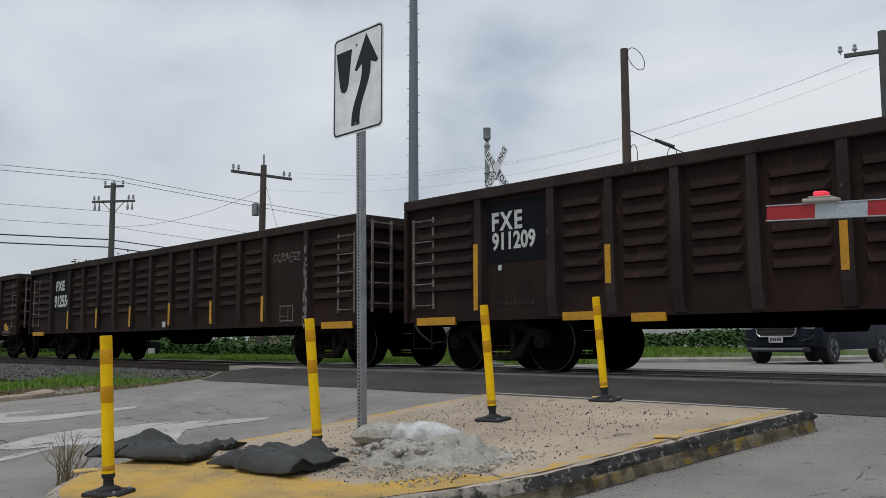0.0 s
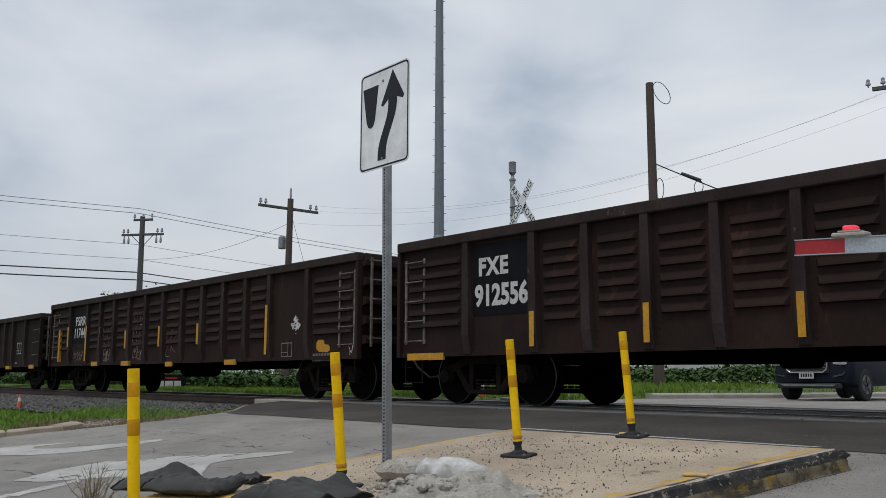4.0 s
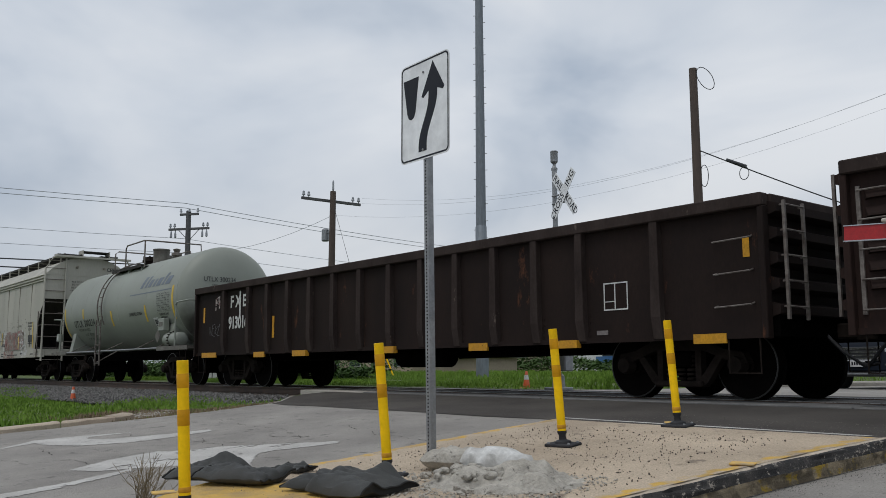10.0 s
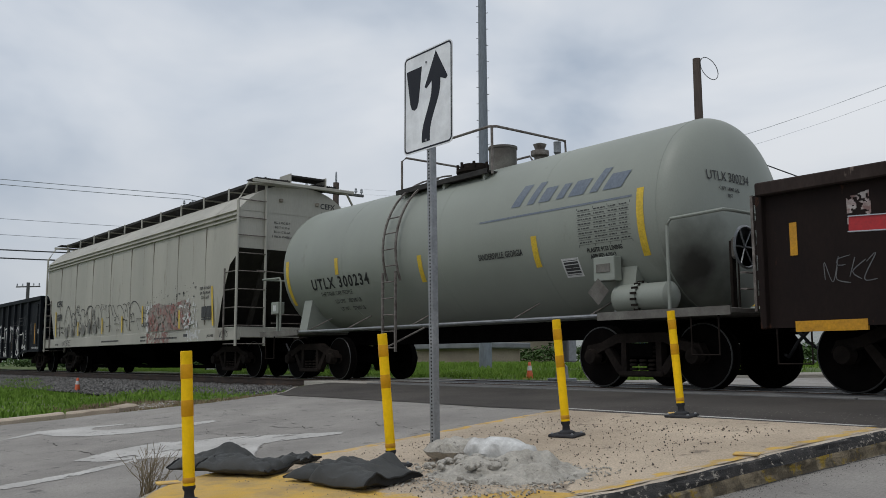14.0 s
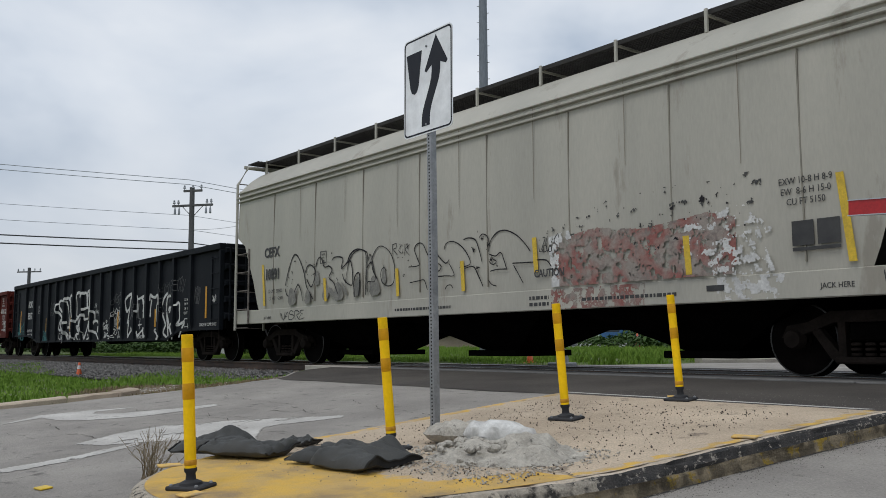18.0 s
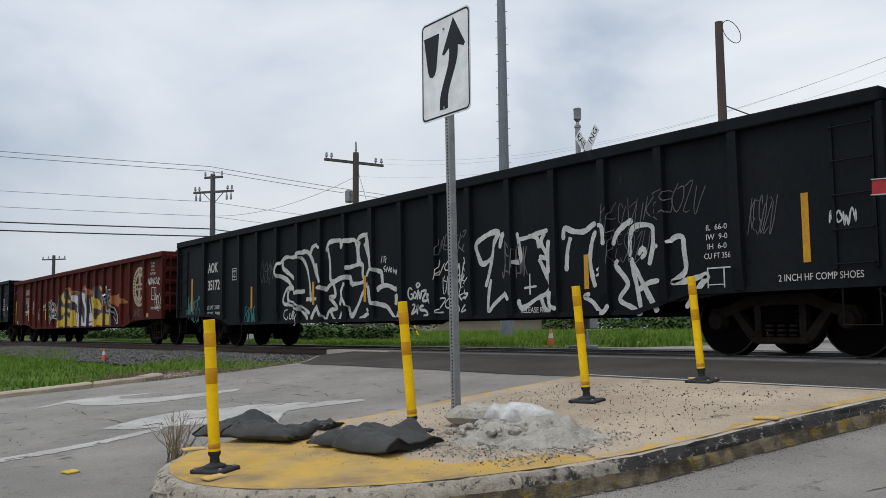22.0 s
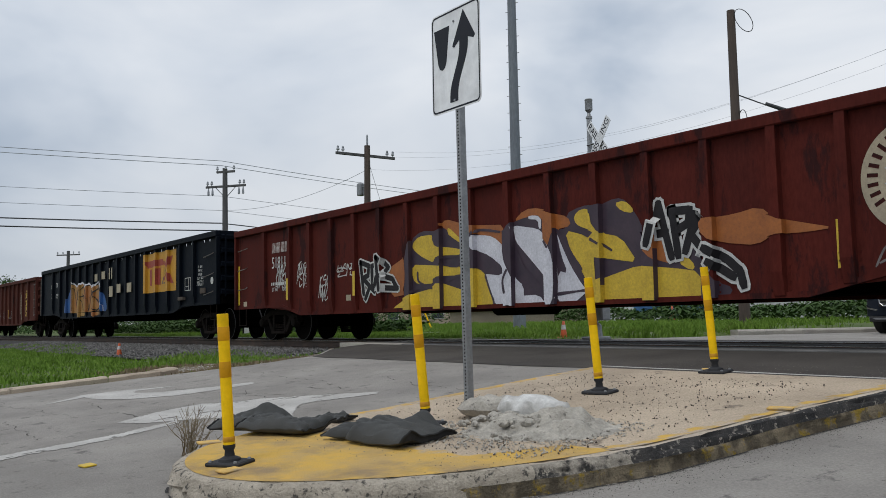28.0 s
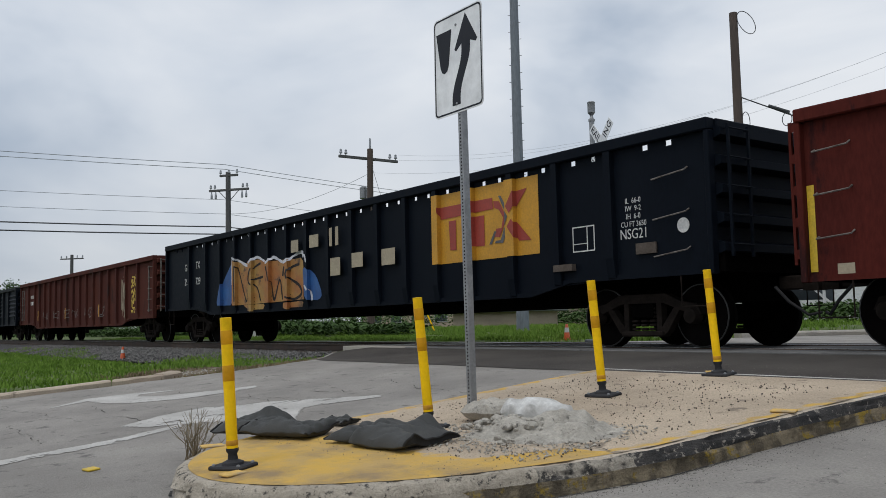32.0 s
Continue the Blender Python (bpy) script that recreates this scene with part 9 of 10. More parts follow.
    part("safety_rail", Shape().tube([(4.72, -0.95, 3.55), (4.72, -0.95, 4.22), (4.72, -0.85, 4.3), (4.72, 0.85, 4.3), (4.72, 0.95, 4.2), (4.72, 0.95, 3.55)], 0.022, 8), M["ladder"], car, smooth=True)
    part("rail_post", Shape().tube([(7.3, -0.93, 3.55), (7.3, -0.93, 4.36)], 0.024, 8), M["ladder"], car, smooth=True)
    part("manway", Shape().lathe([(0, 0.25), (0.40, 0.25), (0.41, 0.265), (0.45, 0.265), (0.46, 0.1)], (6.78, -0.2, 3.76), "z", 22), M["platform"], car, "riveted manway dome", smooth=True)
    part("loading_fitting", Shape().lathe([(0, 0.30), (0.10, 0.30), (0.11, 0.36), (0.16, 0.36), (0.17, 0.30), (0.26, 0.28), (0.28, 0.05)], (5.9, -0.1, 3.78), "z", 22), M["bogie"], car, smooth=True)
    for k in range(8):
        t = radians(45 * k)
        part("hatch_bolt", Shape().tube([(5.9 + 0.33 * math.cos(t), -0.1 + 0.33 * math.sin(t), 3.92), (5.9 + 0.33 * math.cos(t), -0.1 + 0.33 * math.sin(t), 4.06)], 0.028, 6), M["bogie"], car)
    part("vent_cap", Shape().lathe([(0, 0.06), (0.18, 0.06), (0.19, 0.09), (0.28, 0.09), (0.30, 0.03)], (6.35, 0.25, 3.80), "z", 12), M["platform"], car, smooth=True)
    part("safety_valve", Shape().lathe([(0, 0.1), (0.2, 0.1), (0.22, 0.16), (0.3, 0.16), (0.32, 0.08), (0.42, 0.12), (0.45, 0.03)], (7.52, 0.0, zc + R - 0.10), "z", 14), M["ladder"], car, smooth=True)
    for x in (4.92, 5.32):
        s = Shape()
        for k in range(15):
            w = radians(8 + 104 * k / 14)
            s.v += [(x - 0.02, -(R + 0.1) * math.sin(w), zc + (R + 0.1) * math.cos(w)), (x + 0.02, -(R + 0.1) * math.sin(w), zc + (R + 0.1) * math.cos(w)),
                    (x + 0.02, -(R + 0.13) * math.sin(w), zc + (R + 0.13) * math.cos(w)), (x - 0.02, -(R + 0.13) * math.sin(w), zc + (R + 0.13) * math.cos(w))]
        s.f = [(4 * k + j, 4 * k + (j + 1) % 4, 4 * k + 4 + (j + 1) % 4, 4 * k + 4 + j) for k in range(14) for j in range(4)]
        s.box(x - 0.02, x + 0.02, -HALF - 0.01, -HALF + 0.03, 0.55, 2.0)
        part("ladder_stile", s, M["ladder"], car)
    for k in range(9):
        z = 0.62 + 0.3 * k
        y = -HALF - 0.0 if z < 1.95 else -(R + 0.12) * math.sin(math.acos((z - zc) / (R + 0.12)))
        part("rung", Shape().tube([(4.92, y, z), (5.32, y, z)], 0.013, 6), M["ladder"], car)
    part("ladder_brace", Shape().tube([(5.12, -HALF, 0.65), (5.7, -1.0, 1.05)], 0.018, 6), M["ladder"], car)
    for x in (1.5, L - 1.75):
        bogie(car, x)
    return car


tank = tank_car(-74.9, 12.2)


# ---- the covered hopper ----
def hopper_car(x_left, L):
    car = thing("hopper_car", pose(x_left, YC, 0), "pale grey covered hopper car with faded graffiti", "railcar", "cars of the freight train")
    CARS.append((car, x_left))
    HW = 1.60
    lo, cut, eave, roof = 1.20, 2.92, 4.00, 4.72
    for sg in (-1, 1):
        n = 9
        xs = [0.06 + (L - 0.12) * i / n for i in range(n + 1)]
        for a, b in zip(xs, xs[1:]):
            s = Shape()

            def low(x):
                return float(np.interp(min(x, L - x), (0.0, 0.43, 0.86, 1.02, 1.1), (2.95, 2.70, 1.86, 1.39, lo)))
            cuts = sorted(set([a, b] + [x for e in (0.2, 0.43, 0.65, 0.86, 1.02, 1.1) for x in (e, L - e) if a < x < b]))
            rows_ = 6
            for x in cuts:
                for j in range(rows_ + 1):
                    z = low(x) + (eave - low(x)) * j / rows_
                    bulge = 0.035 * math.sin(math.pi * (z - lo) / (eave - lo))
                    s.v.append((x, sg * (HW - 0.03 + bulge), z))
            s.f = [(c * (rows_ + 1) + j, c * (rows_ + 1) + j + 1, (c + 1) * (rows_ + 1) + j + 1, (c + 1) * (rows_ + 1) + j) for c in range(len(cuts) - 1) for j in range(rows_)]
            part("side_sheet", s, M["hopper_grey"], car, smooth=True)
        for x in xs[1:-1]:
            part("sheet_seam", Shape().box(x - 0.009, x + 0.009, min(sg * (HW - 0.02), sg * (HW + 0.008)), max(sg * (HW - 0.02), sg * (HW + 0.008)), lo + 0.1, 3.74), M["seam"], car)
        y0, y1 = sorted((sg * (HW - 0.1), sg * (HW - 0.02)))
        part("side_sill", Shape().box(0.0, L, y0, y1, 0.89, 1.20, 0.012), M["hopper_grey"], car)
        for z0, z1, out in ((3.76, 3.80, 0.030), (3.86, 3.905, 0.040), (3.975, 4.0, 0.022)):
            part("eave_rail", Shape().box(0.04, L - 0.04, min(sg * (HW - 0.05), sg * (HW + out)), max(sg * (HW - 0.05), sg * (HW + out)), z0, z1, 0.008), M["hopper_grey"], car)
    s = Shape()
    nr = 29
    for x in (0.05, L - 0.05):
        for k in range(nr):
            u = -1 + 2 * k / (nr - 1)
            s.v.append((x, u * HW, eave - 0.01 + (roof - eave) * (1 - abs(u) ** 2.7)))
    s.f = [(k, k + 1, nr + k + 1, nr + k) for k in range(nr - 1)] + [tuple(range(nr)), tuple(range(nr, 2 * nr))[::-1]]
    part("roof", s, M["hopper_grey"], car, smooth=True)
    for xe, sg in ((0.06, -1), (L - 0.06, 1)):
        part("end_wall", Shape().box(min(xe, xe - sg * 0.03), max(xe, xe - sg * 0.03), -HW + 0.02, HW - 0.02, cut + 0.16, eave + 0.05), M["hopper_grey"], car)
        part("slope_sheet", Shape().prism([(xe, cut + 0.16), (xe - sg * 2.6, 0.95), (xe - sg * 2.6, 1.02), (xe - sg * 0.04, cut + 0.22)], -HW + 0.06, HW - 0.06, "y"), M["slope_dirt_shade"], car)
        part("end_sill", Shape().box(min(xe + sg * 0.06, xe - sg * 0.3), max(xe + sg * 0.06, xe - sg * 0.3), -HW + 0.1, HW - 0.1, 0.95, 1.20, 0.01), M["hopper_grey"], car)
        part("end_deck", Shape().box(min(xe, xe - sg * 1.1), max(xe, xe - sg * 1.1), -HW + 0.1, HW - 0.1, 1.1, 1.17), M["frame_black"], car)
        for y in (-0.75, 0.75):
            part("end_strut", Shape().box(-0.05, 0.05, -0.05, 0.05, 0, 2.15), M["slope_dirt_shade"], car, m=pose(xe - sg * 1.1, y, 1.15, 0, sg * 28, 0))
        coupler(car, xe, sg)
        for x, y, z1 in ((xe + sg * 0.04, -HW - 0.02, 4.66), (xe + sg * 0.04, -HW + 0.72, 4.66), (xe + sg * 0.04, HW + 0.1, 4.70)):
            bend = [(x, y, 0.75), (x, y, z1 - 0.45), (x - sg * 0.02, y * 0.84 if abs(y) > 1.3 else y, z1)] + ([(x - sg * 0.02, 0, z1 + 0.05)] if abs(y) > 1.3 else [])
            part("ladder_stile", Shape().tube(bend, 0.034, 8), M["hopper_grey"], car)
        for k in range(9):
            z = 0.8 + 0.43 * k
            part("rung", Shape().tube([(xe + sg * 0.06, -HW - 0.02, z), (xe + sg * 0.06, -HW + 0.72, z)], 0.014, 6), M["ladder"], car)
            if k < 5:
                part("rung", Shape().tube([(xe + sg * 0.04, -HW - 0.02, z), (xe - sg * 0.62, -HW - 0.02, z)], 0.013, 6), M["ladder"], car)
        part("ladder_stile", Shape().tube([(xe - sg * 0.62, -HW - 0.02, 0.9), (xe - sg * 0.62, -HW - 0.02, 2.62)], 0.022, 6), M["ladder"], car)
        part("grab_rail", Shape().tube([(xe + sg * 0.05, -HW + 0.5, 2.55), (xe + sg * 0.1, 0, 2.5), (xe + sg * 0.05, HW - 0.1, 2.55)], 0.016, 6), M["ladder"], car)
    # running boards of open grating
    for y0, y1 in ((-0.98, -0.40), (0.40, 0.98)):
        g = Shape()
        for i in range(int((L + 0.3) / 0.06)):
            x = -0.15 + 0.06 * i
            g.box(x, x + 0.020, y0, y1, 4.775, 4.80)
        for k in range(11):
            y = y0 + (y1 - y0) * k / 10
            g.box(-0.15, L + 0.15, y - 0.008, y + 0.008, 4.77, 4.805)
        g.box(-0.15, L + 0.15, y0 - 0.012, y0, 4.75, 4.82).box(-0.15, L + 0.15, y1, y1 + 0.012, 4.75, 4.82)
        tagged(part("running_board", g, M["walk_dark"], car, "dark open-grating roof walkway"), kind="stuff")
    for i in range(11):
        x = 0.3 + (L - 0.6) * i / 10
        part("board_bracket", Shape().box(x - 0.022, x + 0.022, -1.03, -0.995, 4.50, 4.83).box(x - 0.02, x + 0.02, -1.0, 1.0, 4.735, 4.765), M["hopper_grey"], car)
    for x, sg in ((0.08, -1), (L - 0.08, 1)):
        for y0, y1, z in ((-1.25, -0.35, 4.76), (0.55, 1.42, 4.72)):
            g = Shape()
            for k in range(9):
                g.box(x - 0.26 + 0.062 * k, x - 0.245 + 0.062 * k, y0, y1, z, z + 0.025)
            for k in range(12):
                y = y0 + (y1 - y0) * k / 11
                g.box(x - 0.27, x + 0.27, y - 0.007, y + 0.007, z - 0.003, z + 0.028)
            tagged(part("cross_walk", g, M["walk_dark"], car, "dark open-grating end walkway"), kind="stuff")
        ramp = Shape()
        for k in range(10):
            u = k / 9
            ramp.box(x - 0.24 + 0.48 * u - 0.02, x - 0.24 + 0.48 * u + 0.02, -0.30, 0.62, 4.93 - 0.02, 4.93 + 0.02)
        for k in range(8):
            y = -0.30 + 0.92 * k / 7
            ramp.box(x - 0.26, x + 0.26, y - 0.008, y + 0.008, 4.905, 4.955)
        step = tagged(part("raised_step", ramp, M["walk_dark"], car, "raised grating step over the roof ridge"), kind="stuff")
        for y in (-0.34, 0.66):
            part("step_plate", Shape().prism([(x - 0.28, 4.74), (x + 0.28, 4.74), (x + 0.28, 4.98), (x - 0.28, 4.98)], y - 0.012, y + 0.012, "y"), M["hopper_grey"], step)
        part("end_beam", Shape().box(min(x + sg * 0.24, x + sg * 0.30), max(x + sg * 0.24, x + sg * 0.30), -1.36, 1.5, 4.66, 4.74, 0.01), M["hopper_grey"], car)
        part("grab_bracket", Shape().box(min(x - sg * 0.02, x + sg * 0.10), max(x - sg * 0.02, x + sg * 0.10), -0.52, -0.44, 4.28, 4.36, 0.01).box(min(x - sg * 0.02, x + sg * 0.10), max(x - sg * 0.02, x + sg * 0.10), 0.50, 0.58, 4.28, 4.36, 0.01), M["streak"], car)
    part("hatch_trough", Shape().box(0.6, L - 0.6, -0.3, 0.3, roof - 0.06, roof + 0.03, 0.02), M["frame_black"], car)
    for i in range(3):
        c = L * (0.24 + 0.26 * i)
        w0, w1 = L * 0.125, 0.42
        h = Shape()
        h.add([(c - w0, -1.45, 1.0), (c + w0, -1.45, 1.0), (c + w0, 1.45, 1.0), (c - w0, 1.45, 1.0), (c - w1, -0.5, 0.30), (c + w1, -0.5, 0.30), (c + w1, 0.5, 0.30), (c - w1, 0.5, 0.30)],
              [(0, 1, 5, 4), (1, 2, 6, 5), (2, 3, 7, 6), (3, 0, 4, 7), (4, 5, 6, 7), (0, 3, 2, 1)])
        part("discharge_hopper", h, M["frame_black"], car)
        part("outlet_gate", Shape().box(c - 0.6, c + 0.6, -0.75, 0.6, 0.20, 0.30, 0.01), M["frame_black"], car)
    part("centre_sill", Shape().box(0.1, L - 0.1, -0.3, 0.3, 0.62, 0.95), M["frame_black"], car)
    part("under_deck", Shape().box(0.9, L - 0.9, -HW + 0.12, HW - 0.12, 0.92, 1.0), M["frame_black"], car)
    Y0 = -HW - 0.012

    def yf(x):
        return Y0
    side_text(car, "CEFX", 1.77, 2.44, 0.20, M["letter_black"], Y0 - 0.002, stretch=0.98, bold=0.010, label="black stencilled reporting mark")
    side_text(car, "10891", 1.81, 1.95, 0.225, M["letter_black"], Y0 - 0.002, stretch=0.82, bold=0.012, label="black stencilled car number")
    side_text(car, "LD LMT  223600", 1.94, 1.58, 0.075, M["letter_black"], Y0 - 0.002, stretch=0.85)
    side_text(car, "LT  WT    62400", 1.98, 1.42, 0.075, M["letter_black"], Y0 - 0.002, stretch=0.85)
    side_text(car, "CAUTION", 10.3, 1.43, 0.11, M["letter_black"], Y0 - 0.002, stretch=0.85, bold=0.004)
    for w, z in (("EXW 10-8 H 8-9", 2.22), ("EW  8-6 H 15-0", 2.1), ("CU FT 5150", 1.98)):
        side_text(car, w, 14.3, z, 0.075, M["letter_black"], Y0 - 0.002, stretch=0.85)
    side_text(car, "JACK HERE", 14.6, 1.02, 0.06, M["letter_black"], -HW + 0.016, stretch=0.9)
    side_text(car, "LIFT HERE", 1.55, 1.0, 0.06, M["letter_black"], -HW + 0.016, stretch=0.9)
    bars(car, 6.4, 1.02, 1.6, 0.045, 1, "letter_black", -HW + 0.018)
    bars(car, 10.9, 1.02, 1.6, 0.045, 1, "letter_black", -HW + 0.018)
    bars(car, 9.85, 1.08, 0.4, 0.05, 2, "letter_black", -HW + 0.018)
    for x, z0, z1, tip in ((1.45, 1.27, 2.2, 0.10), (4.06, 1.27, 1.74, 0.05), (6.53, 1.26, 1.76, 0.03), (8.35, 1.26, 1.76, 0.03), (10.03, 1.46, 1.98, 0.03), (12.72, 1.25, 1.74, 0.03), (14.8, 1.26, 2.24, 0.10)):
        part("reflector_strip", Shape().prism([(x - 0.045 - tip, z1), (x + 0.045 - tip, z1), (x + 0.05, z0), (x - 0.04, z0)], Y0 - 0.003, Y0, "y"), M["decal_lemon"], car, "yellow reflective strip")
    bx = Shape()
    for q in ((3.84, 4.08, 2.04, 2.055), (3.84, 4.08, 2.275, 2.29), (3.84, 3.855, 2.055, 2.275), (4.065, 4.08, 2.055, 2.275)):
        bx.box(q[0], q[1], Y0 - 0.003, Y0, q[2], q[3])
    part("data_box", bx, M["letter_black"], car, "black stencilled box")
    side_text(car, "PLATE", 3.96, 2.22, 0.04, M["letter_black"], Y0 - 0.003, stretch=0.8)
    side_text(car, "C", 3.96, 2.12, 0.09, M["letter_black"], Y0 - 0.003)
    for x in (14.12, 14.42):
        decal(car, x, x + 0.26, 1.48, 1.76, Y0, "letter_black", "data_panel", "black data panel")
    decal(car, 14.12, 14.68, 1.42, 1.46, Y0, "letter_black", "data_panel")
    paint, line = brush(0.028, yf)
    line([(2.4, 1.67), (2.53, 1.98), (2.73, 2.28), (2.92, 2.27), (3.17, 1.95), (3.31, 1.6), (3.58, 1.33)])
    line([(2.41, 1.61), (2.48, 1.47), (2.71, 1.43), (2.94, 1.66), (3.09, 1.51), (3.15, 1.31)])
    line([(3.23, 1.88), (3.35, 2.04), (3.53, 2.02), (3.66, 1.89), (3.59, 1.69), (3.48, 1.59), (3.31, 1.76)])
    line([(3.67, 1.98), (3.74, 2.13), (3.87, 2.17), (4.0, 1.97), (4.19, 1.97), (4.3, 1.88), (4.19, 1.74), (4.37, 1.62), (4.52, 1.4)])
    line([(4.29, 2.06), (4.39, 2.13), (4.69, 2.09), (4.65, 1.89), (4.86, 1.99), (5.0, 1.98), (5.05, 1.56), (4.79, 1.63), (4.68, 1.79)])
    line([(4.86, 1.99), (4.98, 2.15), (5.21, 2.22), (5.5, 2.15), (5.55, 2.03), (5.5, 1.33)])
    line([(5.12, 1.31), (5.1, 1.6), (5.19, 1.75), (5.3, 1.72), (5.27, 1.32)])
    line([(5.55, 1.84), (5.68, 1.94), (5.75, 1.77), (5.87, 1.6), (5.66, 1.57), (5.71, 1.4)])
    part("graffiti", paint, M["spray_ink"], car, "large black outlined graffiti")
    paint, line = brush(0.020, yf)
    line([(4.79, 1.58), (4.93, 2.02), (5.19, 2.19), (5.45, 2.17), (5.51, 1.97), (5.48, 1.41)])
    line([(5.58, 1.96), (5.66, 2.08), (5.82, 1.6), (5.57, 1.57), (5.57, 1.38)])
    line([(5.7, 1.99), (5.83, 2.15), (6.01, 2.21), (6.24, 2.11), (6.39, 1.93), (6.44, 1.72), (6.4, 1.51), (6.23, 1.46), (6.05, 1.54), (6.0, 1.71), (6.09, 1.81), (6.18, 1.74)])
    line([(6.85, 1.76), (7.16, 1.77), (7.11, 1.9), (7.03, 2.06), (7.12, 2.15), (7.27, 2.13), (7.4, 1.95), (7.53, 1.78)])
    line([(7.42, 2.1), (7.5, 2.12), (7.6, 2.0), (7.71, 1.88), (7.9, 1.75), (7.99, 1.81)])
    line([(7.86, 1.98), (7.91, 2.08), (8.09, 2.1), (8.31, 2.0), (8.48, 1.83), (8.52, 1.69), (8.26, 1.65)])
    line([(6.89, 1.48), (7.16, 1.5), (7.31, 1.5), (7.4, 1.33)])
    line([(7.65, 1.54), (7.89, 1.54), (8.12, 1.54), (7.99, 1.74)])
    line([(7.71, 1.76), (7.61, 1.71), (7.7, 1.63), (7.78, 1.7), (7.71, 1.76)])
    line([(7.88, 1.31), (7.93, 1.37), (8.03, 1.38), (8.09, 1.32)])
    line([(8.36, 2.1), (8.49, 2.12), (8.66, 2.07), (8.76, 1.88), (8.82, 1.7)])
    line([(8.75, 2.09), (8.83, 2.15), (8.95, 2.1), (8.99, 1.99), (8.95, 1.93)])
    line([(8.98, 1.85), (9.03, 2.02), (9.19, 2.14), (9.39, 2.15), (9.61, 2.06), (9.78, 1.93), (9.92, 1.78)])
    line([(8.98, 1.82), (9.14, 1.77), (9.26, 1.82), (9.33, 1.71), (9.4, 1.54)])
    line([(9.06, 1.74), (9.0, 1.69), (9.08, 1.64), (9.16, 1.68), (9.06, 1.74)])
    line([(9.01, 1.54), (9.17, 1.56), (9.4, 1.55)])
    line([(8.97, 1.4), (9.05, 1.33), (9.16, 1.3)])
    line([(8.39, 1.63), (8.61, 1.64), (8.73, 1.49), (8.84, 1.31)])
    line([(9.52, 1.63), (9.77, 1.62), (10.05, 1.61)])
    line([(9.55, 1.6), (9.66, 1.45), (9.76, 1.31)])
    line([(10.05, 1.64), (10.25, 1.62), (10.35, 1.52)])
    part("graffiti", paint, M["spray_ink"], car, "thin black graffiti of round shapes")
    paint, line = brush(0.014, yf)
    line([(6.36, 2.22), (6.38, 2.01)])
    line([(6.36, 2.2), (6.49, 2.21), (6.47, 2.13), (6.39, 2.12), (6.52, 2.0)])
    line([(6.64, 2.17), (6.56, 2.08), (6.67, 2.02), (6.69, 2.1)])
    line([(6.75, 2.19), (6.74, 1.97)])
    line([(6.89, 2.16), (6.76, 2.08), (6.9, 1.96)])
    line([(10.1, 1.86), (10.11, 1.76), (10.16, 1.76)])
    line([(10.2, 1.84), (10.19, 1.75), (10.26, 1.76), (10.25, 1.84), (10.2, 1.84)])
    line([(10.31, 1.82), (10.3, 1.75), (10.36, 1.75), (10.35, 1.83)])
    part("graffiti", paint, M["spray_ink"], car, "small black graffiti tag")
    blot(car, [(2.46, 1.52), (2.86, 1.41), (2.98, 1.64), (2.86, 1.5), (2.63, 1.47)], "spray_shade", yf, 0.001, 0.03, label="grey graffiti shading")
    blot(car, [(4.11, 1.48), (4.36, 1.31), (4.45, 1.38), (4.24, 1.57)], "spray_shade", yf, 0.001, 0.03, label="grey graffiti shading")
    blot(car, [(5.12, 1.33), (5.26, 1.32), (5.29, 1.68), (5.19, 1.71)], "spray_shade", yf, 0.001, 0.03, label="grey graffiti shading")
    blot(car, [(4.62, 1.67), (4.84, 1.48), (4.87, 1.32), (4.73, 1.43)], "spray_shade", yf, 0.001, 0.03, label="grey graffiti shading")
    blot(car, [(5.6, 1.91), (5.73, 2.08), (5.67, 1.95)], "spray_shade", yf, 0.001, 0.03, label="grey graffiti shading")
    for k, (x0, z0, x1) in enumerate(((2.5, 1.24, 2.9), (3.2, 1.24, 3.5), (4.35, 1.26, 4.75), (5.05, 1.3, 5.25), (5.6, 1.3, 6.0), (3.6, 1.6, 3.85), (6.0, 1.5, 6.2), (3.9, 1.3, 4.2))):
        blot(car, [(x0, z0), (x1, z0 + 0.02), (x1 - 0.08, z0 + 0.28), (x0 + 0.1, z0 + 0.42 - 0.1 * (k % 2))], "spray_shade", yf, 0.0008, 0.03, label="grey graffiti shading")
    for k, (x0, x1) in enumerate(((2.3, 4.6), (6.2, 7.0), (8.3, 9.2), (11.8, 13.6))):
        blot(car, [(x0, 1.6), (x1, 1.6), (x1 - 0.2, 2.25), (x0 + 0.2, 2.2)], "spray_ink", yf, 0.0012, 0.011, holes=0.96, seed=20 + k, label="scattered dark flecks")
    scrawl(car, "zoos", 10.15, 10.5, 1.75, 1.95, 0.02, "spray_black", yf, 0.1, 104)
    blot(car, [(10.4, 1.22), (10.4, 1.9), (11.2, 2.0), (12.0, 1.9), (13.0, 2.0), (13.4, 1.9), (13.4, 1.22)], "spray_red", yf, 0.0, 0.012, holes=0.33, seed=2, label="flaking red and grey graffiti")
    blot(car, [(10.35, 1.22), (10.3, 1.95), (10.7, 2.02), (10.75, 1.9), (10.5, 1.85), (10.5, 1.22)], "letter_white", yf, 0.001, 0.012, holes=0.36, seed=4, label="white graffiti edge")
    blot(car, [(9.9, 1.9), (11, 2.35), (13.6, 2.45), (14.2, 2.1), (12.5, 1.9)], "spray_black", yf, 0.001, 0.012, holes=0.93, seed=9, label="scattered dark flecks")
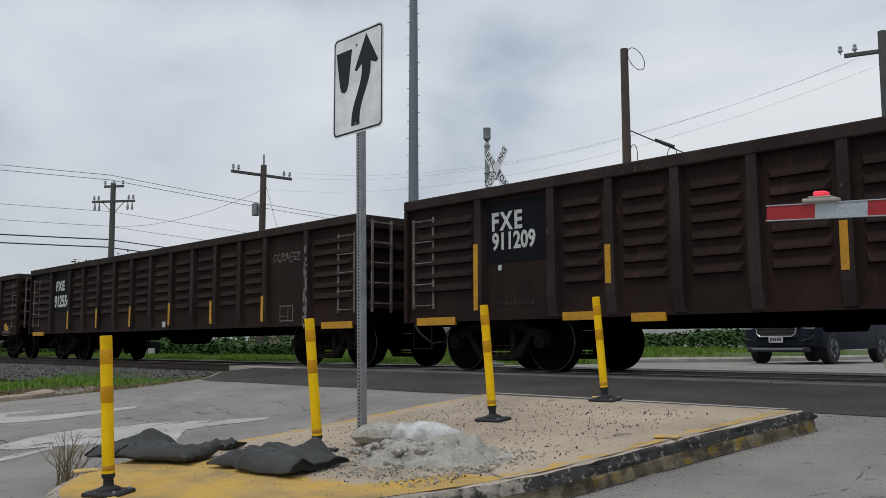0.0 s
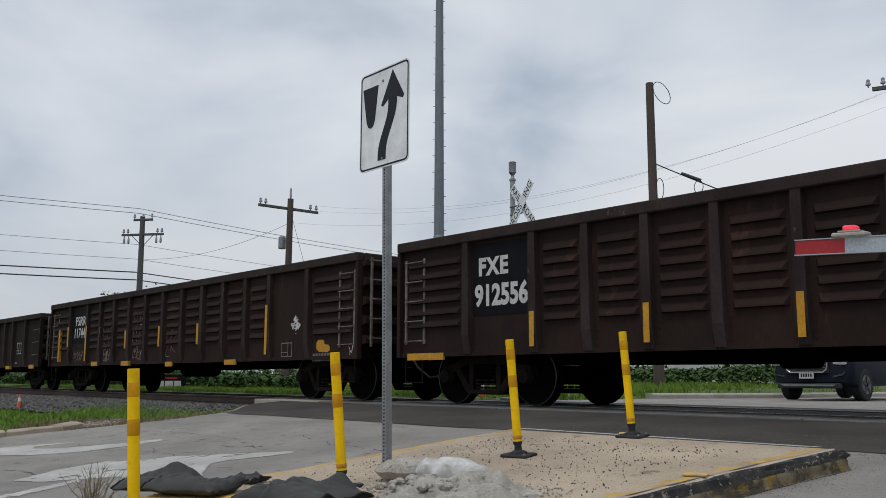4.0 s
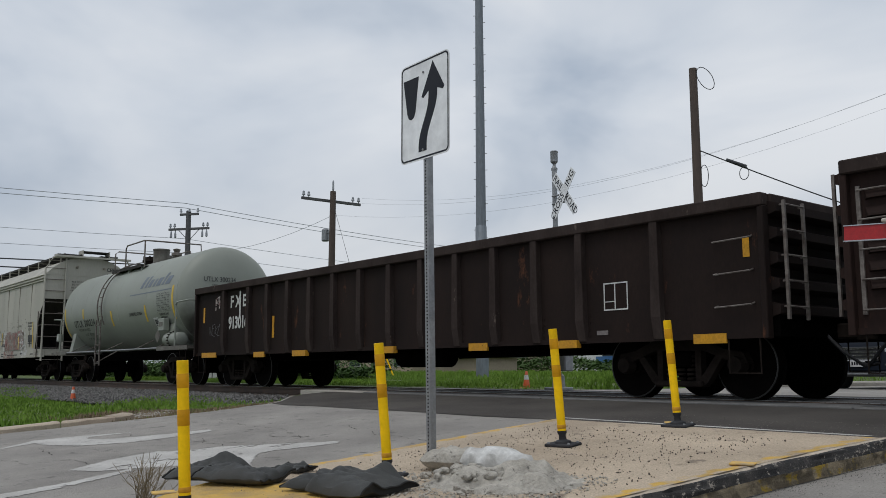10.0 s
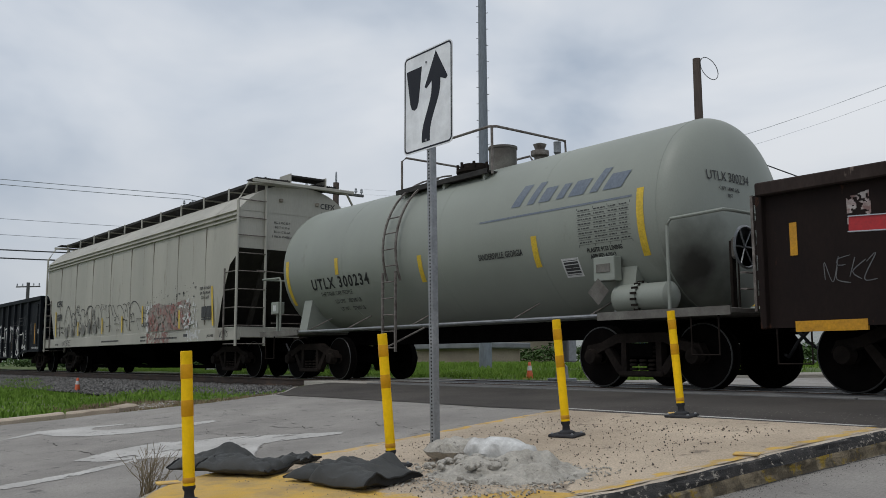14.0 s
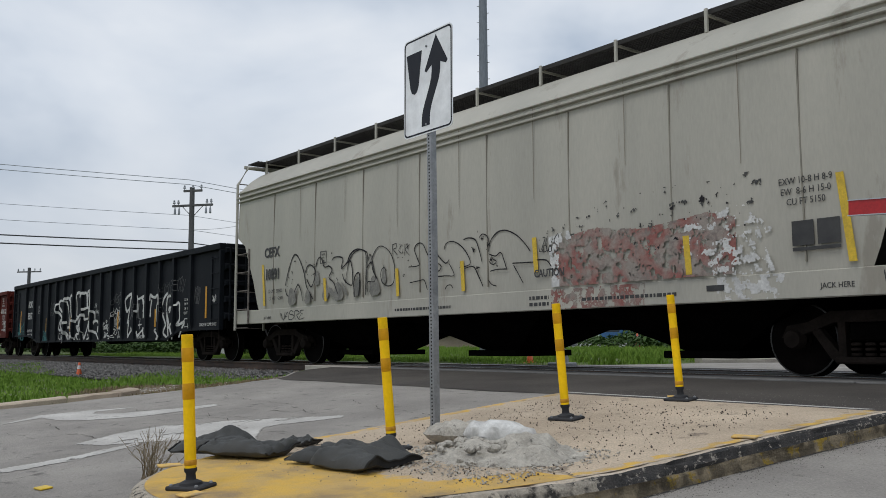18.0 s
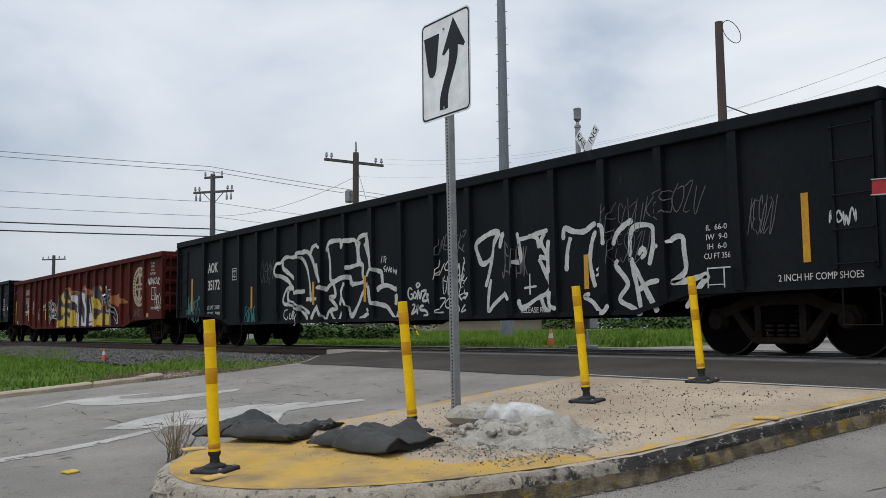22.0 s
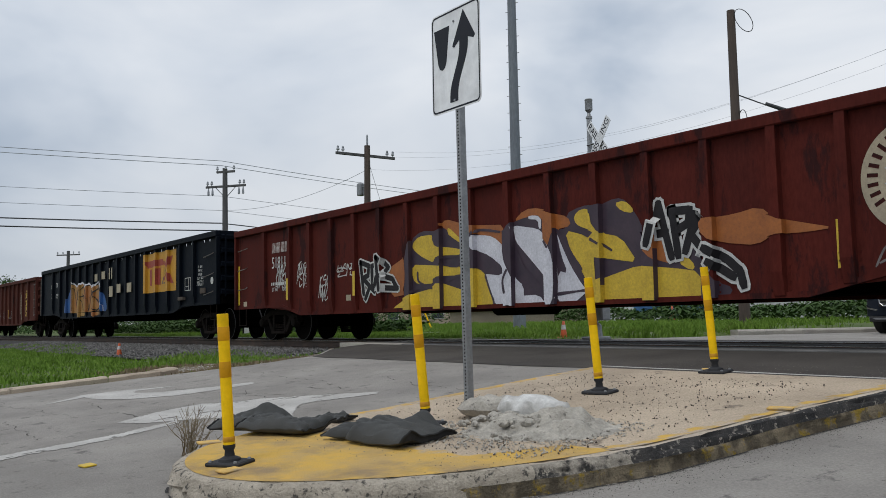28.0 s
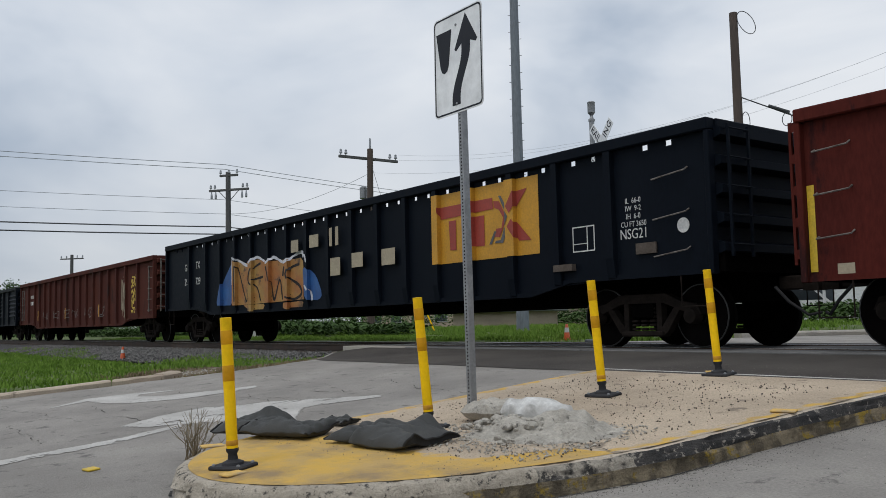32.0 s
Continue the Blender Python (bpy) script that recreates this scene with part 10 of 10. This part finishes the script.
    blot(car, [(12.6, 1.5), (12.7, 1.95), (13.5, 2.05), (13.9, 1.7), (13.2, 1.45)], "letter_white", yf, 0.002, 0.012, holes=0.72, seed=19, label="white graffiti remains")
    blot(car, [(13.0, 1.2), (13.0, 1.6), (13.7, 1.75), (13.9, 1.2)], "letter_white", yf, 0.001, 0.012, holes=0.6, seed=7, label="white graffiti remains")
    yl = -HW + 0.016
    blot(car, [(10.3, 0.9), (10.3, 1.19), (12.0, 1.19), (12.0, 0.9)], "spray_red", lambda x: yl, 0.0, 0.012, holes=0.45, seed=12, label="flaking red graffiti")
    blot(car, [(13.1, 0.92), (13.1, 1.19), (14.0, 1.19), (13.9, 0.9)], "letter_white", lambda x: yl, 0.0, 0.012, holes=0.5, seed=13, label="white graffiti remains")
    scrawl(car, "woyks", 15.1, 15.6, 0.97, 1.13, 0.013, "letter_black", lambda x: yl, 0.1, 105)
    scrawl(car, "wasre", 2.1, 3.2, 0.95, 1.12, 0.02, "letter_black", lambda x: yl, 0.1, 106)
    decal(car, 12.95, 13.2, 1.03, 1.1, yl, "letter_black", "nameplate")
    for words, z, h in (("CEFX", 4.29, 0.13), ("10891", 4.06, 0.13)):
        part("lettering", text_mesh(words, h, M["letter_black"], 0.95, 1.0, 0.004), None, car, m=pose(L - 0.044, 0.86, z, 90, 0, 90))
    for k, words in enumerate(("BG 6 OC D-5", "BG 7 IC D-6", "BG 6 IC D-6A", "1 INCH WHEELS")):
        part("lettering", text_mesh(words, 0.055, M["letter_black"], 0.9, 1.1), None, car, m=pose(L - 0.052, -0.42, 3.76 - 0.115 * k, 90, 0, 90))
    for k in range(7):
        x = 3.0 + 1.75 * k
        sx = Shape()
        zb = 2.6 + 0.5 * noise.noise((k * 3.3, 0, 0))
        sx.add([(x, Y0 - 0.001, eave - 0.05), (x + 0.016, Y0 - 0.001, eave - 0.05), (x + 0.012, Y0 - 0.001, zb), (x + 0.005, Y0 - 0.001, zb)], [(0, 1, 2, 3)])
        part("rust_streak", sx, M["streak"], car, "thin rusty run-off streak")
    for x in (1.45, L - 1.45):
        bogie(car, x)
    return car


hopper = hopper_car(-91.95, 16.1)


# ---- the far side of the crossing ----
def wheel_at(car, x, y, r, side):
    w = part("wheel", Shape().lathe([(-0.11, r * 0.62), (-0.12, r * 0.9), (-0.09, r), (0.09, r), (0.12, r * 0.9), (0.11, r * 0.62)], (0, 0, 0), "x", 22), M["tyre"], car, smooth=True, m=pose(x, y, r))
    rim = part("rim", Shape().lathe([(0.0, 0.05), (0.02, r * 0.2), (0.03, r * 0.58), (0.0, r * 0.64)], (side * 0.095, 0, 0), "x", 20), M["alloy"], w, smooth=True)
    for k in range(5):
        part("spoke", Shape().box(side * 0.125 - 0.01, side * 0.125 + 0.01, -0.03, 0.03, 0.04, r * 0.6), M["band_black"], w, m=pose(0, 0, 0, 72 * k, 0, 0))
    return w


def suv(m, paint, label):
    car = thing("suv", m, label, "car")
    prof = [(-0.02, 0.42), (0.0, 0.95), (0.1, 1.06), (1.05, 1.18), (1.75, 1.66), (2.3, 1.74), (3.9, 1.70), (4.45, 1.2), (4.6, 1.1), (4.62, 0.5), (4.4, 0.36), (0.3, 0.32)]
    s = Shape()
    n = len(prof)
    stations = ((-0.93, 0.40), (-0.90, 0.22), (-0.80, 0.09), (-0.5, 0.02), (0.5, 0.02), (0.80, 0.09), (0.90, 0.22), (0.93, 0.40))
    for x, back in stations:
        for y, z in prof:
            k = 0.16 * min(1.0, max(0.0, (z - 1.05) / 0.6))
            s.v.append((x * (1 - k), y + (back if y < 0.5 else -back * 0.5 if y > 4.2 else 0), z - (0.05 if abs(x) > 0.89 and z > 1.0 else 0)))
    s.f = [(c * n + i, c * n + (i + 1) % n, (c + 1) * n + (i + 1) % n, (c + 1) * n + i) for c in range(7) for i in range(n)] + [tuple(range(n)), tuple(range(7 * n, 8 * n))[::-1]]
    part("body", s, M[paint], car, smooth=True)
    part("windscreen", Shape().add([(-0.72, 1.08, 1.22), (0.72, 1.08, 1.22), (0.66, 1.72, 1.65), (-0.66, 1.72, 1.65)], [(0, 1, 2, 3)]), M["car_glass"], car, m=pose(0, -0.015, 0.012))
    for sx in (-1, 1):
        part("side_window", Shape().add([(sx * 0.815, 1.5, 1.22), (sx * 0.815, 3.9, 1.25), (sx * 0.80, 3.7, 1.58), (sx * 0.80, 1.95, 1.60)], [(0, 1, 2, 3)]), M["car_glass"], car, m=pose(sx * 0.02, 0, 0))
        hl = part("headlight", Shape().box(sx * 0.72 - 0.17, sx * 0.72 + 0.13, 0.03, 0.14, 0.80, 0.92, 0.03), M["headlight"], car, "clear wraparound headlight")
        part("fog_lamp", Shape().prism([(sx * 0.50, 0.545), (sx * 0.52, 0.515), (sx * 0.80, 0.575), (sx * 0.82, 0.66), (sx * 0.78, 0.61)], 0.02, 0.12, "y"), M["chrome"], car, "angled chrome lamp trim")
        part("mirror", Shape().box(sx * 1.0 - 0.1, sx * 1.0 + 0.1, 1.25, 1.38, 1.12, 1.28, 0.03), M[paint], car)
        for y in (0.85, 3.7):
            wheel_at(car, sx * 0.83, y, 0.36, sx)
    grille = part("grille", Shape().box(-0.5, 0.5, -0.045, 0.0, 0.62, 0.94, 0.02), M["band_black"], car)
    for k in range(4):
        part("grille_bar", Shape().box(-0.46, 0.46, -0.06, -0.045, 0.66 + 0.075 * k, 0.69 + 0.075 * k), M["chrome"], grille)
    part("lower_bumper", Shape().box(-0.74, 0.74, -0.03, 0.10, 0.28, 0.40, 0.02), M["band_black"], car)
    part("skid_plate", Shape().prism([(-0.66, 0.37), (0.66, 0.37), (0.58, 0.33), (-0.58, 0.33)], -0.045, -0.02, "y"), M["galv"], car, "grey skid plate")
    part("grille_trim", Shape().tube([(-0.52, -0.05, 0.96), (-0.46, -0.06, 0.70), (-0.38, -0.065, 0.64), (0.38, -0.065, 0.64), (0.46, -0.06, 0.70), (0.52, -0.05, 0.96)], 0.016, 6), M["chrome"], car, "chrome grille surround")
    pl = part("number_plate", Shape().box(-0.17, 0.17, -0.075, -0.06, 0.50, 0.65), M["plate"], car, "white plate with dark bars")
    for k in range(5):
        part("plate_bar", Shape().box(-0.13 + 0.055 * k, -0.095 + 0.055 * k, -0.078, -0.075, 0.535, 0.615), M["sign_black"], pl)
    return car


suv(pose(-9.75, 19.85, road_z(19.8), 0, 0, 0), "car_dark", "dark blue-grey sport utility car waiting at the crossing")


def cone(x, y, z, h, label):
    c = thing("traffic_cone", pose(x, y, z), label, "traffic cone", "traffic cones")
    part("cone_base", Shape().box(-0.2 * h / 0.7, 0.2 * h / 0.7, -0.2 * h / 0.7, 0.2 * h / 0.7, 0, 0.03, 0.01), M["cone"], c)
    body = part("cone_body", Shape().lathe([(0.03, 0.15 * h / 0.7), (h, 0.03), (h + 0.01, 0.02)], (0, 0, 0), "z", 16), M["cone"], c, smooth=True)
    r = lambda zz: 0.15 * h / 0.7 + (0.03 - 0.15 * h / 0.7) * (zz - 0.03) / (h - 0.03) + 0.002
    part("collar", Shape().lathe([(h * 0.52, r(h * 0.52)), (h * 0.80, r(h * 0.80))], (0, 0, 0), "z", 16, False), M["white_plastic"], body, "white reflective collar", smooth=True)


cone(-26.0, 7.75, -0.42, 0.36, "orange traffic cone with a white collar on the verge")
cone(-15.4, 15.0, road_z(15.0), 0.4, "faded orange traffic cone behind the tracks")
cone(-23.9, 29.5, ground_z(-23.9, 29.5), 0.7, "orange and white construction cone in tall grass")

# boxes at the foot of the crossing mast
base = part("mast_base", Shape().box(-0.22, 0.22, -0.22, 0.22, 0.0, 0.12, 0.02).lathe([(0.12, 0.14), (0.35, 0.12), (0.4, 0.08)], (0, 0, 0), "z", 14), M["galv"], mast)
part("junction_box", Shape().box(0.08, 0.34, -0.16, 0.1, 0.45, 0.95, 0.02), M["galv"], mast)
part("lamp_hood", Shape().lathe([(-0.12, 0.02), (-0.1, 0.15), (0.02, 0.16), (0.16, 0.17)], (-0.38, -0.05, 2.5), "y", 16), M["band_black"], mast)
part("lamp_hood", Shape().lathe([(-0.12, 0.02), (-0.1, 0.15), (0.02, 0.16), (0.16, 0.17)], (0.38, -0.05, 2.5), "y", 16), M["band_black"], mast)
part("lamp_arm", Shape().tube([(-0.38, 0, 2.5), (0.38, 0, 2.5)], 0.03, 6), M["galv"], mast)


def building(name, x0, x1, y, depth, h, wall, label, windows=(), bands=()):
    b = thing(name, pose(0, 0, -0.3), label, "building")
    part("wall", Shape().box(x0, x1, y, y + depth, 0, h), M[wall], b)
    part("roof", Shape().box(x0 - 0.4, x1 + 0.4, y - 0.4, y + depth + 0.4, h, h + 0.3, 0.05), M["roof_grey"], b)
    for a, c, z0, z1 in windows:
        w = part("window", Shape().box(a - 0.06, c + 0.06, y - 0.06, y, z0 - 0.06, z1 + 0.06), M["white_plastic"], b)
        part("pane", Shape().box(a, c, y - 0.08, y - 0.06, z0, z1), M["window_dark"], w)
    for a, c, z0, z1, mt in bands:
        part("fascia", Shape().box(a, c, y - 0.12, y, z0, z1), M[mt], b)
    return b


shop = building("shop_building", -58, -24, 60, 18, 8.6, "wall_white", "white metal shop building with black and yellow fascia", [(-52 + 5 * k, -49.5 + 5 * k, 1.0, 3.0) for k in range(5)], [(-58, -24, 5.6, 7.0, "band_black"), (-58, -24, 4.6, 5.5, "band_yellow")])
for k in range(7):
    part("sign_shape", Shape().box(-31.6 + 0.8 * k, -31.05 + 0.8 * k, 59.8, 59.87, 6.1, 6.75), M["white_plastic"], shop, "white letter shape")
building("workshop", -86, -62, 52, 12, 3.4, "wall_tan", "low tan masonry workshop with a grey roof", [(-84 + 4 * k, -82 + 4 * k, 1.0, 2.2) for k in range(5)])
building("shed", -38.5, -33, 29, 2.5, 1.25, "wall_tan", "low weathered tan shed behind tall grass")


def pickup(m, paint, label):
    car = thing("pickup_truck", m, label, "truck")
    part("body", Shape().prism([(-2.7, 0.45), (2.7, 0.45), (2.7, 1.0), (1.6, 1.08), (0.9, 1.75), (-0.5, 1.78), (-0.75, 1.1), (-2.7, 1.1)], -0.95, 0.95, "y"), M[paint], car)
    for sy in (-1, 1):
        part("side_window", Shape().prism([(-0.4, 1.15), (1.35, 1.15), (0.85, 1.65), (-0.4, 1.68)], sy * 0.95 - 0.01, sy * 0.95 + 0.01, "y"), M["car_glass"], car)
        for x in (-1.7, 1.8):
            w = part("wheel", Shape().lathe([(-0.12, 0.2), (-0.12, 0.36), (0.12, 0.36), (0.12, 0.2)], (0, 0, 0), "y", 18), M["tyre"], car, smooth=True, m=pose(x, sy * 0.85, 0.38))
            part("rim", Shape().lathe([(-0.13, 0.05), (-0.125, 0.2), (0.125, 0.2), (0.13, 0.05)], (0, 0, 0), "y", 14), M["chrome"], w)
    return car


pickup(pose(-25.4, 40.6, ground_z(-25.4, 40.6), 0, 0, 30), "car_white", "white pickup truck parked beyond the grass")
pickup(pose(-35.5, 44.0, ground_z(-35.5, 44.0), 0, 0, -10), "car_blue", "blue pickup truck parked beyond the grass")
for x, y, h in ((-18.2, 31.0, 1.6),):
    mk = thing("marker_stake", pose(x, y, ground_z(x, y) - 0.02), "white utility marker stake with a red top", "marker stake", "marker stakes in the grass")
    part("stake", Shape().box(-0.05, 0.05, -0.03, 0.03, 0, h - 0.3, 0.01), M["white_plastic"], mk)
    part("stake_top", Shape().box(-0.05, 0.05, -0.03, 0.03, h - 0.3, h, 0.01), M["red_stripe"], mk)
for k in range(2):
    gx0, gy0 = -31.0 + 0.9 * k, 21.7
    gg = tagged(part("guy_guard", Shape().tube([(gx0, gy0, ground_z(gx0, gy0)), (gx0 - 0.75, gy0 - 0.4, 2.0)], 0.035, 8), M["post_yellow"]), "yellow plastic guard on a guy wire", "guy guard", "guy guards")
ban = thing("yard_banner", pose(-36.3, 16.8, -0.28, 0, 0, 65), "dark banner on two stakes with white bars", "banner")
for x in (-0.65, 0.65):
    part("stake", Shape().box(x - 0.02, x + 0.02, -0.02, 0.02, 0, 0.85), M["galv"], ban)
part("banner_sheet", Shape().box(-0.68, 0.68, -0.03, -0.021, 0.15, 0.82), M["patch_black"], ban)
for x, w in ((-0.6, 0.36), (-0.2, 0.34), (0.18, 0.28)):
    part("banner_bar", Shape().box(x, x + w, -0.034, -0.03, 0.2, 0.56), M["letter_white"], ban)
part("banner_bar", Shape().box(-0.4, 0.3, -0.034, -0.03, 0.64, 0.71), M["red_stripe"], ban)


def tree(x, y, h, seed, label, spread=0.5):
    rnd = random.Random(seed)
    z0 = ground_z(x, y) - 0.1
    t = thing("tree", pose(x, y, z0), label, "tree", "trees beyond the tracks")
    tips = []
    trunk = Shape().tube([(0, 0, 0), (rnd.uniform(-.1, .1), rnd.uniform(-.1, .1), h * 0.25), (rnd.uniform(-.2, .2), rnd.uniform(-.2, .2), h * 0.55)], h * 0.03, 8, r2=h * 0.014)
    for k in range(9):
        a, s0 = rnd.uniform(0, 6.28), h * rnd.uniform(0.2, 0.5)
        e = Vector((math.cos(a) * h * spread * rnd.uniform(0.4, 1), math.sin(a) * h * spread * rnd.uniform(0.4, 1), h * rnd.uniform(0.45, 0.95)))
        trunk.tube([(0, 0, s0), tuple(e * 0.5 + Vector((0, 0, s0 * 0.5))), tuple(e)], h * 0.012, 5, r2=h * 0.003)
        tips.append(e)
    part("trunk", trunk, M["bark"], t)
    s = Shape()
    for e in tips + [Vector((0, 0, h * 0.8)), Vector((0, 0, h * 0.6))]:
        for k in range(240):
            d = Vector((rnd.gauss(0, 1), rnd.gauss(0, 1), rnd.gauss(0, 0.75))) * h * 0.085
            p = e + d
            q = Vector((rnd.uniform(-1, 1), rnd.uniform(-1, 1), rnd.uniform(-0.6, 0.6))).normalized() * h * 0.028
            r = Vector((rnd.uniform(-1, 1), rnd.uniform(-1, 1), rnd.uniform(-1, 1))).normalized() * h * 0.016
            if p.z > 0.15 * h:
                s.add([p - q, p + r, p + q, p - r], [(0, 1, 2, 3)])
    part("crown", s, M["leaf"], t)


for x, y, h, seed in ((-41, 72, 11, 1), (-33, 84, 12, 2), (-22, 90, 12, 3), (-70, 58, 6.5, 4), (-78, 46, 5.0, 5), (-88, 50, 6.0, 6), (-100, 44, 5.5, 7), (-112, 40, 6.0, 8), (-130, 38, 6.5, 9), (-66, 27, 6.8, 10), (-115, 27, 6.4, 12), (-150, 30, 8, 11)):
    tree(x, y, h, seed, "broad green tree beyond the tracks")


def hedge(x0, x1, y0, y1, h, seed, label, count):
    rnd = random.Random(seed)
    s = Shape()
    for _ in range(int(count * 1.8)):
        x, y = rnd.uniform(x0, x1), rnd.uniform(y0, y1)
        top = h * (0.65 + 0.5 * noise.noise((x * 0.35, y * 0.35, seed)))
        z = ground_z(x, y) + top * math.sqrt(rnd.random())
        r = rnd.uniform(0.05, 0.12)
        a, b = rnd.uniform(0, 6.28), rnd.uniform(-0.8, 0.8)
        d1 = Vector((math.cos(a), math.sin(a), b)) * r
        d2 = Vector((-math.sin(a), math.cos(a), rnd.uniform(-1, 1))) * r * 0.6
        p = Vector((x, y, z))
        s.add([p - d1, p + d2, p + d1, p - d2], [(0, 1, 2, 3)])
    tagged(part("hedge", s, M["leaf"]), label, "hedge", "", "stuff")


# this first row is added to darken the shaded view beneath the train
hedge(-75, -27, 17.4, 19.4, 0.75, 7, "dark green low weeds standing in for shade behind the tracks", 9000)
hedge(-210, -75, 15.2, 19.0, 1.1, 8, "dark green scrub along the far track", 9000)
hedge(-70, -46, 22.5, 27, 0.9, 6, "dark green low scrub beside the tracks", 4500)
hedge(-140, -44, 30, 36, 1.9, 3, "dark green scrub along the field", 9000)
hedge(-44, -24, 33, 36, 1.3, 4, "green weeds and low scrub in the field", 4000)
hedge(-24, -14, 27, 33, 0.9, 5, "tall green weeds beyond the kerb", 3000)


# ---- movement ----
def motions():
    steps = list(range(0, 33))
    for c, x_left in CARS:
        walk(c, [(t, pose(x_left + train_s(t), YC, 0)) for t in steps])
    n = 32 * 8
    for ws, x in WHEELSETS:
        walk(ws, [(32 * i / n, pose(x, 0, WHEEL_R, 0, math.degrees(train_s(32 * i / n) / WHEEL_R) % 360, 0)) for i in range(n + 1)])


motions()
